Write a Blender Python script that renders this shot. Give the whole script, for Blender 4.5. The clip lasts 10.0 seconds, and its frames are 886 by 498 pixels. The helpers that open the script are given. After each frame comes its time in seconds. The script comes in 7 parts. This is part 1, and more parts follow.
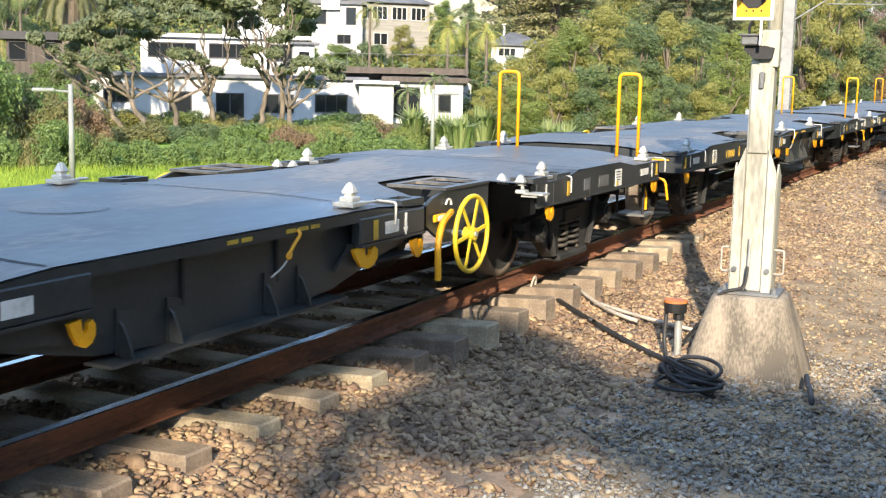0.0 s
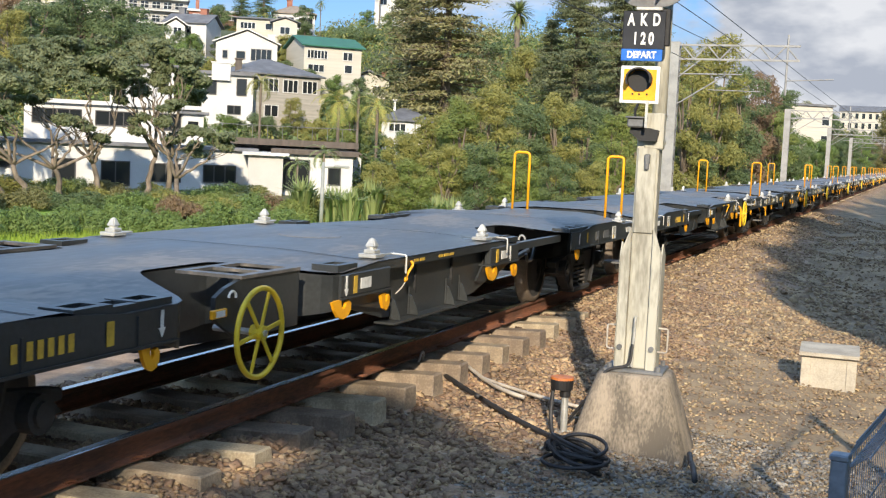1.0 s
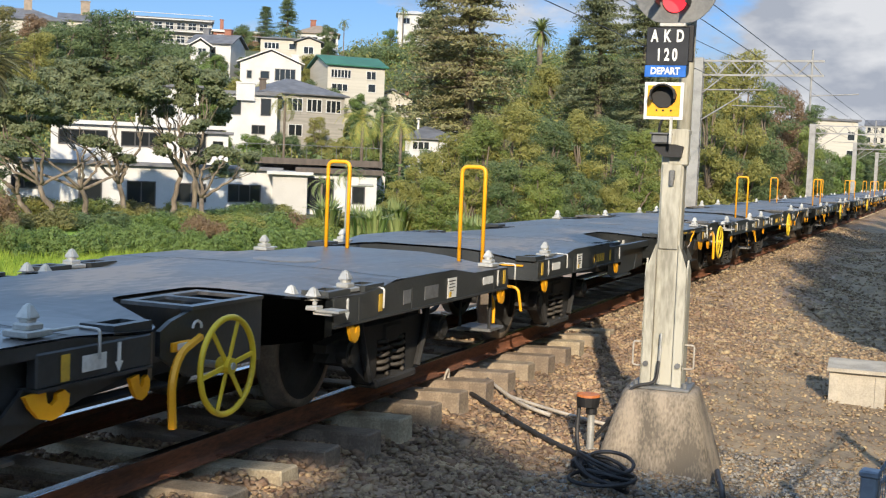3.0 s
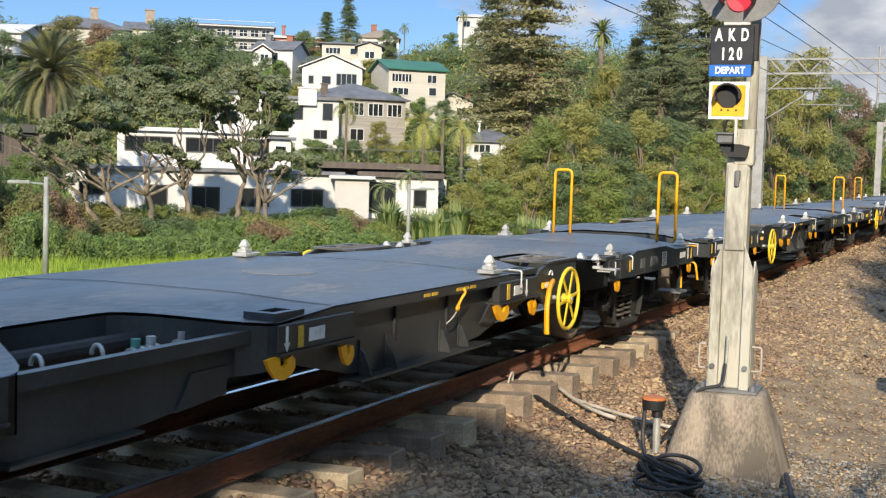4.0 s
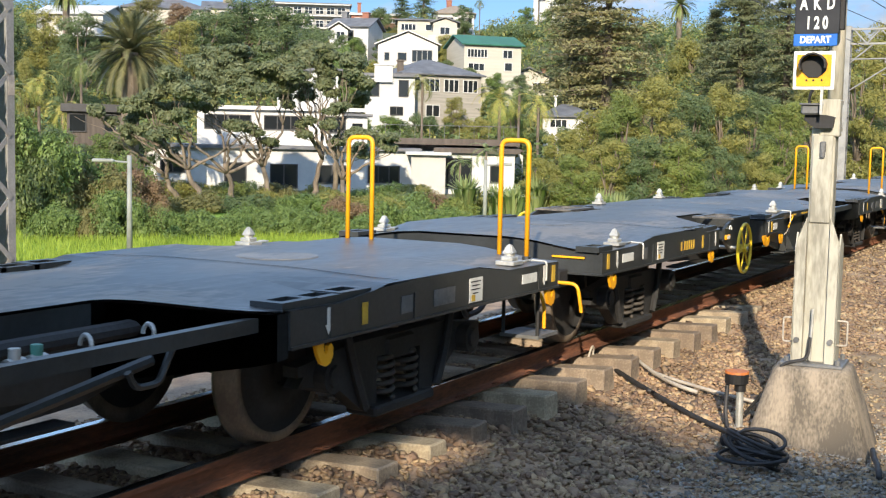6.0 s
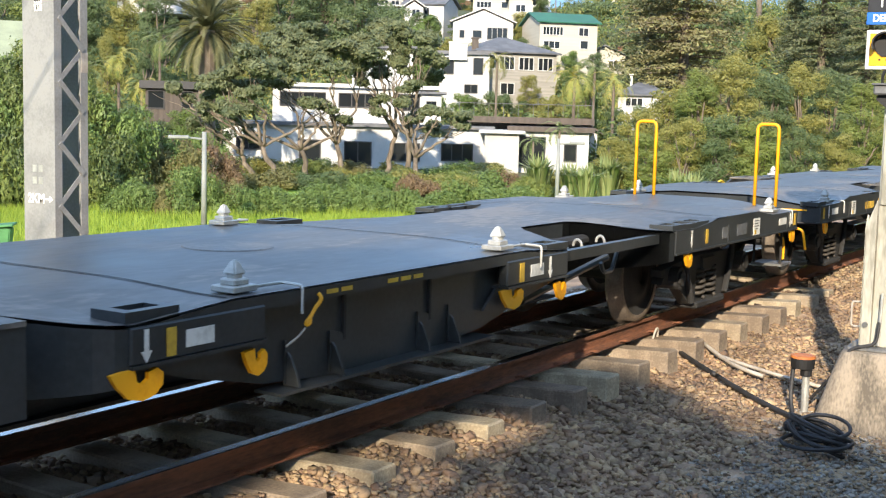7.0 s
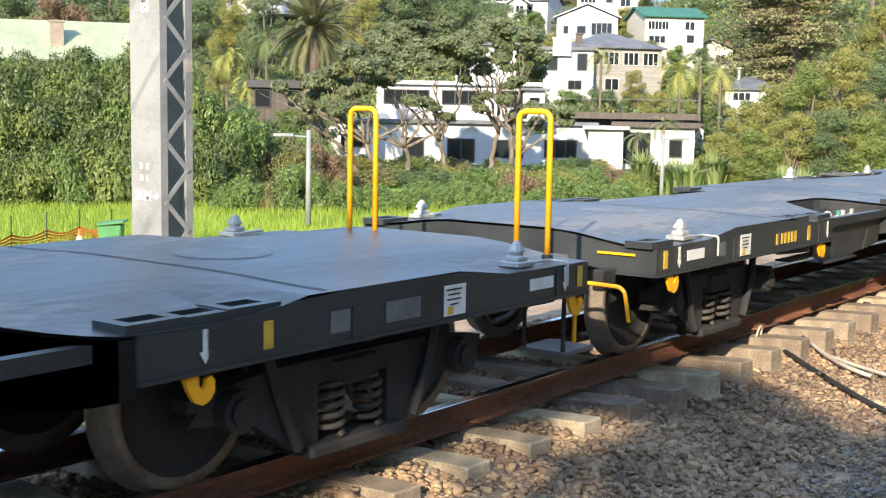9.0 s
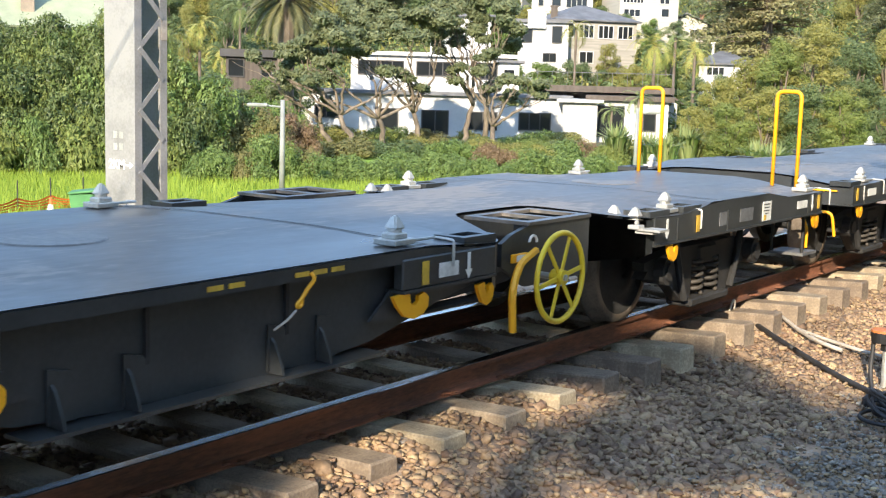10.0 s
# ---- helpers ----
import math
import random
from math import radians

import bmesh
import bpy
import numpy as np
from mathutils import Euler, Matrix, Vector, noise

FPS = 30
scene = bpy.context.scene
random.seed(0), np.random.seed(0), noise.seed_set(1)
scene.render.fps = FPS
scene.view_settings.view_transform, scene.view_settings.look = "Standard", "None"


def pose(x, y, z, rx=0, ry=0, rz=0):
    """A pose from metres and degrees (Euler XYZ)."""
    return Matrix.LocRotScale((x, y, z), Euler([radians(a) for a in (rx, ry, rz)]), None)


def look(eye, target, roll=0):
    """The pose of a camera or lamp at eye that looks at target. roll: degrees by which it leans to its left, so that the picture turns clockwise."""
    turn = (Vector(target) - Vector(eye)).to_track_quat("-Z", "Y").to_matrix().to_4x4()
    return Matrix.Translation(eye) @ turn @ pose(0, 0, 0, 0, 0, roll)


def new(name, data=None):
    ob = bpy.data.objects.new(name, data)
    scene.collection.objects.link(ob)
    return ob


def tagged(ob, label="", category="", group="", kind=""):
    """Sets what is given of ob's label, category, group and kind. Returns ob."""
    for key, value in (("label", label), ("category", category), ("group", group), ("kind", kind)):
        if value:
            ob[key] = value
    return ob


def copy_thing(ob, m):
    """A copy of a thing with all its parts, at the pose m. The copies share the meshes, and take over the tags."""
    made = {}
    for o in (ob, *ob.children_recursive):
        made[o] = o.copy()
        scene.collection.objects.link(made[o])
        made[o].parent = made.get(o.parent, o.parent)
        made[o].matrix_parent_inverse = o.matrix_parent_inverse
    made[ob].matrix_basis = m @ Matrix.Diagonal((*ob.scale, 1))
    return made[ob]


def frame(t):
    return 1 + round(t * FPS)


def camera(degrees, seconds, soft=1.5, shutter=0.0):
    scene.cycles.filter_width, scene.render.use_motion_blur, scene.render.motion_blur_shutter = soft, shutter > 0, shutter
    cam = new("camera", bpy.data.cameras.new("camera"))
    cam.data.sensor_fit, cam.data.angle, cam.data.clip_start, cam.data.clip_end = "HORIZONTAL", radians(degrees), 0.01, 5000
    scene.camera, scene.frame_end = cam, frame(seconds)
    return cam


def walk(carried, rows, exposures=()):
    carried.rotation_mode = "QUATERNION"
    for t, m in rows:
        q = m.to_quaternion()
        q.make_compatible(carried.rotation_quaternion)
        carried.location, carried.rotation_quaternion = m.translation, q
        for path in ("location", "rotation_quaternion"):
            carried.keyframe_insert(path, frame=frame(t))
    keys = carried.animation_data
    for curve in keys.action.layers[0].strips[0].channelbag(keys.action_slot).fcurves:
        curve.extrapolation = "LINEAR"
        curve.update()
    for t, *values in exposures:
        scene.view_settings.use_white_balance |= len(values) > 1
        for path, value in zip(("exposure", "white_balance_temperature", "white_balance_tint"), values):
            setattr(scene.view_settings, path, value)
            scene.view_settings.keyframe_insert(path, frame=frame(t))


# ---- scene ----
# ---- camera and its path ----
cam = camera(39.8, 10.0, soft=1.2, shutter=0.03)
# seconds, eye x y z, yaw to the left of +y, pitch, roll (degrees)
PATH = [
    (0, 4.839, -0.038, 1.777, 26.305, -8.394, 1.253),
    (0.5, 4.825, -0.023, 1.782, 22.645, -6.168, 2.207),
    (1, 4.815, -0.006, 1.778, 21.143, -4.757, 2.752),
    (1.5, 4.819, -0.008, 1.781, 20.523, -3.992, 3.012),
    (2, 4.817, -0.008, 1.779, 20.543, -3.756, 3.027),
    (2.5, 4.817, -0.012, 1.777, 21.161, -3.876, 2.665),
    (4, 4.802, -0.019, 1.776, 25.213, -3.936, 1.710),
    (4.5, 4.796, -0.036, 1.776, 26.676, -3.890, 1.283),
    (5, 4.777, -0.045, 1.770, 27.804, -4.068, 1.033),
    (6.5, 4.801, -0.062, 1.760, 29.794, -5.823, 1.494),
    (7, 4.856, -0.007, 1.770, 32.198, -6.244, 1.470),
    (7.5, 4.912, 0.027, 1.764, 34.858, -6.302, 1.075),
    (8, 4.913, 0.071, 1.760, 36.874, -6.098, 0.467),
    (8.5, 4.889, 0.057, 1.759, 37.561, -6.092, 0.573),
    (9, 4.884, 0.042, 1.760, 37.083, -6.487, 0.970),
    (9.5, 4.873, 0.040, 1.758, 36.174, -7.135, 1.399),
    (10, 4.862, 0.025, 1.761, 35.764, -7.776, 1.616),
]


def eye_pose(x, y, z, yaw, pitch, roll):
    yaw, pitch = radians(yaw), radians(pitch)
    ahead = Vector((-math.sin(yaw) * math.cos(pitch), math.cos(yaw) * math.cos(pitch), math.sin(pitch)))
    eye = Vector((x, y, z))
    return look(eye, eye + ahead * 10, roll)


scene.view_settings.exposure = 0.5
# the clip's camera opens up at the start and again in the later part
walk(cam, [(r[0], eye_pose(*r[1:])) for r in PATH], exposures=[(0, 1.3), (0.5, 1.0), (1.0, 0.75), (1.5, 0.62), (2.5, 0.62), (4.5, 0.68), (5.0, 0.72), (6.5, 0.95), (7.5, 1.18), (10, 1.3)])

# ---- world and sun ----
SUN_AZ = Vector((0.36, -0.933, 0)).normalized()
SUN_EL = radians(23.3)
world = bpy.data.worlds.new("world")
scene.world = world
world.use_nodes = True
wn, wl = world.node_tree.nodes, world.node_tree.links
wn.clear()
w_out = wn.new("ShaderNodeOutputWorld")
w_bg = wn.new("ShaderNodeBackground")
w_bg.inputs["Strength"].default_value = 0.34
w_sky = wn.new("ShaderNodeTexSky")
w_sky.sky_type = "NISHITA"
w_sky.sun_disc = False
w_sky.sun_elevation = SUN_EL
w_sky.sun_rotation = math.atan2(SUN_AZ.x, SUN_AZ.y)
w_sky.air_density, w_sky.dust_density, w_sky.ozone_density = 1.0, 0.1, 3.0
w_co = wn.new("ShaderNodeTexCoord")
w_map = wn.new("ShaderNodeMapping")
w_map.inputs["Scale"].default_value = (1.0, 1.0, 2.2)
w_map.inputs["Location"].default_value = (2.3, 0.45, 0.2)
w_noise = wn.new("ShaderNodeTexNoise")
w_noise.inputs["Scale"].default_value = 4.6
w_noise.inputs["Detail"].default_value = 9
w_noise.inputs["Roughness"].default_value = 0.58
w_ramp = wn.new("ShaderNodeValToRGB")
w_ramp.color_ramp.elements[0].position = 0.485
w_ramp.color_ramp.elements[1].position = 0.585
w_mix = wn.new("ShaderNodeMix")
w_mix.data_type = "RGBA"
wl.new(w_co.outputs["Generated"], w_map.inputs["Vector"])
wl.new(w_map.outputs["Vector"], w_noise.inputs["Vector"])
# bank of cumulus low over the far end of the line
w_dot = wn.new("ShaderNodeVectorMath")
w_dot.operation = "DOT_PRODUCT"
w_dot.inputs[1].default_value = Vector((-0.035, 1.0, 0.055)).normalized()
w_bank = wn.new("ShaderNodeMapRange")
w_bank.interpolation_type = "SMOOTHSTEP"
for w_i, w_v in ((1, 0.9865), (2, 0.9965), (3, -0.03), (4, 0.2)):
    w_bank.inputs[w_i].default_value = w_v
w_add = wn.new("ShaderNodeMath")
w_add.operation = "ADD"
wl.new(w_co.outputs["Generated"], w_dot.inputs[0])
wl.new(w_dot.outputs["Value"], w_bank.inputs[0])
wl.new(w_bank.outputs[0], w_add.inputs[0])
wl.new(w_noise.outputs["Fac"], w_add.inputs[1])
wl.new(w_add.outputs[0], w_ramp.inputs["Fac"])
w_billow = wn.new("ShaderNodeTexNoise")
w_billow.inputs["Scale"].default_value, w_billow.inputs["Detail"].default_value = 17, 6
w_shades = wn.new("ShaderNodeValToRGB")
w_shades.color_ramp.elements[0].position, w_shades.color_ramp.elements[1].position = 0.36, 0.62
w_shades.color_ramp.elements[0].color, w_shades.color_ramp.elements[1].color = (0.80, 0.87, 1.02, 1), (1.42, 1.45, 1.52, 1)
wl.new(w_map.outputs["Vector"], w_billow.inputs["Vector"])
wl.new(w_billow.outputs["Fac"], w_shades.inputs["Fac"])
wl.new(w_shades.outputs["Color"], w_mix.inputs["B"])
wl.new(w_ramp.outputs["Color"], w_mix.inputs["Factor"])
w_tint = wn.new("ShaderNodeMix")
w_tint.data_type, w_tint.blend_type = "RGBA", "MULTIPLY"
w_tint.inputs["Factor"].default_value = 1.0
w_sep = wn.new("ShaderNodeSeparateXYZ")
w_grad = wn.new("ShaderNodeValToRGB")
w_grad.color_ramp.elements[0].position, w_grad.color_ramp.elements[1].position = 0.0, 0.55
w_grad.color_ramp.elements[0].color, w_grad.color_ramp.elements[1].color = (0.122, 0.148, 0.19, 1), (1.05, 0.94, 0.82, 1)
w_low = w_grad.color_ramp.elements.new(0.15)
w_low.color = (0.125, 0.16, 0.225, 1)
w_mid = w_grad.color_ramp.elements.new(0.28)
w_mid.color = (0.52, 0.50, 0.49, 1)
wl.new(w_co.outputs["Generated"], w_sep.inputs[0])
wl.new(w_sep.outputs["Z"], w_grad.inputs["Fac"])
wl.new(w_grad.outputs["Color"], w_tint.inputs["B"])
wl.new(w_sky.outputs["Color"], w_tint.inputs["A"])
wl.new(w_tint.outputs["Result"], w_mix.inputs["A"])
wl.new(w_mix.outputs["Result"], w_bg.inputs["Color"])
wl.new(w_bg.outputs["Background"], w_out.inputs["Surface"])

sun_data = bpy.data.lights.new("sun", "SUN")
sun_data.energy, sun_data.angle, sun_data.color = 4.0, radians(0.6), (1.0, 0.85, 0.64)
sun = new("sun", sun_data)
sun.matrix_world = look(SUN_AZ * 60 * math.cos(SUN_EL) + Vector((0, 0, 60 * math.sin(SUN_EL))), (0, 0, 0))


# ---- materials ----
def mat(name, c1, c2=None, rough=0.6, metal=0.0, scale=8.0, fine=60.0, bump=0.15, spread=(0.35, 0.65), per="none", stretch=(1, 1, 1), spec=0.5, rvar=0.12, c3=None):
    """Two-scale noise between two colours, with bump; per: 'island' or 'object' adds a variation piece by piece."""
    m = bpy.data.materials.new(name)
    m.use_nodes = True
    n, l = m.node_tree.nodes, m.node_tree.links
    b = n["Principled BSDF"]
    c2 = c2 or tuple(v * 0.7 for v in c1)
    co = n.new("ShaderNodeTexCoord")
    mp = n.new("ShaderNodeMapping")
    mp.inputs["Scale"].default_value = stretch
    l.new(co.outputs["Object"], mp.inputs["Vector"])
    big, small = n.new("ShaderNodeTexNoise"), n.new("ShaderNodeTexNoise")
    for t, s in ((big, scale), (small, fine)):
        t.inputs["Scale"].default_value, t.inputs["Detail"].default_value = s, 5
        l.new(mp.outputs["Vector"], t.inputs["Vector"])
    add = n.new("ShaderNodeMath")
    add.operation = "MULTIPLY_ADD"
    l.new(small.outputs["Fac"], add.inputs[0])
    add.inputs[1].default_value = 0.45
    l.new(big.outputs["Fac"], add.inputs[2])
    sub = n.new("ShaderNodeMath")
    sub.operation = "SUBTRACT"
    l.new(add.outputs[0], sub.inputs[0])
    sub.inputs[1].default_value = 0.225
    ramp = n.new("ShaderNodeValToRGB")
    ramp.color_ramp.elements[0].position, ramp.color_ramp.elements[1].position = spread
    ramp.color_ramp.elements[0].color, ramp.color_ramp.elements[1].color = (*c2, 1), (*c1, 1)
    if c3:
        e = ramp.color_ramp.elements.new(min(0.98, spread[1] + 0.09))
        e.color = (*c3, 1)
    l.new(sub.outputs[0], ramp.inputs["Fac"])
    colour = ramp.outputs["Color"]
    if per != "none":
        src = n.new("ShaderNodeNewGeometry").outputs["Random Per Island"] if per == "island" else n.new("ShaderNodeObjectInfo").outputs["Random"]
        hsv = n.new("ShaderNodeHueSaturation")
        mv = n.new("ShaderNodeMapRange")
        mv.inputs["To Min"].default_value, mv.inputs["To Max"].default_value = 0.62, 1.4
        mh = n.new("ShaderNodeMapRange")
        mh.inputs["To Min"].default_value, mh.inputs["To Max"].default_value = 0.485, 0.515
        l.new(src, mv.inputs["Value"])
        l.new(src, mh.inputs["Value"])
        l.new(mv.outputs[0], hsv.inputs["Value"])
        l.new(mh.outputs[0], hsv.inputs["Hue"])
        l.new(colour, hsv.inputs["Color"])
        colour = hsv.outputs["Color"]
    l.new(colour, b.inputs["Base Color"])
    rr = n.new("ShaderNodeMapRange")
    rr.inputs["To Min"].default_value, rr.inputs["To Max"].default_value = max(0.03, rough - rvar), min(1, rough + rvar)
    l.new(big.outputs["Fac"], rr.inputs["Value"])
    l.new(rr.outputs[0], b.inputs["Roughness"])
    b.inputs["Metallic"].default_value = metal
    b.inputs["Specular IOR Level"].default_value = spec
    if bump:
        bp = n.new("ShaderNodeBump")
        bp.inputs["Strength"].default_value, bp.inputs["Distance"].default_value = bump, 0.02
        l.new(add.outputs[0], bp.inputs["Height"])
        l.new(bp.outputs["Normal"], b.inputs["Normal"])
    return m


def leaf_mat(name, c1, c2, rough=0.55, trans=0.25):
    """Leaves: a colour for every leaf, some light passing through."""
    m = bpy.data.materials.new(name)
    m.use_nodes = True
    n, l = m.node_tree.nodes, m.node_tree.links
    b, out = n["Principled BSDF"], n["Material Output"]
    c1, c2 = [(c[0] * 1.08, c[1] * 0.92, c[2] * 1.2) if c[1] >= c[0] else (c[0] * 0.9, c[1] * 1.06, c[2]) for c in (c1, c2)]
    g = n.new("ShaderNodeNewGeometry")
    co = n.new("ShaderNodeTexCoord")
    no = n.new("ShaderNodeTexNoise")
    no.inputs["Scale"].default_value = 0.9
    l.new(co.outputs["Object"], no.inputs["Vector"])
    av = n.new("ShaderNodeMath")
    av.operation = "MULTIPLY_ADD"
    av.inputs[1].default_value = 0.55
    l.new(g.outputs["Random Per Island"], av.inputs[0])
    l.new(no.outputs["Fac"], av.inputs[2])
    ramp = n.new("ShaderNodeValToRGB")
    ramp.color_ramp.elements[0].position, ramp.color_ramp.elements[1].position = 0.4, 1.0
    ramp.color_ramp.elements[0].color, ramp.color_ramp.elements[1].color = (*c2, 1), (*c1, 1)
    l.new(av.outputs[0], ramp.inputs["Fac"])
    l.new(ramp.outputs["Color"], b.inputs["Base Color"])
    b.inputs["Roughness"].default_value = rough
    b.inputs["Specular IOR Level"].default_value = 0.3
    tr = n.new("ShaderNodeBsdfTranslucent")
    l.new(ramp.outputs["Color"], tr.inputs["Color"])
    mx = n.new("ShaderNodeMixShader")
    mx.inputs[0].default_value = trans
    l.new(b.outputs[0], mx.inputs[1])
    l.new(tr.outputs[0], mx.inputs[2])
    l.new(mx.outputs[0], out.inputs["Surface"])
    return m


M = {
    "ballast": mat("ballast", (0.41, 0.285, 0.185), (0.20, 0.14, 0.095), 0.9, scale=3, fine=40, bump=0.9, c3=(0.42, 0.37, 0.31)),
    "stone": mat("stone", (0.37, 0.255, 0.16), (0.175, 0.122, 0.08), 0.85, scale=2.2, fine=50, bump=0.35, per="island"),
    "grit": mat("grit", (0.385, 0.285, 0.18), (0.20, 0.147, 0.095), 0.9, scale=5, fine=90, bump=0.5, per="island"),
    "greygrit": mat("grey_grit", (0.31, 0.285, 0.25), (0.165, 0.15, 0.13), 0.9, scale=5, fine=90, bump=0.5, per="island"),
    "grass": mat("grass", (0.27, 0.42, 0.05), (0.16, 0.28, 0.03), 0.85, scale=0.7, fine=9, bump=0.4),
    "blade": leaf_mat("grass_blade", (0.34, 0.50, 0.06), (0.17, 0.29, 0.03), 0.7, 0.4),
    "concrete": mat("concrete", (0.53, 0.44, 0.315), (0.25, 0.20, 0.145), 0.85, scale=3.5, fine=60, bump=0.35, per="object"),
    "boxconcrete": mat("weathered_concrete", (0.50, 0.46, 0.385), (0.33, 0.30, 0.25), 0.88, scale=4, fine=55, bump=0.3),
    "plinth": mat("plinth_concrete", (0.335, 0.28, 0.215), (0.115, 0.098, 0.077), 0.9, scale=3.2, fine=60, bump=0.4, stretch=(1, 1, 0.38), spread=(0.36, 0.6)),
    "rust": mat("rail_rust", (0.27, 0.105, 0.054), (0.095, 0.045, 0.029), 0.85, scale=5, fine=70, bump=0.3, stretch=(1, 0.2, 1)),
    "railhead": mat("rail_head", (0.62, 0.62, 0.62), (0.5, 0.48, 0.46), 0.22, metal=1.0, scale=4, fine=40, bump=0.02, stretch=(1, 0.1, 1)),
    "deck": mat("deck_paint", (0.105, 0.10, 0.094), (0.055, 0.054, 0.053), 0.42, spec=0.6, scale=0.9, fine=14, bump=0.07, c3=(0.20, 0.175, 0.15), rvar=0.34, stretch=(1.3, 0.5, 1), spread=(0.4, 0.58)),
    "body": mat("wagon_paint", (0.043, 0.047, 0.049), (0.025, 0.028, 0.029), 0.4, scale=2.0, fine=35, bump=0.06),
    "dark": mat("underframe_grime", (0.036, 0.036, 0.037), (0.018, 0.018, 0.019), 0.75, scale=4, fine=40, bump=0.2),
    "dust": mat("brake_dust", (0.13, 0.105, 0.085), (0.05, 0.042, 0.036), 0.85, scale=6, fine=50, bump=0.2),
    "cockgreen": mat("green_cap", (0.10, 0.30, 0.24), (0.06, 0.2, 0.16), 0.5, scale=8, fine=50, bump=0.05),
    "tar": mat("oily_grime", (0.075, 0.066, 0.057), (0.034, 0.031, 0.029), 0.7, scale=6, fine=50, bump=0.2),
    "tread": mat("wheel_steel", (0.27, 0.225, 0.18), (0.14, 0.115, 0.095), 0.55, metal=0.35, scale=5, fine=60, bump=0.1),
    "yellow": mat("safety_yellow", (0.88, 0.41, 0.010), (0.74, 0.31, 0.008), 0.45, scale=7, fine=50, bump=0.05, spread=(0.25, 0.5)),
    "wheelyellow": mat("handwheel_yellow", (0.78, 0.56, 0.03), (0.6, 0.41, 0.03), 0.45, scale=7, fine=50, bump=0.05, spread=(0.25, 0.5)),
    "white": mat("label_white", (0.72, 0.72, 0.68), (0.5, 0.49, 0.45), 0.6, scale=6, fine=40, bump=0.03, spread=(0.25, 0.5)),
    "ylabel": mat("label_yellow", (0.66, 0.43, 0.05), (0.45, 0.28, 0.04), 0.6, scale=8, fine=40, bump=0.03),
    "zinc": mat("galvanised_steel", (0.56, 0.56, 0.53), (0.38, 0.38, 0.36), 0.5, metal=0.45, scale=6, fine=45, bump=0.06),
    "zincdark": mat("weathered_steel", (0.20, 0.205, 0.21), (0.12, 0.125, 0.13), 0.6, metal=0.3, scale=4, fine=45, bump=0.08),
    "signalpost": mat("cream_painted_steel", (0.45, 0.435, 0.365), (0.24, 0.228, 0.185), 0.65, scale=5, fine=40, bump=0.1, stretch=(1, 1, 0.22), spread=(0.3, 0.55)),
    "black": mat("matt_black", (0.018, 0.018, 0.02), (0.010, 0.010, 0.011), 0.6, scale=8, fine=60, bump=0.05),
    "signblack": mat("sign_black", (0.014, 0.016, 0.022), (0.010, 0.011, 0.015), 0.4, scale=8, fine=60, bump=0.0),
    "signblue": mat("sign_blue", (0.012, 0.14, 0.55), (0.010, 0.11, 0.45), 0.4, scale=8, fine=60, bump=0.0),
    "signwhite": mat("sign_white", (0.82, 0.82, 0.80), (0.7, 0.7, 0.68), 0.45, scale=8, fine=60, bump=0.0),
    "orange": mat("orange_cap", (0.62, 0.20, 0.045), (0.42, 0.13, 0.04), 0.6, scale=12, fine=60, bump=0.1),
    "rubber": mat("cable_rubber", (0.035, 0.036, 0.04), (0.018, 0.018, 0.02), 0.6, scale=12, fine=60, bump=0.1),
    "conduit": mat("pale_conduit", (0.5, 0.46, 0.40), (0.34, 0.3, 0.26), 0.6, scale=6, fine=40, bump=0.05),
    "fence": mat("fence_blue_grey", (0.20, 0.25, 0.31), (0.12, 0.15, 0.19), 0.5, metal=0.3, scale=6, fine=40, bump=0.05),
    "wire": mat("overhead_wire", (0.05, 0.05, 0.05), (0.03, 0.03, 0.03), 0.5, metal=0.5, bump=0.0),
    "earth": mat("hill_earth", (0.10, 0.11, 0.045), (0.05, 0.065, 0.025), 0.95, scale=0.3, fine=4, bump=0.5),
    "dry": mat("dry_litter", (0.36, 0.27, 0.165), (0.19, 0.14, 0.09), 0.95, scale=2, fine=25, bump=0.6),
}


# ---- builders ----
def finish(bm, name, material, smooth=False):
    me = bpy.data.meshes.new(name)
    bm.normal_update()
    bm.to_mesh(me)
    bm.free()
    for mm in (material if isinstance(material, (list, tuple)) else [material]):
        me.materials.append(mm)
    if smooth:
        me.polygons.foreach_set("use_smooth", [True] * len(me.polygons))
    return me


def part(name, bm, material, parent, label="", smooth=False):
    ob = new(name, finish(bm, name, material, smooth))
    ob.parent = parent
    if label:
        tagged(ob, label)
    return ob


def empty(name, label, category, group="", kind="", at=None):
    ob = new(name)
    ob.empty_display_size = 0.2
    if at is not None:
        ob.matrix_basis = at
    return tagged(ob, label, category, group, kind)


def box(bm, x0, x1, y0, y1, z0, z1, bevel=0.0, mi=0):
    g = bmesh.ops.create_cube(bm, size=1)
    bmesh.ops.transform(bm, matrix=Matrix.Translation(((x0 + x1) / 2, (y0 + y1) / 2, (z0 + z1) / 2)) @ Matrix.Diagonal((abs(x1 - x0), abs(y1 - y0), abs(z1 - z0), 1)), verts=g["verts"])
    if bevel:
        es = list({e for v in g["verts"] for e in v.link_edges})
        bmesh.ops.bevel(bm, geom=es, offset=bevel, segments=1, affect="EDGES", profile=0.7)
    return bm


def obox(bm, m, sx, sy, sz, bevel=0.0):
    g = bmesh.ops.create_cube(bm, size=1)
    bmesh.ops.transform(bm, matrix=m @ Matrix.Diagonal((sx, sy, sz, 1)), verts=g["verts"])
    if bevel:
        bmesh.ops.bevel(bm, geom=list({e for v in g["verts"] for e in v.link_edges}), offset=bevel, segments=1, affect="EDGES", profile=0.7)
    return bm


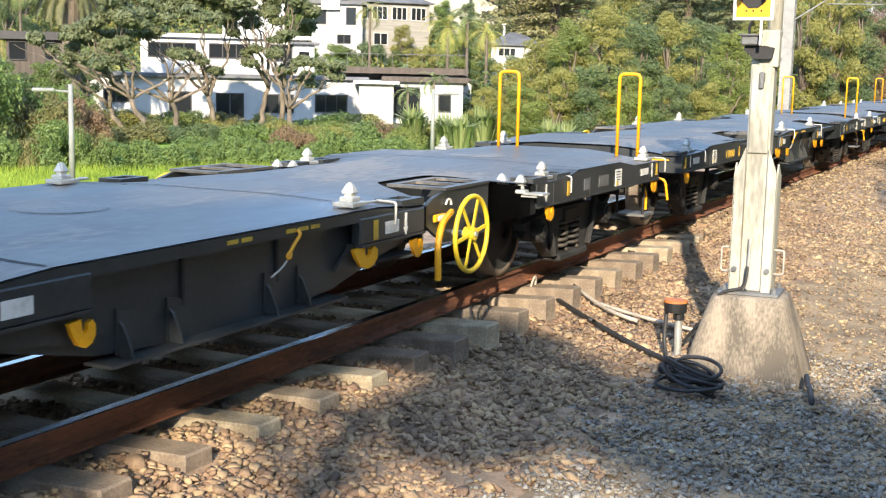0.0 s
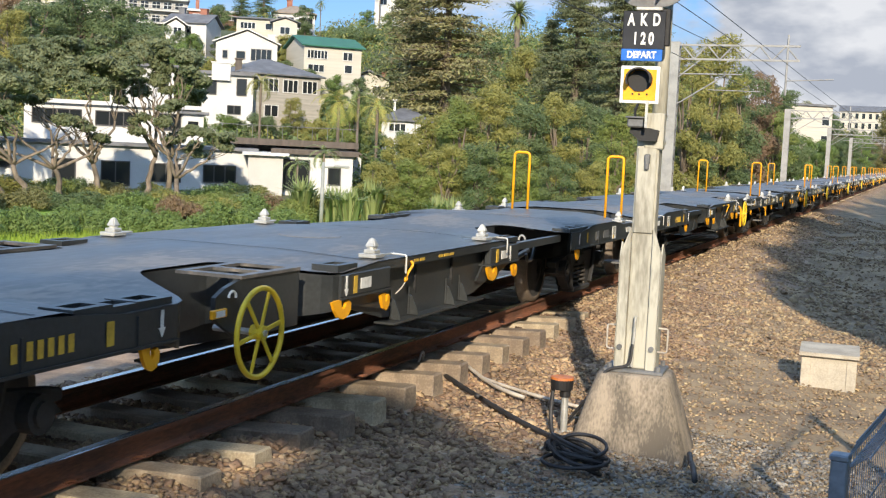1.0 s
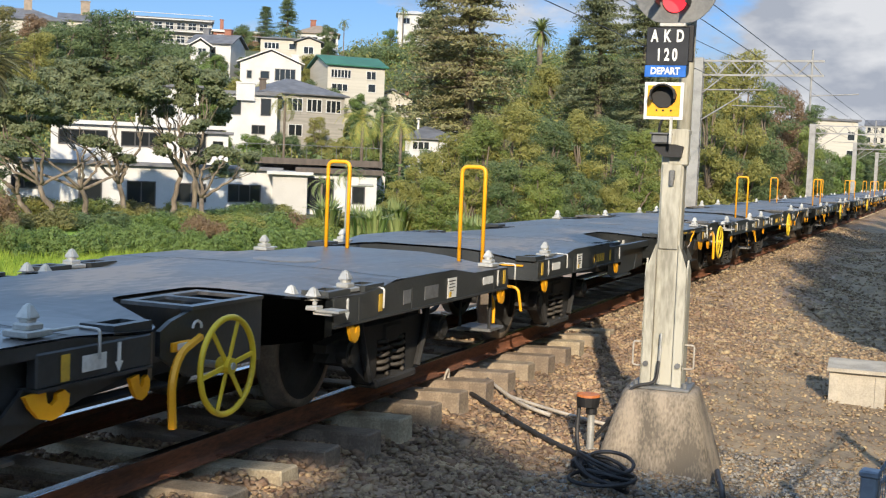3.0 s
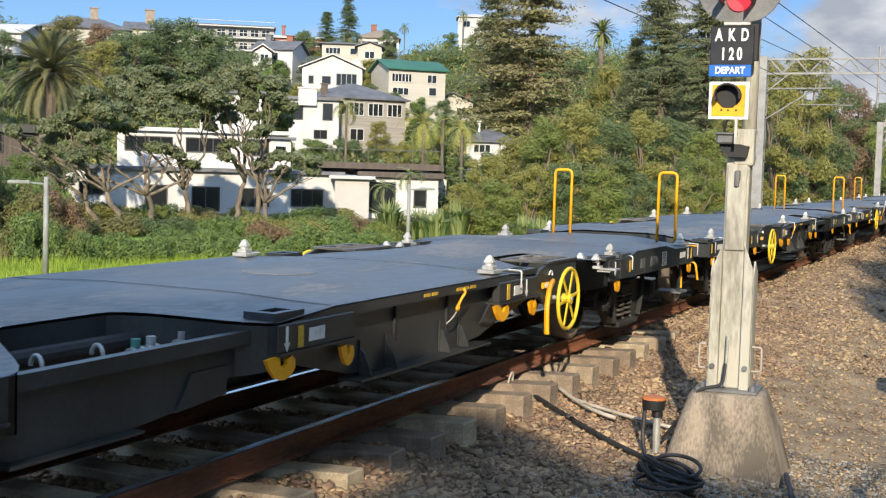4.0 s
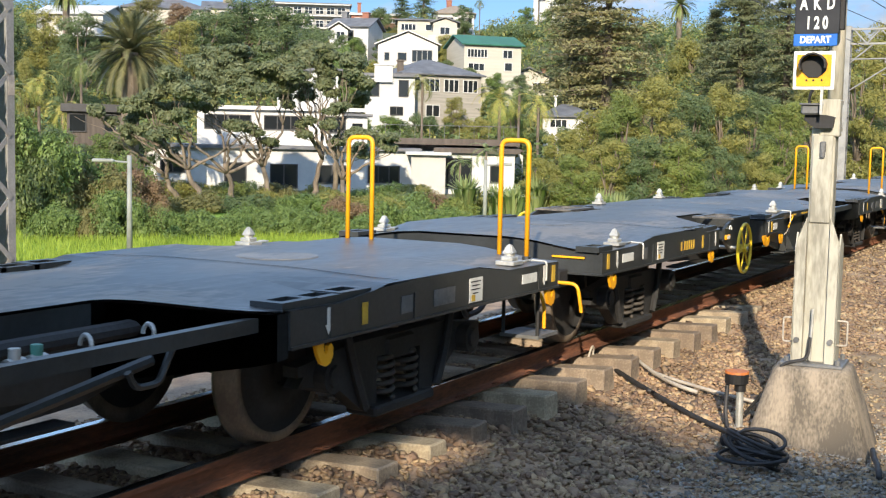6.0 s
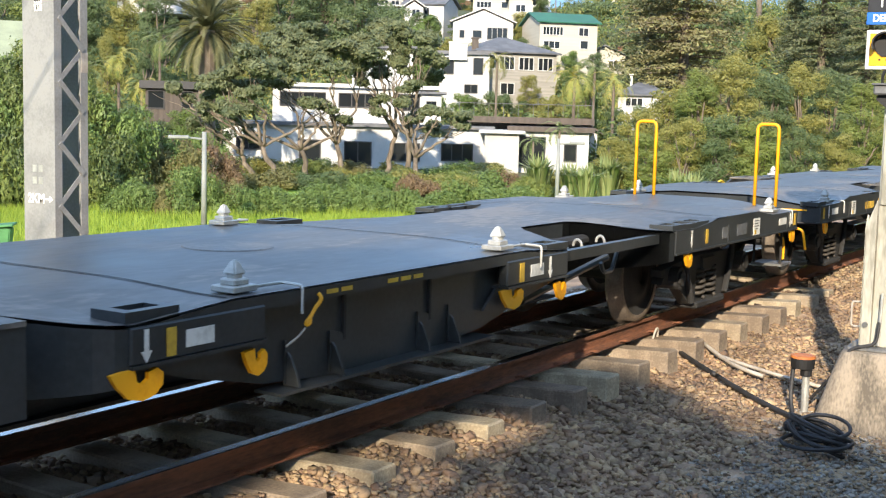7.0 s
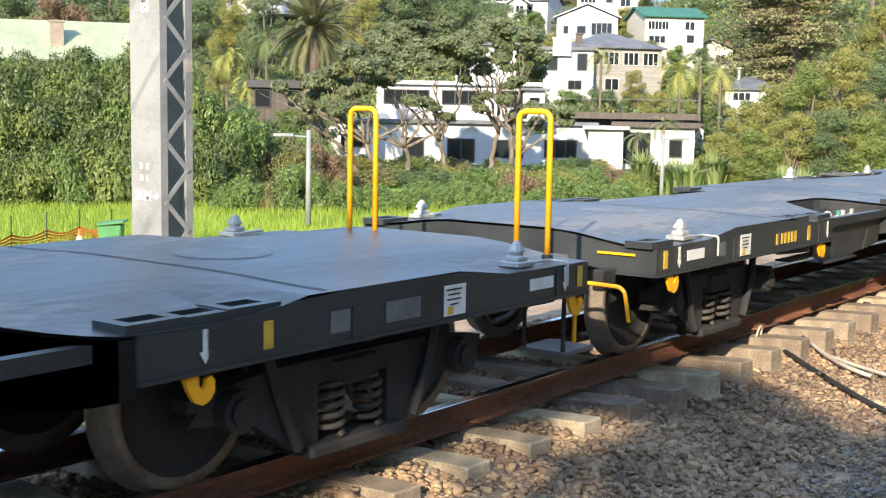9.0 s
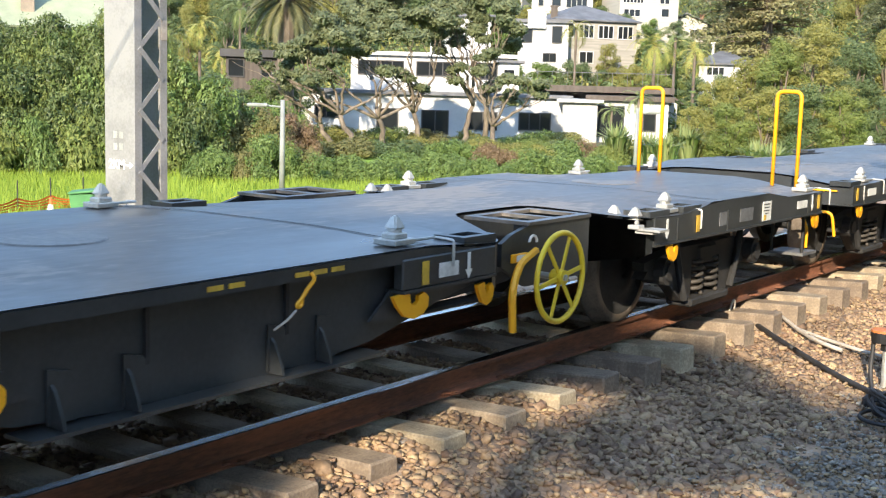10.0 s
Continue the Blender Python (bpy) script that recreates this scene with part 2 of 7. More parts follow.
def rod(bm, a, b, r, seg=8, r2=None):
    a, b = Vector(a), Vector(b)
    d = b - a
    m = Matrix.Translation((a + b) / 2) @ d.to_track_quat("Z", "Y").to_matrix().to_4x4()
    bmesh.ops.create_cone(bm, cap_ends=True, segments=seg, radius1=r, radius2=r if r2 is None else r2, depth=d.length, matrix=m)
    return bm


def tube(bm, pts, r, seg=8, closed=False):
    """A round bar along a bent line."""
    pts = [Vector(p) for p in pts]
    n = len(pts)
    rings, ref = [], None
    for i, p in enumerate(pts):
        if closed:
            d = pts[(i + 1) % n] - pts[i - 1]
        else:
            d = pts[min(i + 1, n - 1)] - pts[max(i - 1, 0)]
        d.normalize()
        if ref is None:
            ref = d.orthogonal().normalized()
        u = (ref - d * ref.dot(d)).normalized()
        ref = u
        v = d.cross(u)
        rr = r[i] if isinstance(r, (list, tuple)) else r
        rings.append([bm.verts.new(p + rr * (math.cos(2 * math.pi * k / seg) * u + math.sin(2 * math.pi * k / seg) * v)) for k in range(seg)])
    for i in range(n if closed else n - 1):
        a, b = rings[i], rings[(i + 1) % n]
        for k in range(seg):
            bm.faces.new((a[k], a[(k + 1) % seg], b[(k + 1) % seg], b[k]))
    if not closed:
        bm.faces.new(rings[0][::-1])
        bm.faces.new(rings[-1])
    return bm


def bend(pts, r=0.06, n=4):
    """Rounds the corners of a line."""
    pts = [Vector(p) for p in pts]
    out = [pts[0]]
    for a, b, c in zip(pts, pts[1:], pts[2:]):
        p, q = b + (a - b).normalized() * min(r, (a - b).length / 2), b + (c - b).normalized() * min(r, (c - b).length / 2)
        out += [(1 - t) ** 2 * p + 2 * t * (1 - t) * b + t * t * q for t in [k / n for k in range(n + 1)]]
    return out + [pts[-1]]


def plate(bm, outline, axis, at, thick):
    """A flat shape, given by its outline, of some thickness; axis x: outline in (y, z); y: (x, z); z: (x, y)."""
    def place(p, o):
        return {"x": (o, p[0], p[1]), "y": (p[0], o, p[1]), "z": (p[0], p[1], o)}[axis]
    a = [bm.verts.new(place(p, at - thick / 2)) for p in outline]
    b = [bm.verts.new(place(p, at + thick / 2)) for p in outline]
    n = len(outline)
    bm.faces.new(a)
    bm.faces.new(b[::-1])
    for i in range(n):
        bm.faces.new((a[i], b[i], b[(i + 1) % n], a[(i + 1) % n]))
    bmesh.ops.recalc_face_normals(bm, faces=bm.faces[:])
    return bm


def mesh_np(name, verts, faces, material, smooth=False):
    """A mesh from arrays of one face size."""
    me = bpy.data.meshes.new(name)
    verts, faces = np.asarray(verts, np.float32), np.asarray(faces, np.int32)
    k = faces.shape[1]
    me.vertices.add(len(verts))
    me.vertices.foreach_set("co", verts.ravel())
    me.loops.add(faces.size)
    me.loops.foreach_set("vertex_index", faces.ravel())
    me.polygons.add(len(faces))
    me.polygons.foreach_set("loop_start", np.arange(0, faces.size, k, dtype=np.int32))
    me.polygons.foreach_set("loop_total", np.full(len(faces), k, np.int32))
    me.materials.append(material)
    if smooth:
        me.polygons.foreach_set("use_smooth", np.ones(len(faces), bool))
    me.update(calc_edges=True)
    me.validate()
    return me


def text_mesh(body, size, material, m, name, parent, thick=0.001):
    cu = bpy.data.curves.new(name, "FONT")
    cu.body, cu.size, cu.align_x, cu.align_y, cu.extrude = body, size, "CENTER", "CENTER", thick
    cu.offset = size * 0.035
    tmp = bpy.data.objects.new("tmp", cu)
    me = bpy.data.meshes.new_from_object(tmp)
    bpy.data.objects.remove(tmp)
    me.name = name
    me.transform(m)
    me.materials.clear()
    me.materials.append(material)
    ob = new(name, me)
    ob.parent = parent
    return ob


EYE = Vector((4.83, 0, 1.77))


def polar(az, dist, z=0.0):
    """A place by its bearing to the left of the track's direction and its distance from the viewer's stand."""
    return Vector((EYE.x - dist * math.sin(radians(az)), dist * math.cos(radians(az)), z))


def rise(el, dist):
    return EYE.z + dist * math.tan(radians(el))


def smoothstep(a, b, v):
    t = np.clip((v - a) / (b - a), 0, 1)
    return t * t * (3 - 2 * t)


# ---- ground ----
def land(x, y):
    """Height of the ground: ballast bed, shoulder, the field beyond the line and the hill behind it."""
    x, y = np.asarray(x, float), np.asarray(y, float)
    right = np.interp(x, [-1.6, -1.15, 0.0, 0.7, 1.0, 1.2, 1.9, 2.6, 3.6, 5.0, 8.0, 30], [-0.38, -0.29, -0.25, -0.27, -0.325, -0.375, -0.44, -0.5, -0.6, -0.68, -0.7, -0.7])
    left = np.interp(-x, [0, 0.7, 1.15, 2.0, 5.8, 9.0, 14.0], [-0.25, -0.26, -0.31, -0.5, -0.62, -1.45, -1.6])
    z = np.where(x > 0, right, left)
    # fuller shoulder further along, which buries the sleeper ends
    z = z + smoothstep(12.8, 15.5, y) * np.interp(x, [0.5, 0.75, 1.2, 1.7, 2.6, 3.6], [0, 0.12, 0.2, 0.17, 0.07, 0])
    # ballast heaped against the nearer sleeper ends
    z = z + np.interp(x, [0.6, 0.85, 1.45, 2.0], [0, 1, 1, 0]) * (0.005 + 0.1 * (1 - smoothstep(6.4, 8.4, y)))
    # low mounds beside the line further off
    z = z + 0.55 * np.exp(-((x - 4.6) ** 2) / 3.0) * smoothstep(20, 34, y) * (0.6 + 0.4 * np.sin(y * 0.23))
    z = z + np.interp(x, [1.6, 2.6, 4.5, 7.5], [0, 1, 1, 0]) * smoothstep(15, 22, y) * (0.09 * np.sin(1.1 * x + 0.63 * y) * np.sin(0.8 * x - 0.41 * y) + 0.05 * np.sin(2.3 * x + 1.7 * y + 1))
    d = np.hypot(x - 4.83, y)
    az = np.degrees(np.arctan2(-(x - 4.83), y))
    up = smoothstep(0, 1, (d - 82) / 110.0) * 15.2 * smoothstep(3.5, 14, az)
    up = up + smoothstep(0, 1, (d - 82) / 200.0) * 7.5 * smoothstep(3.5, 14, az)
    keep = smoothstep(8.5, 20, -x)
    z = z + up * keep
    z = z + (9 * smoothstep(301, 330, y) + 2.5 * smoothstep(225, 300, y) * smoothstep(4, 14, np.abs(x))) + 6 * smoothstep(60, 200, x)
    return z


def ground():
    def axis(fine0, fine1, step, far, grow):
        v = list(np.arange(fine0, fine1, step))
        s, a = step, v[-1]
        while a < far:
            s *= grow
            a += s
            v.append(a)
        s, a = step, v[0]
        while a > -far:
            s *= grow
            a -= s
            v.insert(0, a)
        return np.array(v)
    xs, ys = axis(-3, 6.5, 0.16, 1500, 1.09), axis(1, 20, 0.2, 1500, 1.08)
    X, Y = np.meshgrid(xs, ys, indexing="ij")
    Z = land(X, Y)
    r = np.random.RandomState(4)
    Z = Z + r.normal(0, 0.008, Z.shape) * (np.abs(X) < 8)
    nx, ny = X.shape
    idx = np.arange(nx * ny).reshape(nx, ny)
    f = np.stack([idx[:-1, :-1], idx[1:, :-1], idx[1:, 1:], idx[:-1, 1:]], -1).reshape(-1, 4)
    me = mesh_np("ground", np.stack([X, Y, Z], -1).reshape(-1, 3), f, M["ballast"], True)
    for k in ("dry", "grass", "earth"):
        me.materials.append(M[k])
    c = np.stack([X, Y], -1).reshape(-1, 2)[f].mean(1)
    d = np.hypot(c[:, 0] - 4.83, c[:, 1])
    mi = np.zeros(len(f), np.int32)
    wob = 0.5 * np.sin(c[:, 1] * 0.9) + 0.3 * np.sin(c[:, 1] * 2.3 + 1)
    mi[(c[:, 0] > 2.5 + 0.5 * wob) | (c[:, 1] > 40)] = 1
    mi[(np.abs(c[:, 0]) < 1.6)] = 0
    mi[c[:, 0] < -7.2] = 2
    mi[(d > 62) & (c[:, 0] < -8)] = 3
    mi[np.abs(c[:, 0]) > 120] = 3
    me.polygons.foreach_set("material_index", mi)
    tagged(new("ground", me), "ballast, dry litter, green field and wooded hillside", "ground", kind="structure")


ground()


def scatter_stones(name, label, count, region, size, material, seed, lift=0.0, keep=None):
    """Loose broken stones: each a squashed, knocked-about lump."""
    r = np.random.RandomState(seed)
    base = np.array([(1, 0.1, -0.3), (-1, -0.1, -0.25), (0.1, 1, -0.3), (-0.1, -1, -0.2), (.55, .6, .6), (-.62, .5, .55), (.5, -.62, .6), (-.5, -.6, .65)], float)
    bm = bmesh.new()
    for v in base:
        bm.verts.new(v)
    hull = bmesh.ops.convex_hull(bm, input=bm.verts)
    bm.verts.ensure_lookup_table()
    bmesh.ops.triangulate(bm, faces=bm.faces[:])
    bm.verts.index_update()
    tri = np.array([[v.index for v in f.verts] for f in bm.faces])
    pts = np.array([v.co[:] for v in bm.verts])
    bm.free()
    x = r.uniform(region[0], region[1], count)
    y = region[2] + (region[3] - region[2]) * r.uniform(0, 1, count) ** 1.25
    if keep is not None:
        ok = keep(x, y)
        x, y = x[ok], y[ok]
    n = len(x)
    z = land(x, y) + lift + r.uniform(-0.012, 0.02, n)
    s = size * r.lognormal(0, 0.32, n)
    V = pts[None] * (1 + r.uniform(-0.38, 0.38, (n, len(pts), 1))) * (s[:, None, None] * np.stack([r.uniform(.7, 1.3, n), r.uniform(.7, 1.3, n), r.uniform(.5, .95, n)], -1)[:, None])
    a, b = r.uniform(0, 6.28, n), r.uniform(-0.7, 0.7, n)
    ca, sa, cb, sb = np.cos(a), np.sin(a), np.cos(b), np.sin(b)
    x1 = V[..., 0] * cb[:, None] + V[..., 2] * sb[:, None]
    z1 = -V[..., 0] * sb[:, None] + V[..., 2] * cb[:, None]
    V = np.stack([x1 * ca[:, None] - V[..., 1] * sa[:, None] + x[:, None], x1 * sa[:, None] + V[..., 1] * ca[:, None] + y[:, None], z1 + z[:, None]], -1)
    F = tri[None] + (np.arange(n) * len(pts))[:, None, None]
    ob = new(name, mesh_np(name, V.reshape(-1, 3), F.reshape(-1, 3), material))
    return tagged(ob, label, "ballast", kind="stuff")


# ---- track ----
GAUGE, SLEEPER = 0.5335, 0.6085
track = empty("track", "single railway track, rusty rails on concrete sleepers", "track", kind="structure")
profile = [(-0.066, -0.152), (0.066, -0.152), (0.066, -0.14), (0.014, -0.122), (0.009, -0.11), (0.009, -0.045), (0.035, -0.034), (0.035, -0.004), (0.029, 0.0), (-0.029, 0.0), (-0.035, -0.004), (-0.035, -0.034), (-0.009, -0.045), (-0.009, -0.11), (-0.014, -0.122), (-0.066, -0.14)]
for side in (-1, 1):
    bm = bmesh.new()
    cx = side * (GAUGE + 0.035)
    ya, yb = [bm.verts.new((cx + p[0], -12, p[1])) for p in profile], [bm.verts.new((cx + p[0], 360, p[1])) for p in profile]
    n = len(profile)
    for i in range(n):
        f = bm.faces.new((ya[i], ya[(i + 1) % n], yb[(i + 1) % n], yb[i]))
        if i in (7, 8, 9):
            f.material_index = 1
    bm.faces.new(ya[::-1])
    bm.faces.new(yb)
    bmesh.ops.recalc_face_normals(bm, faces=bm.faces[:])
    part("rail", bm, [M["rust"], M["railhead"]], track, "rusty rail with a polished running surface")


def sleeper_mesh(seed):
    r = random.Random(seed)
    bm = bmesh.new()
    sect = [(-0.13, -0.36), (-0.115, -0.158), (0.115, -0.158), (0.13, -0.36)]
    xs = [-1.11, -0.35, 0.35, 1.11]
    drop = [0, 0.035, 0.035, 0]
    rings = [[bm.verts.new((x + r.uniform(-.006, .006), p[0] + r.uniform(-.006, .006), p[1] - (d if p[1] > -0.2 else 0) + r.uniform(-.004, .004))) for p in sect] for x, d in zip(xs, drop)]
    for a, b in zip(rings, rings[1:]):
        for k in range(4):
            bm.faces.new((a[k], a[(k + 1) % 4], b[(k + 1) % 4], b[k]))
    bm.faces.new(rings[0])
    bm.faces.new(rings[-1][::-1])
    bmesh.ops.recalc_face_normals(bm, faces=bm.faces[:])
    bmesh.ops.bevel(bm, geom=[e for e in bm.edges], offset=0.012, segments=1, affect="EDGES")
    return finish(bm, "sleeper", M["concrete"])


def clip_mesh():
    bm = bmesh.new()
    for s in (-1, 1):
        for q in (-1, 1):
            x = s * (GAUGE + 0.035) + q * 0.09
            tube(bm, bend([(x - q * 0.045, -0.05, -0.135), (x - q * 0.02, -0.04, -0.118), (x + q * 0.03, -0.03, -0.12), (x + q * 0.03, 0.045, -0.125), (x - q * 0.03, 0.04, -0.13)], 0.02, 3), 0.009, 6)
    return finish(bm, "rail_clip", M["rust"])


sleeper_data = [sleeper_mesh(k) for k in range(5)]
clip_data = clip_mesh()
SLEEPER_0 = 8.318 + 0.115 - 14 * SLEEPER
rs = random.Random(5)
for k in range(110):
    ob = new("sleeper", sleeper_data[k % 5])
    ob.parent = track
    ob.matrix_basis = pose(rs.uniform(-.015, .015), SLEEPER_0 + k * SLEEPER + rs.uniform(-.008, .008), 0, 0, 0, rs.uniform(-.4, .4))
    if k < 45:
        ob = new("rail_clip", clip_data)
        ob.parent = track
        ob.matrix_basis = pose(0, SLEEPER_0 + k * SLEEPER, 0)
bm = bmesh.new()
for k in range(110, 425):
    box(bm, -1.11, 1.11, SLEEPER_0 + k * SLEEPER - 0.12, SLEEPER_0 + k * SLEEPER + 0.12, -0.36, -0.16)
tagged(part("far_sleepers", bm, M["concrete"], track), kind="stuff")


def off_sleepers(x, y):
    ph = np.abs(((y - SLEEPER_0) / SLEEPER + 0.5) % 1 - 0.5) * SLEEPER
    return ~((np.abs(x) < 1.14) & (ph < 0.15))


scatter_stones("ballast_stones", "loose brown and grey broken ballast stones", 80000, (-2.2, 2.7, 2.0, 19.0), 0.0225, M["stone"], 11, keep=lambda x, y: off_sleepers(x, y) & (x < 2.4 + 0.3 * np.sin(4.1 * y) + 0.25 * np.sin(23 * y + 11 * x)))
scatter_stones("gravel_stones", "fine brown gravel and chips beside the signal", 16000, (1.8, 5.2, 7.0, 19.0), 0.014, M["grit"], 12)
scatter_stones("grey_gravel", "loose fine grey gravel on the path", 26000, (2.1, 5.2, 3.5, 10.5), 0.0145, M["greygrit"], 14, keep=lambda x, y: x > 2.3 + 0.35 * np.sin(5.3 * y + 2) * np.sin(17 * y + 9 * x))
scatter_stones("far_ballast_stones", "ballast stones further along the line", 24000, (0.7, 6.2, 15.0, 52.0), 0.027, M["grit"], 13)


# ---- container wagons ----
PITCH, SPEED, SLOW, START = 15.17, 10.86, -0.02, 5.0
R_WHEEL = 0.42
AXLES = (-6.3, -4.63, 4.63, 6.3)


M["disc"] = mat("worn_disc", (0.21, 0.20, 0.185), (0.10, 0.10, 0.10), 0.5, scale=4, fine=30, bump=0.05)


def deck_height(y):
    return float(np.interp(abs(y), [0, 1.35, 1.93, 2.3, 3.1, 3.87, 4.45, 4.8, 5.9, 6.35, 7.12], [0.945, 0.945, 0.905, 0.93, 0.93, 0.9, 0.89, 0.95, 0.95, 0.895, 0.89]))


def deck_width(y):
    """Half width of the deck: full over the platforms, drawn in to a neck between them."""
    y = abs(y)
    if y < 1.93 or y > 3.87:
        return 1.25
    t = min((y - 1.93) / 0.62, (3.87 - y) / 0.66, 1.0)
    return 1.25 - 0.68 * t * t * (3 - 2 * t)


CROWN = 0.972


def deck_top(x, y):
    """Deck surface: a high flat back that falls to the corner seats along the edges."""
    t = float(smoothstep(0.42, 1.2, abs(x)))
    return CROWN + (min(deck_height(y), CROWN) - CROWN) * t


def deck_rows():
    marks = sorted({0.0, 0.7, 1.35, 1.64, 1.93, 3.87, 4.16, 4.45, 4.62, 4.8, 5.35, 5.9, 6.12, 6.35, 6.75, 7.12} | {1.93 + 0.0808 * k for k in range(1, 24)})
    return [-y for y in marks[:0:-1]] + marks[:-1] + [7.18]


def deck_bm():
    bm = bmesh.new()
    rows = []
    for y in deck_rows():
        w = deck_width(y)
        rows.append([bm.verts.new((w * q, y, deck_top(w * q, y))) for q in (-1, -0.86, -0.7, -0.52, -0.34, 0, 0.34, 0.52, 0.7, 0.86, 1)])
    for a, b in zip(rows, rows[1:]):
        for k in range(10):
            bm.faces.new((a[k], a[k + 1], b[k + 1], b[k]))
    bmesh.ops.solidify(bm, geom=bm.faces[:], thickness=0.022)
    return bm


def skirt_bm(side, e):
    """Curved plate under the deck's edge round the cut-away between two platforms."""
    bm = bmesh.new()
    rows = []
    for k in range(31):
        y = e * (1.93 + 1.94 * k / 30)
        w = deck_width(y) - 0.012
        rows.append([bm.verts.new((side * w, y, z)) for z in (deck_top(w, y) - 0.018, 0.66 - 0.12 * math.sin(math.pi * k / 30))])
    for a, b in zip(rows, rows[1:]):
        bm.faces.new((a[0], b[0], b[1], a[1]))
    bmesh.ops.solidify(bm, geom=bm.faces[:], thickness=0.016)
    return bm


def seam_bm(y):
    """Weld seam across the deck."""
    bm = bmesh.new()
    xs = [-1.22 + 2.44 * k / 16 for k in range(17)]
    rows = [[bm.verts.new((x, y + q, deck_top(x, y + q) + 0.004)) for q in (-0.009, 0.009)] for x in xs]
    for a, b in zip(rows, rows[1:]):
        bm.faces.new((a[0], b[0], b[1], a[1]))
    bmesh.ops.solidify(bm, geom=bm.faces[:], thickness=0.004)
    return bm


def headstock_bm(e):
    """End plate of a wagon: follows the deck's crown, with a flange along its foot."""
    xs = [-1.22 + 2.44 * k / 20 for k in range(21)]
    foot = [(1.22, 0.705), (0.95, 0.705), (0.6, 0.76), (-0.6, 0.76), (-0.95, 0.705), (-1.22, 0.705)]
    bm = plate(bmesh.new(), [(x, deck_top(x, 7.1) - 0.02) for x in xs] + foot, "y", 7.16 if e > 0 else -7.1, 0.024)
    for q in (-1, 1):
        box(bm, *sorted((q * 0.93, q * 1.25)), *sorted((e * 7.04, 7.195 if e > 0 else -7.135)), 0.70, 0.714)
    return bm


def sill_bm(side, y0, y1):
    """Edge beam of an end platform: web, top lip and bottom flange."""
    bm = bmesh.new()
    n = 8
    s = side
    ys = [y0 + (y1 - y0) * k / n for k in range(n + 1)]
    top = [(y, deck_height(y) - 0.004) for y in ys]
    plate(bm, top + [(y1, 0.715), (y0, 0.715)], "x", s * 1.235, 0.03)
    box(bm, s * 1.15, s * 1.262, y0, y1, 0.70, 0.716)
    for y in np.linspace(y0 + 0.35, y1 - 0.35, 4):
        box(bm, s * 1.2505, s * 1.258, y - 0.006, y + 0.006, 0.716, 0.87)
    return bm


def mid_girder_bm(side):
    """Recessed web of the middle platform, deepest at its centre."""
    bm = bmesh.new()
    plate(bm, [(-1.9, 0.89), (1.9, 0.89), (1.9, 0.72), (1.5, 0.6), (1.0, 0.49), (0.5, 0.45), (-0.5, 0.45), (-1.0, 0.49), (-1.5, 0.6), (-1.9, 0.72)], "x", side * 1.13, 0.024)
    return bm


def edge_lip_bm(side):
    """Turned-down lip along the edge of the middle platform."""
    return plate(bmesh.new(), [(-1.93, 0.885), (-1.35, 0.934), (1.35, 0.934), (1.93, 0.885), (1.6, 0.87), (1.3, 0.872), (-1.3, 0.872), (-1.6, 0.87)], "x", side * 1.228, 0.03)


def gusset_bm(side, e):
    """Tapering gusset between a corner block and the girder's lower edge."""
    return plate(bmesh.new(), [(e * 1.12, 0.735), (e * 1.9, 0.735), (e * 1.9, 0.70), (e * 1.5, 0.63), (e * 1.15, 0.58), (e * 0.95, 0.6)], "x", side * 1.175, 0.018)


def corner_block_bm(side, e):
    y0, y1 = sorted((e * 1.94, e * 1.12))
    bm = box(bmesh.new(), *sorted((side * 1.19, side * 1.252)), y0, y1, 0.735, 0.893, 0.008)
    return box(bm, *sorted((side * 1.14, side * 1.262)), y0, y1, 0.722, 0.737)


def web_bm(s):
    bm = plate(bmesh.new(), [(-4.1, 0.9), (4.1, 0.9), (4.1, 0.7), (3.2, 0.46), (1.9, 0.4), (-1.9, 0.4), (-3.2, 0.46), (-4.1, 0.7)], "x", s * 0.5, 0.025)
    return box(bm, *sorted((s * 0.44, s * 0.58)), -3.1, 3.1, 0.385, 0.402)


def hook_bm(side, y, big):
    """Curved securing hook hanging below the edge beam."""
    bm = bmesh.new()
    w = 0.145 if big else 0.08
    h = 0.13 if big else 0.12
    z = 0.70 if not big else 0.725
    o = [(-w, z - 0.01), (-w * 0.1, z), (-w * 0.02, z - h * 0.42), (w * 0.18, z - h * 0.56), (w * 0.42, z - h * 0.42), (w * 0.42, z - h * 0.2), (w * 0.75, z - h * 0.1), (w, z - h * 0.3), (w * 0.98, z - h * 0.68), (w * 0.7, z - h * 0.95), (w * 0.2, z - h * 1.08), (-w * 0.35, z - h * 0.92), (-w * 0.75, z - h * 0.5)]
    plate(bm, [(y + a, b) for a, b in o], "x", side * 1.235, 0.022)
    return bm


def lock_bm(x, y, z):
    """Twistlock: base, collar and pointed head."""
    bm = bmesh.new()
    box(bm, x - 0.085, x + 0.085, y - 0.1, y + 0.1, z - 0.005, z + 0.035, 0.006)
    box(bm, x - 0.055, x + 0.055, y - 0.065, y + 0.065, z + 0.03, z + 0.075, 0.01)
    rod(bm, (x, y, z + 0.07), (x, y, z + 0.1), 0.045, 10)
    g = bmesh.ops.create_cone(bm, cap_ends=True, segments=4, radius1=0.075, radius2=0.026, depth=0.085, matrix=Matrix.Translation((x, y, z + 0.14)) @ Matrix.Rotation(radians(45), 4, "Z"))
    bmesh.ops.bevel(bm, geom=list({e for v in g["verts"] for e in v.link_edges}), offset=0.01, segments=2, affect="EDGES")
    base = Vector((x, y, z))
    for v in bm.verts:
        d = v.co - base
        v.co = base + Vector((d.x * 0.82, d.y * 0.82, d.z * 0.76))
    return bm


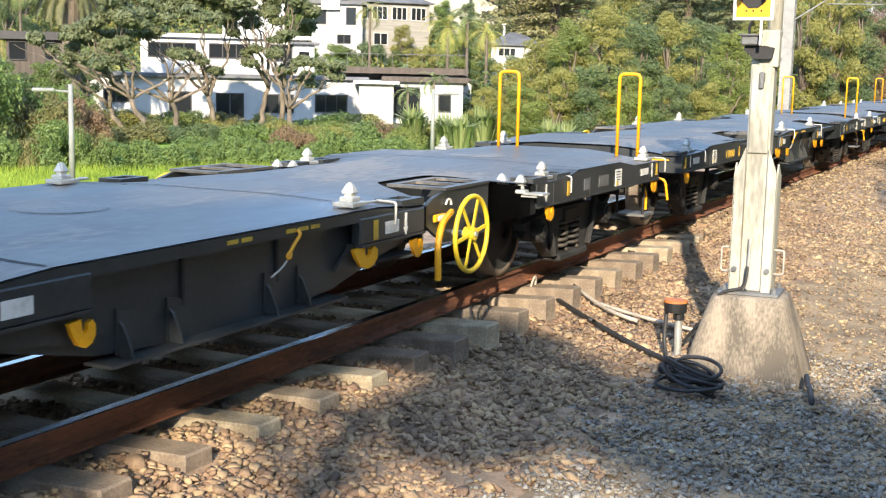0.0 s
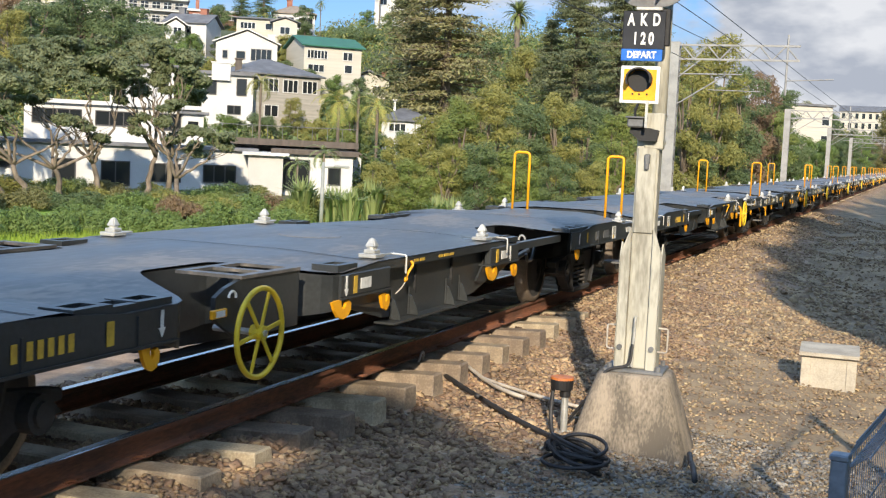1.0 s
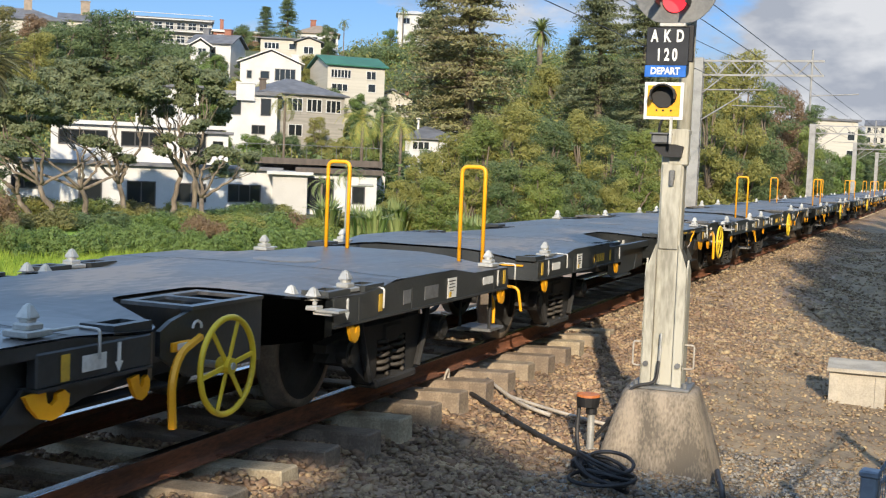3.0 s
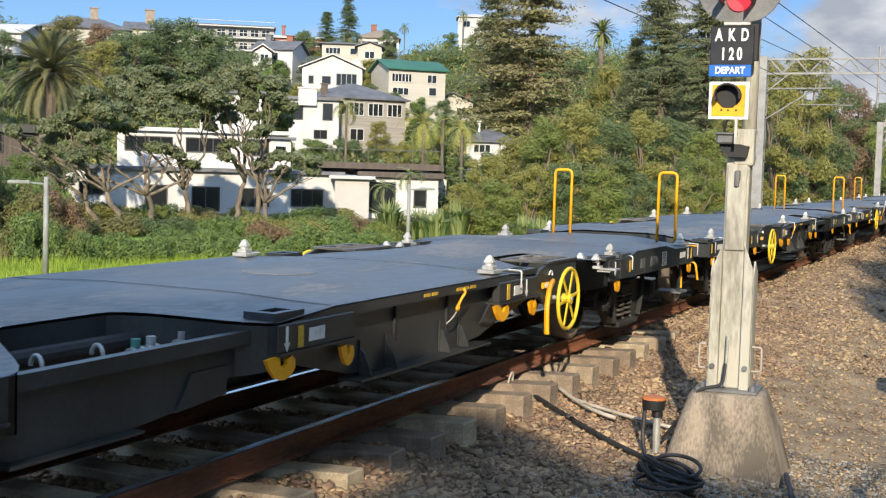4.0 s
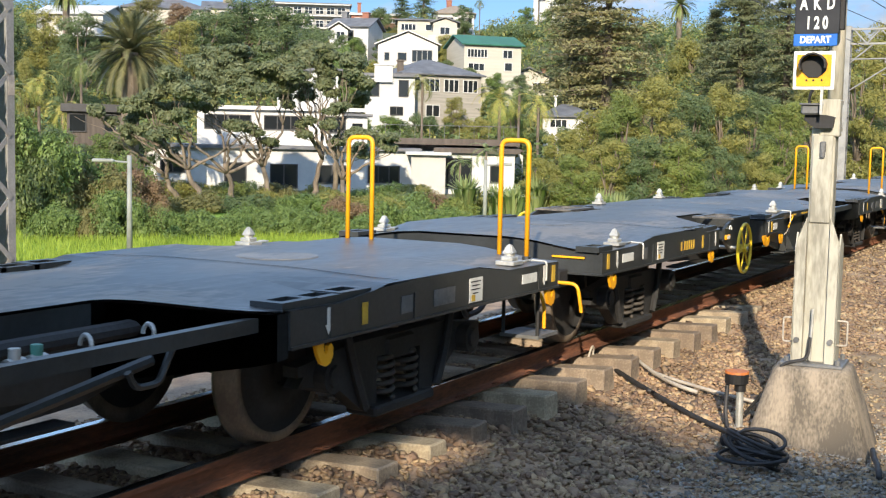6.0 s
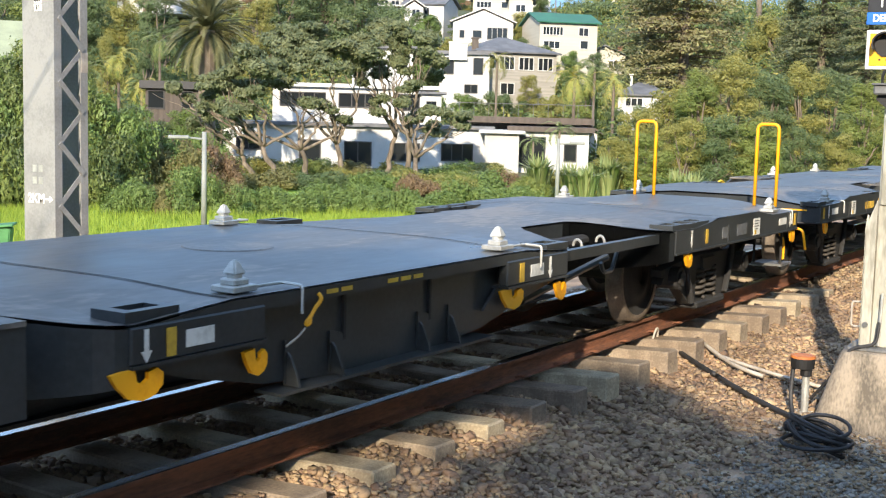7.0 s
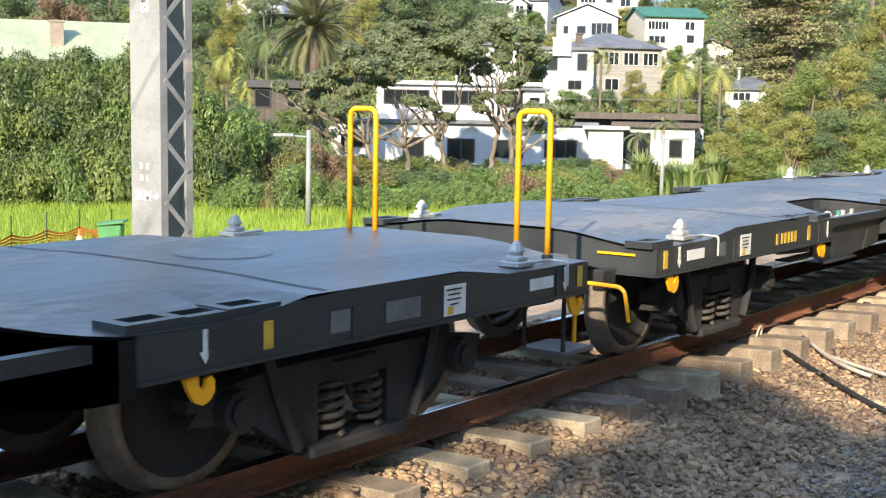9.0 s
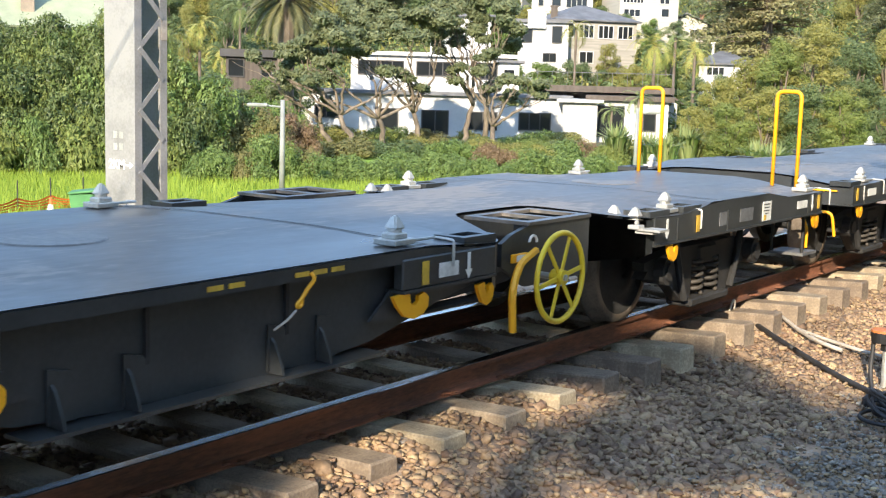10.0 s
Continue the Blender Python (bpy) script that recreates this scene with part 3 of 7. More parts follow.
def lock_handle_bm(side, y, z):
    bm = bmesh.new()
    tube(bm, bend([(side * 1.16, y + 0.05, z + 0.02), (side * 1.16, y + 0.3, z + 0.02), (side * 1.275, y + 0.31, z + 0.015), (side * 1.275, y + 0.31, z - 0.12)], 0.02, 3), 0.008, 6)
    return bm


def pad_bm(x, y, z):
    """Raised corner seat with a slot."""
    bm = bmesh.new()
    for a, b, c, d in ((-0.1, -0.05, -0.15, 0.15), (0.05, 0.1, -0.15, 0.15), (-0.05, 0.05, -0.15, -0.09), (-0.05, 0.05, 0.09, 0.15)):
        box(bm, x + a, x + b, y + c, y + d, z - 0.005, z + 0.04)
    return bm


def handwheel(parent, x, y, z, r=0.26):
    bm = tube(bmesh.new(), [(x, y + r * math.cos(2 * math.pi * k / 36), z + r * math.sin(2 * math.pi * k / 36)) for k in range(36)], 0.017, 8, True)
    hw = part("handwheel", bm, M["wheelyellow"], parent, "yellow spoked brake handwheel", True)
    for k in range(6):
        a = math.pi / 3 * k + 0.15
        m = Matrix.Translation((x, y + 0.5 * r * math.cos(a), z + 0.5 * r * math.sin(a))) @ Matrix.Rotation(a, 4, "X")
        part("spoke", obox(bmesh.new(), m, 0.012, r, 0.028, 0.003), M["wheelyellow"], hw)
    part("hub", rod(bmesh.new(), (x - 0.05, y, z), (x + 0.03, y, z), 0.045, 12), M["wheelyellow"], hw)


def spring_bm(x, y):
    bm = bmesh.new()
    pts = [(x + 0.062 * math.cos(a), y + 0.062 * math.sin(a), 0.17 + 0.26 * a / (2 * math.pi * 5)) for a in np.linspace(0, 2 * math.pi * 5, 60)]
    tube(bm, pts, 0.017, 6)
    return bm


def side_frame_bm(side, yc):
    """Cast side frame of a bogie with axle boxes, arch and spring seat."""
    bm = bmesh.new()
    x = side * 0.88
    o = [(-1.08, 0.50), (-0.55, 0.56), (0.55, 0.56), (1.08, 0.50), (1.08, 0.38), (0.72, 0.36), (0.42, 0.14), (0.3, 0.10), (-0.3, 0.10), (-0.42, 0.14), (-0.72, 0.36), (-1.08, 0.38)]
    plate(bm, [(yc + a, b) for a, b in o[:4]] + [(yc + 1.08, 0.44), (yc - 1.08, 0.44)], "x", x, 0.1)
    plate(bm, [(yc + a, b) for a, b in ((0.26, 0.44), (1.02, 0.44), (1.08, 0.38), (0.72, 0.34), (0.42, 0.14), (0.3, 0.1), (0.26, 0.1))], "x", x, 0.1)
    plate(bm, [(yc - a, b) for a, b in ((0.26, 0.44), (1.02, 0.44), (1.08, 0.38), (0.72, 0.34), (0.42, 0.14), (0.3, 0.1), (0.26, 0.1))], "x", x, 0.1)
    box(bm, x - 0.11, x + 0.11, yc - 0.36, yc + 0.36, 0.09, 0.155, 0.015)
    for q in (-0.835, 0.835):
        rod(bm, (x - 0.06, yc + q, R_WHEEL), (x + side * 0.13, yc + q, R_WHEEL), 0.1, 14)
        rod(bm, (x + side * 0.05, yc + q, R_WHEEL), (x + side * 0.15, yc + q, R_WHEEL), 0.065, 12)
    for q in (-1, 1):
        tube(bm, bend([(x + side * 0.07, yc + q * 0.62, 0.62), (x + side * 0.08, yc + q * 0.55, 0.4), (x + side * 0.08, yc + q * 0.43, 0.16)], 0.12, 4), 0.03, 6)
    return bm


def bolster_bm(yc):
    bm = bmesh.new()
    box(bm, -0.95, 0.95, yc - 0.17, yc + 0.17, 0.4, 0.55, 0.02)
    box(bm, -0.3, 0.3, yc - 0.3, yc + 0.3, 0.5, 0.7, 0.02)
    for q in (-0.45, 0.45):
        rod(bm, (-0.85, yc + q, 0.33), (0.85, yc + q, 0.33), 0.035, 8)
        for s in (-1, 1):
            box(bm, s * 0.5, s * 0.62, yc + q - 0.04 + (0.05 if q > 0 else -0.05), yc + q + 0.04 + (0.05 if q > 0 else -0.05), 0.2, 0.5)
    return bm


def wheel_bm(side):
    """A wheel turned about the x axis: flange, tread, dished web and hub."""
    bm = bmesh.new()
    prof = [(0.09, 0.09), (0.09, -0.05), (0.22, -0.02), (0.34, -0.04), (0.36, -0.068), (0.452, -0.068), (0.452, -0.045), (0.425, -0.035), (0.417, 0.06), (0.36, 0.062), (0.34, 0.03), (0.22, 0.05), (0.09, 0.09)]
    seg = 40
    rows = []
    for k in range(seg):
        a = 2 * math.pi * k / seg
        rows.append([bm.verts.new((side * (0.568 + u), r * math.cos(a), r * math.sin(a))) for r, u in prof[:-1]])
    n = len(prof) - 1
    for k in range(seg):
        a, b = rows[k], rows[(k + 1) % seg]
        for j in range(n):
            f = bm.faces.new((a[j], a[(j + 1) % n], b[(j + 1) % n], b[j]))
            f.material_index = 1 if 4 <= j <= 8 else 0
    bmesh.ops.recalc_face_normals(bm, faces=bm.faces[:])
    return bm


def arrow_bm(side, y, z):
    bm = bmesh.new()
    plate(bm, [(y - 0.012, z + 0.07), (y + 0.012, z + 0.07), (y + 0.012, z - 0.02), (y + 0.03, z - 0.02), (y, z - 0.07), (y - 0.03, z - 0.02), (y - 0.012, z - 0.02)], "x", side * 1.2555, 0.004)
    return bm


def sign_bm(side, y, z, wy, wz, x=1.2555):
    return box(bmesh.new(), side * (x - 0.002), side * (x + 0.002), y - wy / 2, y + wy / 2, z - wz / 2, z + wz / 2)


def doc_bm(side, y, z):
    """Data panel: white sheet with grey bars and a yellow dot."""
    bm = sign_bm(side, y, z, 0.18, 0.155)
    return bm


def wagon(kind):
    """kind 'a': hand brake beyond the middle platform; 'b': before it."""
    w = empty("container_wagon", "black flat container wagon with yellow securing hooks, on the track", "railway wagon", "train of flat wagons")
    part("deck", deck_bm(), M["deck"], w, "worn dark grey deck plate")
    part("centre_sill", box(bmesh.new(), -0.2, 0.2, -7.0, 7.0, 0.48, 0.9, 0.02), M["dark"], w)
    for y in (-7.0, -4.05, -1.9, 1.9, 4.05, 7.0):
        part("cross_beam", box(bmesh.new(), -1.16, 1.16, y - 0.015, y + 0.015, 0.71, 0.875), M["dark"], w)
    for y in (-1.2, -0.4, 0.4, 1.2):
        part("cross_beam", box(bmesh.new(), -1.16, 1.16, y - 0.01, y + 0.01, 0.62, 0.9), M["dark"], w)
    sgn = 1 if kind == "a" else -1
    for s in (-1, 1):
        part("web_plate", web_bm(s), M["dark"], w)
        part("side_sill", sill_bm(s, -7.12, -3.87), M["body"], w)
        part("side_sill", sill_bm(s, 3.87, 7.18), M["body"], w)
        part("side_girder", mid_girder_bm(s), M["body"], w)
        part("edge_lip", edge_lip_bm(s), M["body"], w)
        for e in (-1, 1):
            part("corner_block", corner_block_bm(s, e), M["body"], w)
            part("gusset", gusset_bm(s, e), M["body"], w)
            part("skirt_plate", skirt_bm(s, e), M["body"], w)
        for y in (-0.85, -0.5, 0.3, 0.62):
            rib = plate(bmesh.new(), [(s * 1.14, 0.46), (s * 1.235, 0.46), (s * 1.225, 0.5), (s * 1.18, 0.6), (s * 1.14, 0.64)], "y", y, 0.016)
            part("rib_plate", plate(rib, [(y - 0.02, 0.47), (y + 0.12, 0.47), (y + 0.12, 0.6), (y + 0.08, 0.66), (y - 0.02, 0.68)], "x", s * 1.152, 0.012), M["body"], w)
        part("bottom_flange", box(bmesh.new(), *sorted((s * 1.08, s * 1.245)), -1.0, 1.0, 0.44, 0.455), M["body"], w)
        # cut-away between the platforms on the side without the brake
        yb = -sgn
        bm = bmesh.new()
        box(bm, s * 1.1, s * 1.16, *sorted((yb * 1.9, yb * 3.95)), 0.8, 0.872)
        part("edge_bar", bm, M["body"], w)
        bm = bmesh.new()
        if kind == "a":
            plate(bm, [(yb * 3.9, 0.82), (yb * 1.95, 0.82), (yb * 1.95, 0.64), (yb * 2.3, 0.62), (yb * 2.5, 0.53), (yb * 2.9, 0.5), (yb * 3.1, 0.47), (yb * 3.7, 0.5), (yb * 3.9, 0.56)], "x", s * 1.08, 0.025)
            box(bm, s * 0.98, s * 1.14, *sorted((yb * 2.9, yb * 3.75)), 0.475, 0.49)
            plate(bm, [(yb * 2.62, 0.52), (yb * 2.2, 0.55), (yb * 2.2, 0.7), (yb * 2.5, 0.7)], "x", s * 1.1, 0.014)
        else:
            rod(bm, (s * 0.9, yb * 1.95, 0.52), (s * 0.95, yb * 3.2, 0.72), 0.03, 8)
            tube(bm, bend([(s * 1.0, yb * 3.3, 0.78), (s * 1.0, yb * 3.2, 0.62), (s * 1.0, yb * 3.05, 0.62), (s * 1.0, yb * 3.0, 0.7)], 0.04, 3), 0.018, 6)
        part("brace", bm, M["body"], w)
        bm = bmesh.new()
        rod(bm, (s * 0.66, yb * 3.9, 0.82), (s * 0.66, yb * 1.9, 0.82), 0.045, 10)
        rod(bm, (s * 0.85, yb * 3.9, 0.79), (s * 0.85, yb * 1.9, 0.79), 0.022, 8)
        part("pipe", bm, M["dark"], w)
        for q in (2.9, 3.3):
            bm = bmesh.new()
            tube(bm, [(s * 0.85 + 0.035 * math.cos(a), yb * q, 0.82 + 0.05 * math.sin(a)) for a in np.linspace(0, math.pi, 8)], 0.011, 6)
            part("pipe_bracket", bm, M["zinc"], w)
        # air cocks on the pipe
        for q, cap in ((2.25, M["zinc"]), (2.5, M["zinc"]), (2.62, M["cockgreen"])):
            ck = part("air_cock", rod(bmesh.new(), (s * 0.85, yb * q - 0.045, 0.79), (s * 0.85, yb * q + 0.045, 0.79), 0.036, 10), M["zinc"], w)
            part("cap", rod(bmesh.new(), (s * 0.85, yb * q, 0.82), (s * 0.85, yb * q, 0.865), 0.026, 10), cap, ck)
        # brake gear
        bx = sgn * 2.75
        bm = bmesh.new()
        plate(bm, [(bx + 0.37, 0.6), (bx + 0.37, 0.954), (bx - 0.34, 0.954), (bx - 0.52, 0.915), (bx - 0.62, 0.87), (bx - 0.62, 0.74), (bx - 0.36, 0.6)], "x", s * 1.15, 0.03)
        box(bm, *sorted((s * 0.62, s * 1.13)), bx + 0.35, bx + 0.37, 0.66, 0.954)
        bb = part("brake_box", bm, M["body"], w)
        # top bars take the lighter deck colour to imitate sky reflected in them
        for a, b, c, d in ((0.72, 0.78, -0.36, 0.36), (1.12, 1.18, -0.36, 0.36), (0.78, 1.12, -0.36, -0.29), (0.78, 1.12, 0.29, 0.36), (0.78, 1.12, -0.04, 0.02)):
            part("top_bar", box(bmesh.new(), *sorted((s * a, s * b)), bx + c, bx + d, 0.955, 0.975), M["deck"], bb)
        hy = 2.54 if kind == "a" else -3.11
        handwheel(w, s * 1.31, hy, 0.655)
        bm = rod(bmesh.new(), (s * 1.0, hy, 0.655), (s * 1.35, hy, 0.655), 0.02, 8)
        part("spindle", bm, M["zinc"], w)
        bm = bmesh.new()
        box(bm, *sorted((s * 1.19, s * 1.21)), hy - 0.36, hy - 0.2, 0.76, 0.81, 0.004)
        part("indicator", bm, M["yellow"], w)
        bm = sign_bm(s, hy - 0.28, 0.785, 0.09, 0.035, 1.214)
        part("indicator_label", bm, M["white"], w)
        bm = bmesh.new()
        tube(bm, [(s * 1.178, hy - 0.1 + 0.04 * math.cos(a), 0.86 + 0.035 * math.sin(a)) for a in np.linspace(-0.2, math.pi, 9)], 0.008, 5)
        part("direction_mark", bm, M["white"], w)
        if kind == "a":
            bm = bmesh.new()
            tube(bm, bend([(s * 1.2, hy - 0.1, 0.81), (s * 1.28, hy - 0.4, 0.77), (s * 1.3, hy - 0.5, 0.64), (s * 1.3, hy - 0.48, 0.4)], 0.08, 4), 0.022, 6)
            part("brake_lever", bm, M["yellow"], w)
        # hooks
        for y in (-6.86, -4.1, 4.18, 7.06):
            part("hook", hook_bm(s, y, False), M["yellow"], w)
        for y in (-1.9, 1.2):
            part("hook", hook_bm(s, y, True), M["yellow"], w)
        for y in (-1.18, 1.86):
            part("hook", hook_bm(s, y, False), M["yellow"], w)
        # corner seats and locks
        for y in (-7.0, -4.55, -4.05, -1.8, 1.82, 3.98, 4.5) + ((4.24, -4.3) if kind == "b" else ()):
            part("corner_seat", pad_bm(s * 1.13, y, deck_height(y)), M["body"], w)
        locks = (-6.55, 6.6, -1.2, 1.2) if kind == "b" else (-6.55, 7.0, 4.25, 1.2)
        for y in locks:
            lk = part("twistlock", lock_bm(s * 1.13, y, deck_height(y) + 0.012), M["zinc"], w, "grey galvanised twistlock")
            part("lock_handle", lock_handle_bm(s, y, deck_height(y)), M["zinc"], lk)
        if kind == "a":
            bm = bmesh.new()
            box(bm, *sorted((s * 1.19, s * 1.36)), 3.72, 3.86, 0.82, 0.835)
            box(bm, *sorted((s * 0.85, s * 1.3)), 3.74, 3.84, 0.80, 0.82)
            part("lock_shelf", bm, M["zinc"], w)
            for q in (0.98, 1.14):
                part("twistlock", lock_bm(s * q, 3.79, 0.83), M["zinc"], w)
        # labels and marks, on the side towards the viewer
        if s > 0:
            rows = [(-6.55, 0.26, 0.07), (6.67, 0.24, 0.065), (-1.55, 0.17, 0.075), (1.5, 0.17, 0.075)]
            for y, wy, wz in rows:
                part("label_plate", sign_bm(s, y, 0.81, wy, wz), M["white"], w)
            for y in (-7.0, -4.45, 4.55, 7.08, -1.72, 1.3):
                part("warning_label", sign_bm(s, y, 0.81, 0.055, 0.12), M["ylabel"], w)
            for y in (-6.8, -4.02, 4.2 if kind == "b" else 4.05, 6.92, -1.86, 1.68):
                part("arrow", arrow_bm(s, y, 0.81), M["white"], w)
            for y in (-5.72, 5.86):
                d = part("data_panel", doc_bm(s, y, 0.81), M["white"], w, "white data panel with small print")
                for k, (q, ww) in enumerate(((0.055, 0.13), (0.03, 0.1), (0.005, 0.12), (-0.02, 0.07))):
                    part("print_bar", sign_bm(s, y - 0.01, 0.81 + q, ww, 0.007, 1.2585), M["black"], d)
                part("print_dot", sign_bm(s, y - 0.04, 0.81 - 0.05, 0.045, 0.04, 1.2585), M["ylabel"], d)
            for y, wy in ((-6.12, 0.1), (5.0, 0.13), (5.45, 0.26)):
                part("frame_plate", sign_bm(s, y, 0.81, wy, 0.1, 1.254), M["zincdark"], w)
            # fleet number as bars
            for k, (q, ww) in enumerate(((0, 0.05), (0.1, 0.05), (0.17, 0.05), (0.24, 0.05), (0.31, 0.05), (0.38, 0.05))):
                part("number_bar", sign_bm(s, -5.12 + q, 0.805, ww * 0.75, 0.085), M["ylabel"], w)
            for k, q in enumerate((-0.62, -0.5, -0.1, 0.02, 0.14)):
                part("number_bar", sign_bm(s, q + (0.5 if kind == "a" else 0), 0.902, 0.09, 0.022, 1.2455), M["ylabel"], w)
        # yellow tie loop on the girder
        yl = 0.45 if kind == "a" else -0.74
        bm = bmesh.new()
        tube(bm, bend([(s * 1.25, yl, 0.905), (s * 1.27, yl + 0.01, 0.88), (s * 1.25, yl - 0.02, 0.835), (s * 1.24, yl - 0.045, 0.79), (s * 1.24, yl - 0.075, 0.775), (s * 1.24, yl - 0.075, 0.755), (s * 1.24, yl - 0.045, 0.76), (s * 1.24, yl - 0.045, 0.79)], 0.02, 3), 0.010, 6)
        part("tie_loop", bm, M["yellow"], w, "yellow webbing tie loop")
        bm = tube(bmesh.new(), bend([(s * 1.24, yl - 0.08, 0.745), (s * 1.24, yl - 0.13, 0.71), (s * 1.22, yl - 0.2, 0.67)], 0.08, 4), 0.006, 5)
        part("tie_cord", bm, M["conduit"], w)
    # end fittings
    for x in (0.95, -0.38):
        bm = bmesh.new()
        tube(bm, bend([(x - 0.11, 7.03, 0.9), (x - 0.11, 7.03, 1.76), (x + 0.11, 7.03, 1.76), (x + 0.11, 7.03, 0.9)], 0.06, 5), 0.018, 8)
        part("grab_hoop", bm, M["yellow"], w, "tall yellow grab hoop", True)
        for q in (-0.11, 0.11):
            part("hoop_socket", rod(bmesh.new(), (x + q, 7.03, 0.88), (x + q, 7.03, 0.925), 0.034, 8), M["body"], w)
    for e in (-1, 1):
        part("headstock", headstock_bm(e), M["body"], w)
        bm = bmesh.new()
        box(bm, -0.13, 0.13, *sorted((e * 7.0, e * 7.32)), 0.58, 0.82, 0.02)
        box(bm, -0.17, 0.1, *sorted((e * 7.3, e * 7.56)), 0.54, 0.86, 0.04)
        box(bm, 0.02, 0.19, *sorted((e * 7.4, e * 7.62)), 0.56, 0.84, 0.03)
        part("coupler", bm, M["dust"], w, "rusty brown knuckle coupler")
        bm = bmesh.new()
        tube(bm, bend([(0.3, e * 7.05, 0.7), (0.34, e * 7.25, 0.66), (0.36, e * 7.42, 0.4), (0.3, e * 7.56, 0.36)], 0.12, 5), 0.022, 8)
        part("brake_hose", bm, M["rubber"], w)
        for s in (-1, 1):
            bm = bmesh.new()
            if e < 0:
                pts = [(s * 0.12, -7.5, 0.57), (s * 0.62, -7.38, 0.61), (s * 0.8, -7.31, 0.65), (s * 1.12, -7.3, 0.645), (s * 1.15, -7.28, 0.42)]
            else:
                pts = [(s * 0.3, 7.3, 0.66), (s * 1.02, 7.32, 0.66), (s * 1.08, 7.33, 0.55), (s * 1.08, 7.33, 0.36)]
            tube(bm, bend(pts, 0.06, 4), 0.014, 8)
            part("uncoupling_lever", bm, M["yellow"], w, "yellow uncoupling lever")
            bm = box(bmesh.new(), *sorted((s * 0.88, s * 0.96)), *sorted((e * 7.12, e * 7.3)), 0.6, 0.74, 0.01)
            part("lever_bracket", bm, M["dark"], w)
        if e < 0:
            bm = box(bmesh.new(), 0.82, 1.1, -7.135, -7.122, 0.83, 0.845)
            part("handrail", bm, M["yellow"], w)
            bm = box(bmesh.new(), 0.45, 0.6, -7.26, -7.12, 0.72, 0.8, 0.015)
            part("lamp_bracket", bm, M["zincdark"], w)
        else:
            bm = box(bmesh.new(), 0.8, 1.12, 7.15, 7.5, 0.3, 0.325)
            part("step", bm, M["zincdark"], w, "grey chequer-plate step")
            for x in (0.82, 1.1):
                part("step_hanger", rod(bmesh.new(), (x, 7.17, 0.72), (x, 7.17, 0.31), 0.014, 6), M["dark"], w)
    for y in (-4.95, -1.35, 1.35, 4.95):
        part("weld_seam", seam_bm(y), M["dark"], w)
    # deck discs over the bogies
    for y in (-5.45, 0.0, 5.45):
        bm = bmesh.new()
        bmesh.ops.create_cone(bm, cap_ends=True, segments=32, radius1=0.27, radius2=0.26, depth=0.006, matrix=Matrix.Translation((0.0, y, CROWN + 0.004)))
        part("deck_disc", bm, M["disc"], w, "pale worn disc on the deck")
    # bogies
    for yc in (-5.465, 5.465):
        bg = part("bogie", bolster_bm(yc), M["dark"], w)
        for s in (-1, 1):
            part("side_frame", side_frame_bm(s, yc), M["dark"], bg)
            for q in (-0.14, 0.14):
                part("spring", spring_bm(s * 0.9, yc + q), M["tar"], bg, smooth=True)
    wheelsets = []
    for y in AXLES:
        bm = rod(bmesh.new(), (-0.62, 0, 0), (0.62, 0, 0), 0.075, 12)
        ws = part("wheelset", bm, M["dark"], w)
        ws.matrix_basis = pose(0, y, R_WHEEL)
        for s in (-1, 1):
            part("wheel", wheel_bm(s), [M["dark"], M["tread"]], ws, "dusty steel wheel", True)
    return w


KINDS = "abaabbbaabababbabaabab"
wagon_a, wagon_b = wagon("a"), wagon("b")
TRAIN = []
used = set()
for k, kd in enumerate(KINDS):
    src = wagon_a if kd == "a" else wagon_b
    if kd in used:
        ob = copy_thing(src, pose(0, START + k * PITCH, 0))
    else:
        ob = src
        ob.matrix_basis = pose(0, START + k * PITCH, 0)
        used.add(kd)
    TRAIN.append(ob)


def travelled(t):
    slack = np.interp(t, [0, 1, 1.5, 2, 2.5, 4, 4.5, 5, 6.5, 7.3, 10], [0, -0.03, 0, 0.1, 0.15, 0.2, 0.2, 0.12, 0.06, 0, 0])
    return float(SPEED * t + SLOW * t * t / 2 - slack)


def motions():
    times = [k * 0.5 for k in range(21)]
    spin = [k / FPS for k in range(301)]
    for k, ob in enumerate(TRAIN):
        y0 = START + k * PITCH
        walk(ob, [(t, pose(0, y0 - travelled(t), 0)) for t in times])
        if k < 9:
            for ws in [c for c in ob.children if c.name.split(".")[0] == "wheelset"]:
                y = ws.matrix_basis.translation.y
                walk(ws, [(t, pose(0, y, R_WHEEL, math.degrees(travelled(t) / R_WHEEL))) for t in spin])


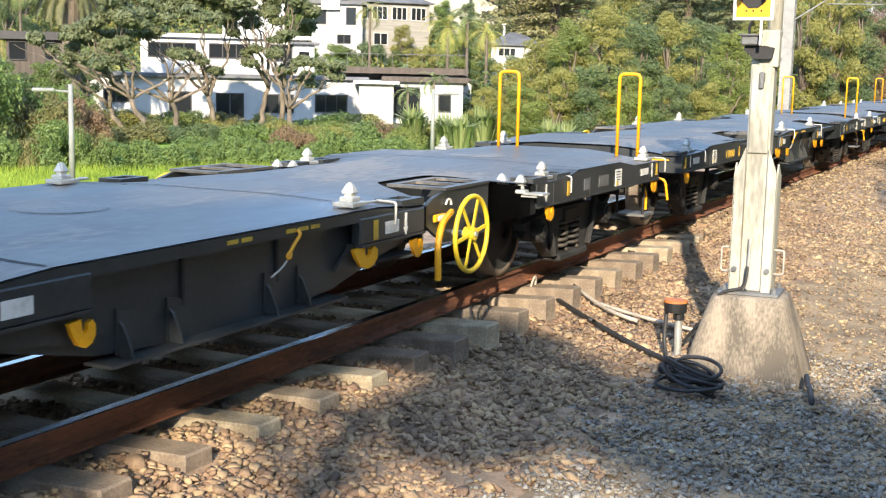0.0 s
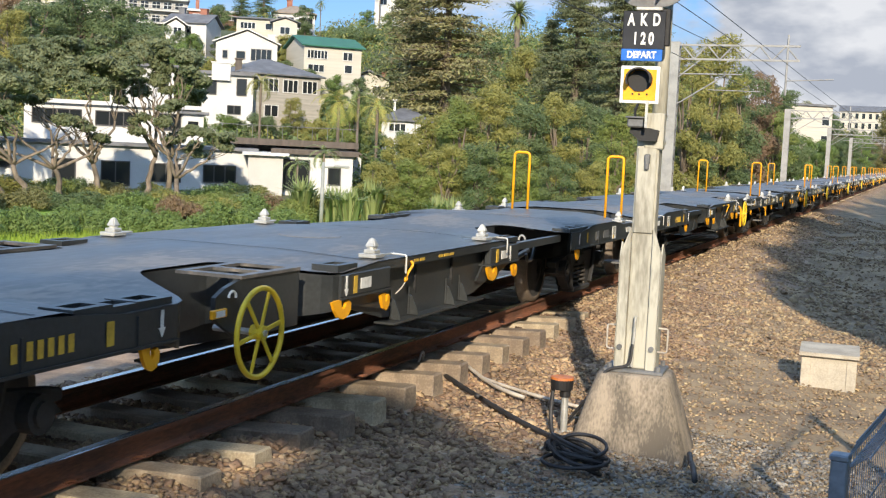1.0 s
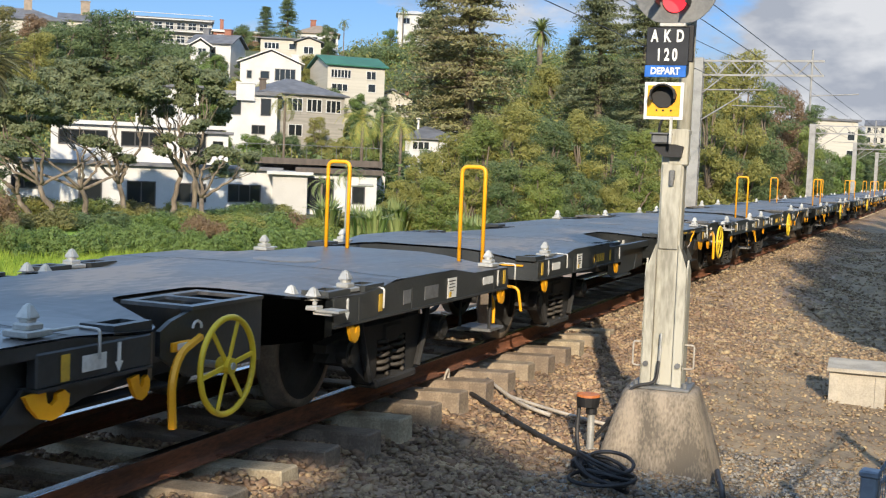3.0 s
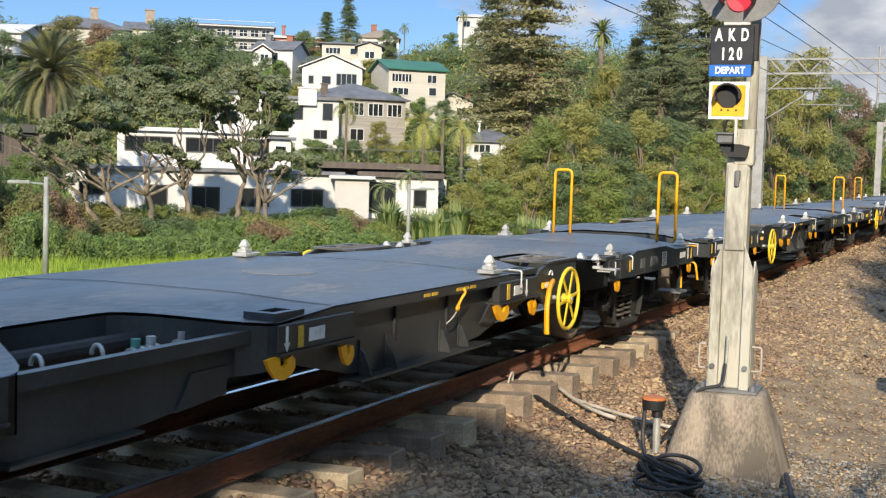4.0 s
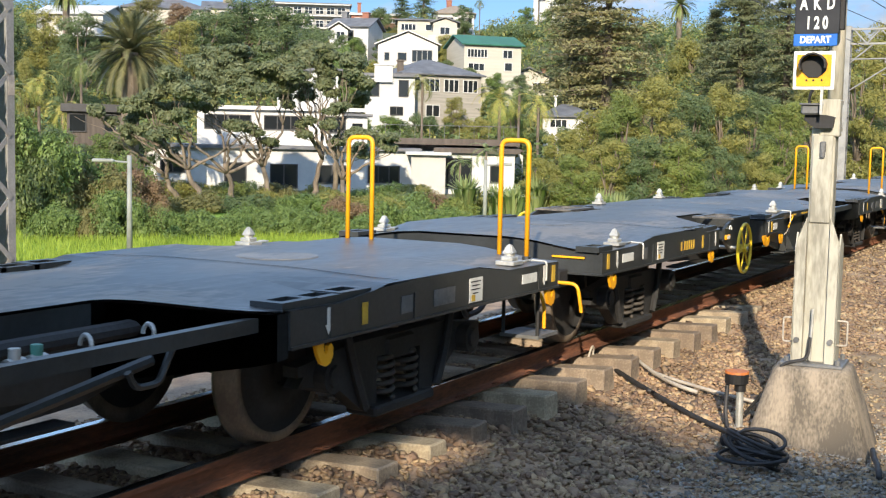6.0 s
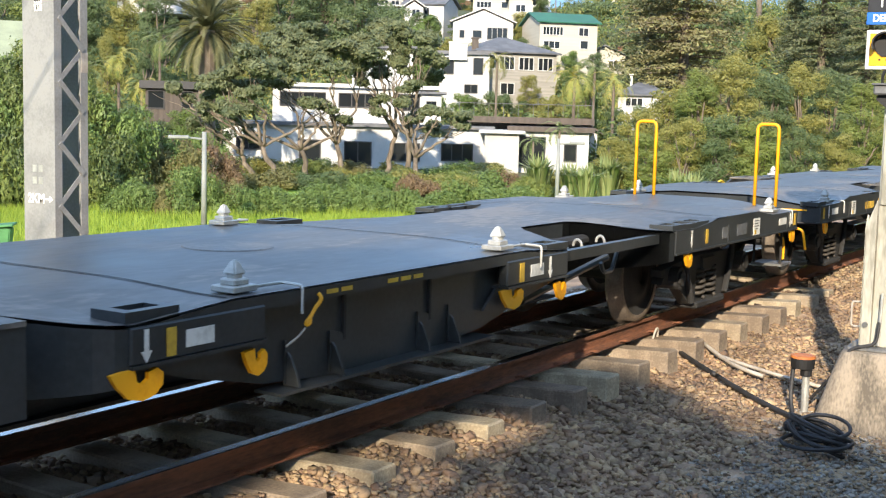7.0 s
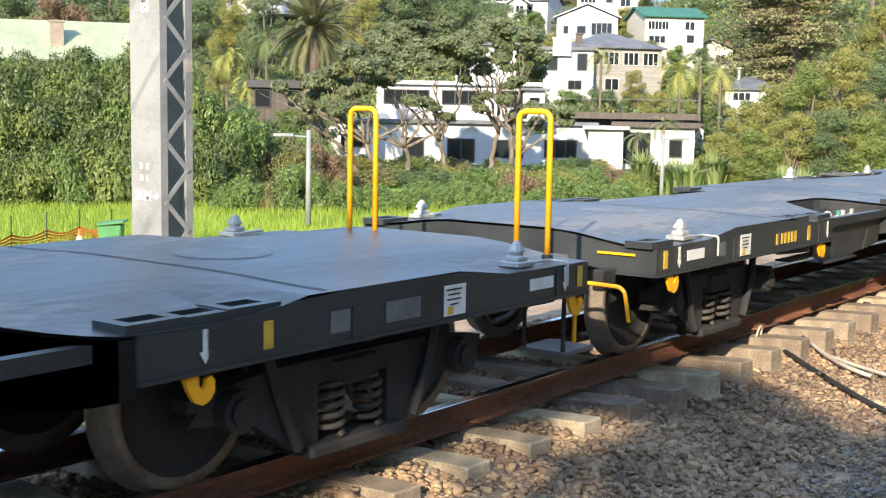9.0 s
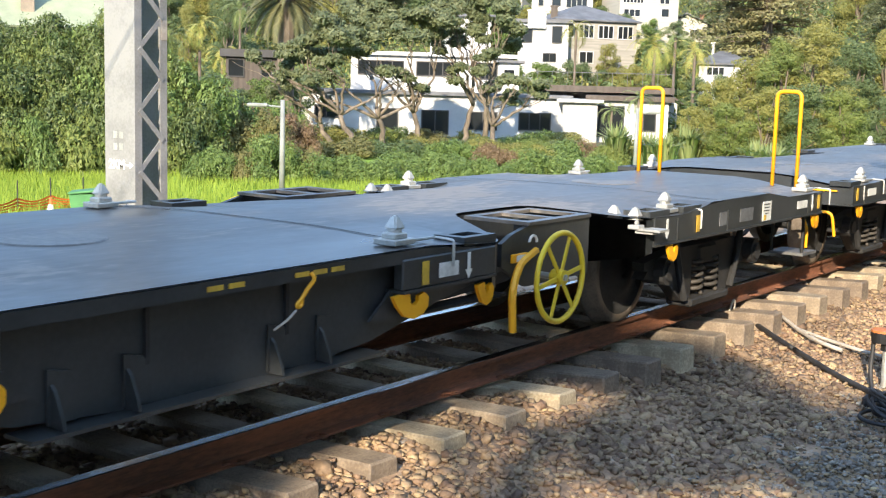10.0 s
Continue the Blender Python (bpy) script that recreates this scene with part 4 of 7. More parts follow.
# ---- signal and lineside things ----
def signal():
    s = empty("railway_signal", "cream steel signal on a concrete plinth, with boards and red light", "signal", at=pose(2.80, 9.62, 0, 0, 0, 4))
    bm = bmesh.new()
    rings = []
    for z, hx, hy, r in ((-0.85, 0.55, 0.5, 0.12), (-0.5, 0.448, 0.415, 0.12), (-0.2, 0.362, 0.345, 0.11), (0.0, 0.3, 0.29, 0.1), (0.045, 0.286, 0.276, 0.1), (0.066, 0.272, 0.262, 0.09), (0.074, 0.245, 0.24, 0.08)):
        ring = []
        for cx, cy, a0 in ((1, 1, 0), (-1, 1, 90), (-1, -1, 180), (1, -1, 270)):
            for k in range(5):
                a = radians(a0 + 22.5 * k)
                ring.append(bm.verts.new((cx * (hx - r) + r * math.cos(a), cy * (hy - r) + r * math.sin(a), z)))
        rings.append(ring)
    n = len(rings[0])
    for a, b in zip(rings, rings[1:]):
        for k in range(n):
            bm.faces.new((a[k], a[(k + 1) % n], b[(k + 1) % n], b[k]))
    bm.faces.new(rings[-1])
    part("plinth", bm, M["plinth"], s, "stained tapering concrete plinth", True)
    bm = bmesh.new()
    box(bm, -0.235, 0.235, -0.2, 0.2, 0.075, 0.1, 0.006)
    part("base_plate", bm, M["zincdark"], s)
    for x, y in ((-0.19, -0.16), (0.19, -0.16), (-0.19, 0.16), (0.19, 0.16)):
        part("bolt", rod(bmesh.new(), (x, y, 0.09), (x, y, 0.14), 0.02, 6), M["zincdark"], s)
    # lower casing: two tapered channels with a recessed face between them
    for q in (-1, 1):
        bm = bmesh.new()
        plate(bm, [(q * 0.085, 0.1), (q * 0.165, 0.1), (q * 0.165, 0.95), (q * 0.15, 1.05), (q * 0.09, 1.22), (q * 0.085, 1.22)], "y", -0.115, 0.02)
        plate(bm, [(-0.125, 0.1), (0.1, 0.1), (0.1, 1.0), (-0.06, 1.1), (-0.125, 1.0)], "x", q * 0.16, 0.012)
        part("flange", bm, M["signalpost"], s)
        bm = rod(bmesh.new(), (q * 0.125, -0.12, 0.27), (q * 0.125, -0.145, 0.27), 0.022, 8)
        part("bolt", bm, M["zincdark"], s)
        bm = tube(bmesh.new(), bend([(q * 0.16, -0.05, 0.24), (q * 0.24, -0.05, 0.24), (q * 0.24, -0.05, 0.43), (q * 0.16, -0.05, 0.43)], 0.02, 3), 0.008, 6)
        part("step_iron", bm, M["conduit"], s)
    bm = box(bmesh.new(), -0.088, 0.088, -0.09, 0.09, 0.1, 1.95, 0.008)
    part("post", bm, M["signalpost"], s)
    bm = bmesh.new()
    box(bm, -0.075, 0.075, -0.108, -0.088, 1.18, 1.85, 0.006)
    part("cover_plate", bm, M["signalpost"], s)
    bm = bmesh.new()
    box(bm, -0.02, 0.025, -0.13, -0.105, 1.72, 1.8, 0.008)
    rod(bm, (0.0, -0.12, 1.68), (0.0, -0.12, 1.74), 0.02, 8)
    part("padlock", bm, M["zincdark"], s)
    bm = rod(bmesh.new(), (-0.02, -0.14, 0.12), (-0.01, -0.14, 0.52), 0.012, 8)
    part("conduit", bm, M["zinc"], s)
    bm = tube(bmesh.new(), bend([(-0.02, -0.145, 0.3), (-0.03, -0.17, 0.13), (-0.2, -0.24, 0.1), (-0.3, -0.22, -0.1), (-0.5, -0.1, -0.36)], 0.06, 4), 0.013, 8)
    part("cable", bm, M["rubber"], s)
    part("upper_post", rod(bmesh.new(), (0.05, 0.07, 1.9), (0.05, 0.07, 3.6), 0.057, 16), M["signalpost"], s, "round upper post", True)
    bm = bmesh.new()
    plate(bm, [(-0.06, 1.9), (0.07, 1.9), (0.085, 1.985), (0.02, 2.0), (-0.13, 2.0), (-0.14, 1.965)], "y", -0.13, 0.1)
    part("relay_bracket", bm, M["black"], s)
    bm = box(bmesh.new(), -0.155, -0.02, -0.24, -0.1, 2.0, 2.075, 0.012)
    box(bm, -0.165, -0.01, -0.26, -0.09, 2.07, 2.085, 0.004)
    part("relay_case", bm, M["zincdark"], s, "small grey steel case")
    part("bracket_plate", box(bmesh.new(), -0.03, 0.115, -0.11, 0.02, 1.84, 2.12, 0.008), M["signalpost"], s)
    for q in (1.88, 2.08):
        part("clamp", rod(bmesh.new(), (0.05, 0.07, q), (0.05, 0.07, q + 0.035), 0.066, 16), M["zinc"], s)
    part("lamp_cable", tube(bmesh.new(), bend([(-0.1, -0.2, 2.08), (-0.1, -0.22, 2.14), (-0.07, -0.23, 2.2)], 0.03, 3), 0.011, 6), M["rubber"], s)
    part("bracket_arm", box(bmesh.new(), -0.01, 0.01, -0.31, -0.29, 2.0, 2.2), M["zinc"], s)
    # yellow square board with a dark hood
    xc = -0.072
    bm = box(bmesh.new(), xc - 0.15, xc + 0.15, -0.25, -0.24, 2.185, 2.47, 0.003)
    part("board", bm, M["signwhite"], s, "white-edged yellow square board")
    part("board_face", box(bmesh.new(), xc - 0.125, xc + 0.125, -0.256, -0.251, 2.21, 2.445), M["yellow"], s)
    bm = bmesh.new()
    o = [(xc + 0.095 * math.cos(a), 2.355 + 0.085 * math.sin(a)) for a in np.linspace(0, 2 * math.pi, 9)[:-1] + 0.39]
    plate(bm, o, "y", -0.262, 0.01)
    part("lamp_face", bm, M["black"], s)
    bm = bmesh.new()
    out = [(xc + 0.1 * math.cos(a), 2.365 + 0.09 * math.sin(a)) for a in np.linspace(-0.3, math.pi + 0.5, 10)]
    inn = [(xc + 0.088 * math.cos(a), 2.365 + 0.078 * math.sin(a)) for a in np.linspace(-0.3, math.pi + 0.5, 10)]
    plate(bm, out + inn[::-1], "y", -0.31, 0.1)
    part("hood", bm, M["black"], s, "black lamp hood")
    for x in (-0.05, 0.0, 0.06):
        part("rivet", rod(bmesh.new(), (xc + x, -0.255, 2.255), (xc + x, -0.262, 2.255), 0.008, 6), M["black"], s)
    # name board
    bm = box(bmesh.new(), xc - 0.155, xc + 0.17, -0.25, -0.235, 2.596, 2.888, 0.004)
    nb = part("name_board", bm, M["signblack"], s, "black sign with white letters")
    part("board_back", box(bmesh.new(), xc + 0.12, xc + 0.2, -0.22, -0.16, 2.63, 2.91, 0.005), M["black"], s)
    turn = Matrix.Rotation(radians(90), 4, "X")
    narrow = Matrix.Diagonal((0.62, 1, 1, 1))
    text_mesh("A  K  D", 0.126, M["signwhite"], Matrix.Translation((xc + 0.005, -0.252, 2.818)) @ turn @ narrow, "letters", nb)
    text_mesh("1 2 0", 0.126, M["signwhite"], Matrix.Translation((xc + 0.005, -0.252, 2.675)) @ turn @ narrow, "letters", nb)
    db = part("depart_board", box(bmesh.new(), xc - 0.158, xc + 0.158, -0.258, -0.246, 2.508, 2.598, 0.003), M["signblue"], s, "blue sign with white letters")
    text_mesh("DEPART", 0.072, M["signwhite"], Matrix.Translation((xc, -0.26, 2.553)) @ turn @ Matrix.Diagonal((0.86, 1, 1, 1)), "letters", db)
    # light head
    bm = bmesh.new()
    zc = 3.19
    o = [(xc + 0.045 + 0.32 * math.cos(a), zc + 0.29 * math.sin(a)) for a in np.linspace(0, 2 * math.pi, 41)[:-1]]
    o = [(x, max(z, 2.925)) for x, z in o]
    plate(bm, o, "y", -0.22, 0.02)
    part("backboard", bm, M["zincdark"], s, "dark grey round-edged backboard")
    part("head_bracket", box(bmesh.new(), xc - 0.06, xc + 0.14, -0.26, -0.2, 2.893, 2.92, 0.004), M["zinc"], s)
    bm = rod(bmesh.new(), (xc + 0.045, -0.235, 3.09), (xc + 0.045, -0.25, 3.09), 0.09, 24)
    part("red_lens", bm, LENS, s, "lit red signal lens")
    bm = bmesh.new()
    ang = np.linspace(radians(-20), radians(200), 14)
    ou = [(xc + 0.045 + 0.125 * math.cos(a), 3.09 + 0.125 * math.sin(a)) for a in ang]
    ii = [(xc + 0.045 + 0.115 * math.cos(a), 3.09 + 0.115 * math.sin(a)) for a in ang]
    plate(bm, ou + ii[::-1], "y", -0.36, 0.26)
    part("visor", bm, M["black"], s)
    return s


LENS = bpy.data.materials.new("red_lens")
LENS.use_nodes = True
_b = LENS.node_tree.nodes["Principled BSDF"]
_b.inputs["Base Color"].default_value = (0.6, 0.02, 0.03, 1)
_b.inputs["Emission Color"].default_value = (1.0, 0.04, 0.06, 1)
_b.inputs["Emission Strength"].default_value = 0.9
signal()


def marker():
    m = empty("lineside_marker", "short grey pipe with an orange-topped black cap and a coiled cable", "marker", at=pose(2.25, 9.42, 0))
    part("pipe", rod(bmesh.new(), (0.035, 0, -0.6), (0.03, 0, -0.1), 0.03, 12), M["zinc"], m)
    part("cap", rod(bmesh.new(), (0, 0, -0.11), (0, 0, -0.03), 0.088, 20, 0.095), M["black"], m)
    part("cap_neck", rod(bmesh.new(), (0.03, 0, -0.17), (0.03, 0, -0.1), 0.045, 12), M["black"], m)
    part("cap_top", rod(bmesh.new(), (0, 0, -0.032), (0, 0, -0.012), 0.095, 20, 0.093), M["orange"], m, "faded orange cap top")
    bm = tube(bmesh.new(), bend([(-0.065, -0.02, -0.11), (-0.07, -0.05, -0.35), (0.0, -0.16, -0.5), (0.1, -0.25, -0.55)], 0.1, 5), 0.017, 8)
    part("drop_cable", bm, M["rubber"], m)
    return m


marker()


def cable_coil():
    r = random.Random(8)
    c = empty("cable_coil", "loose coil of thick black cable lying on the gravel", "cable")
    gx, gy = 2.68, 8.42
    gz = float(land(gx, gy))
    for k in range(9):
        ox, oy, ra = r.uniform(-.03, .03), r.uniform(-.03, .03), r.uniform(0.15, 0.23)
        th = r.uniform(0, 6)
        pts = [(gx + ox + ra * 1.05 * math.cos(a), gy + oy + ra * 0.8 * math.sin(a), gz + 0.03 + 0.016 * k + 0.05 * math.sin(a + th) - 0.1 * math.cos(a) * 0.3 + 0.05) for a in np.linspace(0, 2 * math.pi, 26)[:-1]]
        part("loop", tube(bmesh.new(), pts, 0.014, 6, True), M["rubber"], c, smooth=True)
    bm = bmesh.new()
    box(bm, gx - 0.3, gx - 0.17, gy + 0.1, gy + 0.22, gz + 0.1, gz + 0.18, 0.02)
    part("plug", bm, M["rubber"], c)


cable_coil()


def lay(pts, lift=0.02):
    return [(x, y, float(land(x, y)) + lift) for x, y in pts]


def loose_cable(name, label, pts, r, material, lift=0.03):
    ob = new(name, finish(tube(bmesh.new(), bend(lay(pts, lift), 0.25, 5), r, 8), name, material, True))
    tagged(ob, label, "cable")


loose_cable("lineside_cable", "thick dark cable lying across the ballast", [(0.85, 10.25), (1.3, 9.9), (1.6, 9.62), (1.95, 9.3), (2.3, 9.05), (2.45, 8.9)], 0.022, M["rubber"], 0.05)
loose_cable("conduit_pipe", "pale conduit lying on the ballast", [(0.9, 10.75), (1.25, 10.4), (1.5, 10.15), (1.75, 10.05)], 0.018, M["conduit"], 0.07)
loose_cable("conduit_pipe", "pale conduit running towards the signal", [(1.2, 10.45), (1.5, 10.3), (1.9, 10.2), (2.25, 10.15)], 0.016, M["conduit"], 0.07)
loose_cable("lineside_cable", "dark cable running into the signal's foot", [(2.25, 10.15), (2.38, 10.05), (2.45, 9.9), (2.52, 9.8)], 0.018, M["rubber"], 0.09)
loose_cable("lineside_cable", "dark cable looping out of the gravel beside the plinth", [(3.32, 9.3), (3.36, 9.1), (3.42, 8.9), (3.48, 8.6)], 0.022, M["rubber"], 0.1)


def rail_loop():
    bm = tube(bmesh.new(), [(0.68 + 0.02 * math.sin(a), 10.25 + 0.05 * math.cos(a), -0.2 + 0.11 * math.sin(a)) for a in np.linspace(-0.5, 3.2, 14)], 0.011, 6)
    tagged(new("bond_wire", finish(bm, "bond_wire", M["conduit"], True)), "pale bond wire looped against the rail", "cable")


rail_loop()


def cable_box():
    z = -0.72
    b = empty("cable_box", "square concrete cable box with a sloping lid", "concrete box", at=pose(4.02, 13.95, 0, 0, 0, 3))
    bm = bmesh.new()
    box(bm, -0.29, 0.29, -0.25, 0.3, z, -0.27, 0.015)
    for x in (-0.235, 0.235):
        box(bm, x - 0.05, x + 0.05, -0.262, -0.24, z, -0.3, 0.004)
    part("body", bm, M["boxconcrete"], b)
    bm = bmesh.new()
    plate(bm, [(-0.31, -0.275), (0.34, -0.275), (0.34, -0.21), (0.24, -0.2), (-0.31, -0.235)], "x", 0, 0.62)
    part("lid", bm, M["boxconcrete"], b, "pale concrete lid")


cable_box()


def fence():
    f = empty("mesh_fence", "blue-grey welded mesh fence with a rolled top", "fence")
    a, b = Vector((4.62, 4.55, 0)), Vector((5.15, 9.2, 0))
    d = (b - a).normalized()
    side = Vector((d.y, -d.x, 0))
    for k, q in enumerate((0.0, 2.3, 4.6)):
        p = a + d * q
        bm = obox(bmesh.new(), Matrix.Translation((p.x, p.y, -0.02)) @ Matrix.Rotation(math.atan2(d.y, d.x), 4, "Z"), 0.06, 0.06, 1.5, 0.006)
        part("post", bm, M["fence"], f)
        part("post_cap", obox(bmesh.new(), Matrix.Translation((p.x, p.y, 0.74)) @ Matrix.Rotation(math.atan2(d.y, d.x), 4, "Z"), 0.07, 0.07, 0.025, 0.006), M["fence"], f)
    L = (b - a).length
    bm = bmesh.new()
    n = int(L / 0.06)
    for k in range(n):
        p = a + d * (0.06 + k * 0.06)
        tube(bm, [p + Vector((0, 0, -0.6)), p + Vector((0, 0, 0.7)), p + side * 0.05 + Vector((0, 0, 0.8)), p + side * 0.1 + Vector((0, 0, 0.75)), p + side * 0.02 + Vector((0, 0, 0.69))], 0.0026, 4)
    tagged(part("upright_mesh", bm, M["fence"], f), kind="stuff")
    bm = bmesh.new()
    for z, o in ((0.7, 0), (0.8, 0.05), (0.75, 0.1), (0.69, 0.02), (0.4, 0), (0.1, 0), (-0.2, 0), (-0.5, 0)):
        rod(bm, a + side * o + Vector((0, 0, z)), b + side * o + Vector((0, 0, z)), 0.004, 5)
    tagged(part("cross_mesh", bm, M["fence"], f), kind="stuff")


fence()


# ---- overhead line masts ----
def mast(y, x=-5.12, height=7.0, arm=True):
    m = empty("overhead_mast", "grey galvanised lattice mast carrying the overhead line", "mast", "overhead line masts", at=pose(x, y, 0))
    z0 = float(land(x, y)) - 0.3
    for q in (-1, 1):
        bm = plate(bmesh.new(), [(-0.231, q * 0.211), (0.231, q * 0.211), (0.231, q * 0.12), (0.219, q * 0.12), (0.219, q * 0.199), (-0.219, q * 0.199), (-0.219, q * 0.12), (-0.231, q * 0.12)], "z", (z0 + height) / 2, height - z0)
        part("channel", bm, M["mast"], m)
    k, z = 0, 0.15
    while z < height - 0.6:
        for s in (-1, 1):
            a, b = ((-0.15, 0.15) if k % 2 == 0 else (0.15, -0.15))
            bm = obox(bmesh.new(), Matrix.Translation((s * (0.222 + 0.014 * (k % 2)), 0, z + 0.155)) @ Matrix.Rotation(math.atan2(0.31, b - a), 4, "X"), 0.011, 0.44, 0.05)
            part("lattice_bar", bm, M["mast"], m)
        z += 0.31
        k += 1
    part("footing", box(bmesh.new(), -0.45, 0.45, -0.45, 0.45, z0 - 0.3, z0 + 0.35, 0.03), M["plinth"], m)
    if arm:
        for z, dz in ((height - 0.12, 0), (height - 0.72, 0)):
            part("boom", box(bmesh.new(), 0.2, 5.2, -0.05, 0.05, z - 0.04, z + 0.04), M["mast"], m)
        for j in range(9):
            a, b = (height - 0.72, height - 0.12) if j % 2 else (height - 0.12, height - 0.72)
            part("boom_bar", rod(bmesh.new(), (0.3 + 0.54 * j, 0, a), (0.84 + 0.54 * j, 0, b), 0.034, 6), M["mast"], m)
        part("stay", rod(bmesh.new(), (0.2, 0, height - 1.5), (1.1, 0, height - 0.75), 0.035, 6), M["mast"], m)
        part("cantilever", rod(bmesh.new(), (0.2, 0, 5.4), (2.9, 0, 5.42), 0.03, 8), M["mast"], m)
        part("strut", rod(bmesh.new(), (0.2, 0, 4.1), (2.2, 0, 5.38), 0.03, 8), M["mast"], m)
        part("registration_arm", rod(bmesh.new(), (1.5, 0, 4.75), (3.7, 0, 4.72), 0.02, 6), M["mast"], m)
        part("drop_post", rod(bmesh.new(), (4.7, 0, height + 0.35), (4.7, 0, 4.6), 0.045, 8), M["mast"], m)
        part("drop_bracket", rod(bmesh.new(), (4.7, 0, 5.2), (6.6, 0, 5.3), 0.025, 6), M["mast"], m)
    return m


M["mast"] = mat("galvanised_mast", (0.33, 0.33, 0.325), (0.22, 0.22, 0.217), 0.6, metal=0.2, scale=2.5, fine=40, bump=0.08, spread=(0.25, 0.6))
near_mast = mast(8.42, arm=False)
turn = Matrix.Rotation(radians(90), 4, "X")
for k, word in enumerate(("NBL", "001", "16")):
    pl = part("plate", box(bmesh.new(), -0.05, 0.062, -0.216, -0.212, 2.845 - k * 0.0775, 2.915 - k * 0.0775), M["signwhite"], near_mast, "small white plate with black letters")
    text_mesh(word, 0.062, M["black"], Matrix.Translation((0.006, -0.221, 2.88 - k * 0.0775)) @ turn, "letters", pl)
text_mesh("2KM", 0.13, M["signwhite"], Matrix.Translation((-0.045, -0.2165, 0.83)) @ turn, "painted_letters", near_mast)
part("painted_arrow", plate(bmesh.new(), [(0.08, 0.825), (0.15, 0.825), (0.15, 0.80), (0.2, 0.832), (0.15, 0.865), (0.15, 0.84), (0.08, 0.84)], "y", -0.213, 0.003), M["signwhite"], near_mast)
for k in range(2):
    for q in (-0.07, 0.02):
        part("faded_mark", box(bmesh.new(), q - 0.03, q + 0.03, -0.2135, -0.2115, 0.98 + 0.12 * k, 1.05 + 0.12 * k), M["zinc"], near_mast)
part("tag", box(bmesh.new(), 0.232, 0.236, 0.13, 0.21, 2.1, 2.3), M["conduit"], near_mast)
for y in (53, 101, 148, 194):
    mast(y, x=-5.45, height=6.75 if y < 60 else 6.1)

for k, (x, z0, sag) in enumerate(((-2.6, 5.0, 0), (-2.6, 6.3, 0.5), (-0.35, 5.6, 0), (-0.95, 5.5, 0.0))):
    bm = bmesh.new()
    stops = [-36, 8.4, 53, 101, 148, 194, 240]
    pts = [(x, a + (b - a) * t, z0 - sag * 4 * t * (1 - t)) for a, b in zip(stops, stops[1:]) for t in np.linspace(0, 1, 9)[:-1]]
    tube(bm, pts, 0.011, 5)
    tagged(new("overhead_wire", finish(bm, "overhead_wire", M["wire"])), "black overhead wire above the track", "wire")


# ---- field: lamp posts, bin, cone, orange fence ----
def lamp_post(az, dist, top_el, arm_side):
    p = polar(az, dist)
    z0 = float(land(p.x, p.y))
    top = rise(top_el, dist)
    m = empty("lamp_post", "plain grey lamp post with a flat lantern arm", "lamp post", "lamp posts", at=pose(p.x, p.y, 0, 0, 0, az))
    part("pole", rod(bmesh.new(), (0, 0, z0 - 0.1), (0, 0, top), 0.085, 12, 0.06), M["lamp"], m, smooth=True)
    part("arm", rod(bmesh.new(), (0, 0, top - 0.2), (arm_side * 0.5, -0.1, top - 0.16), 0.03, 8), M["lamp"], m)
    part("lantern", box(bmesh.new(), *sorted((arm_side * 0.4, arm_side * 0.98)), -0.2, 0.05, top - 0.2, top - 0.1, 0.03), M["lamp"], m)


M["lamp"] = mat("lamp_grey", (0.30, 0.315, 0.305), (0.22, 0.23, 0.22), 0.6, scale=2, fine=30, bump=0.05)
lamp_post(43.3, 34.5, -1.05, -1)
lamp_post(26.92, 46, -0.95, 1)


def wheelie_bin(az, dist):
    p = polar(az, dist)
    z = float(land(p.x, p.y))
    b = empty("wheelie_bin", "green plastic wheelie bin with its lid ajar, on the grass", "bin", at=pose(p.x, p.y, z, 0, 0, az - 10) @ Matrix.Scale(0.77, 4))
    bm = bmesh.new()
    lo = [(-0.25, -0.27), (0.25, -0.27), (0.25, 0.27), (-0.25, 0.27)]
    va, vb = [bm.verts.new((x, y, 0.03)) for x, y in lo], [bm.verts.new((x * 1.35, y * 1.3, 0.92)) for x, y in lo]
    for k in range(4):
        bm.faces.new((va[k], va[(k + 1) % 4], vb[(k + 1) % 4], vb[k]))
    bm.faces.new(va[::-1])
    bm.faces.new(vb)
    bmesh.ops.bevel(bm, geom=bm.edges[:], offset=0.03, segments=2, affect="EDGES")
    part("body", bm, M["bin"], b)
    part("lid", obox(bmesh.new(), Matrix.Translation((0.03, 0, 0.98)) @ Matrix.Rotation(radians(-6), 4, "Y"), 0.78, 0.78, 0.07, 0.02), M["bin"], b)
    for s in (-1, 1):
        part("wheel", rod(bmesh.new(), (s * 0.26, 0.25, 0.1), (s * 0.32, 0.25, 0.1), 0.1, 14), M["rubber"], b)
    part("handle", rod(bmesh.new(), (-0.25, 0.42, 0.93), (0.25, 0.42, 0.93), 0.02, 8), M["bin"], b)


M["bin"] = mat("bin_green", (0.09, 0.26, 0.10), (0.06, 0.19, 0.075), 0.55, scale=3, fine=40, bump=0.05)
wheelie_bin(52.2, 28)


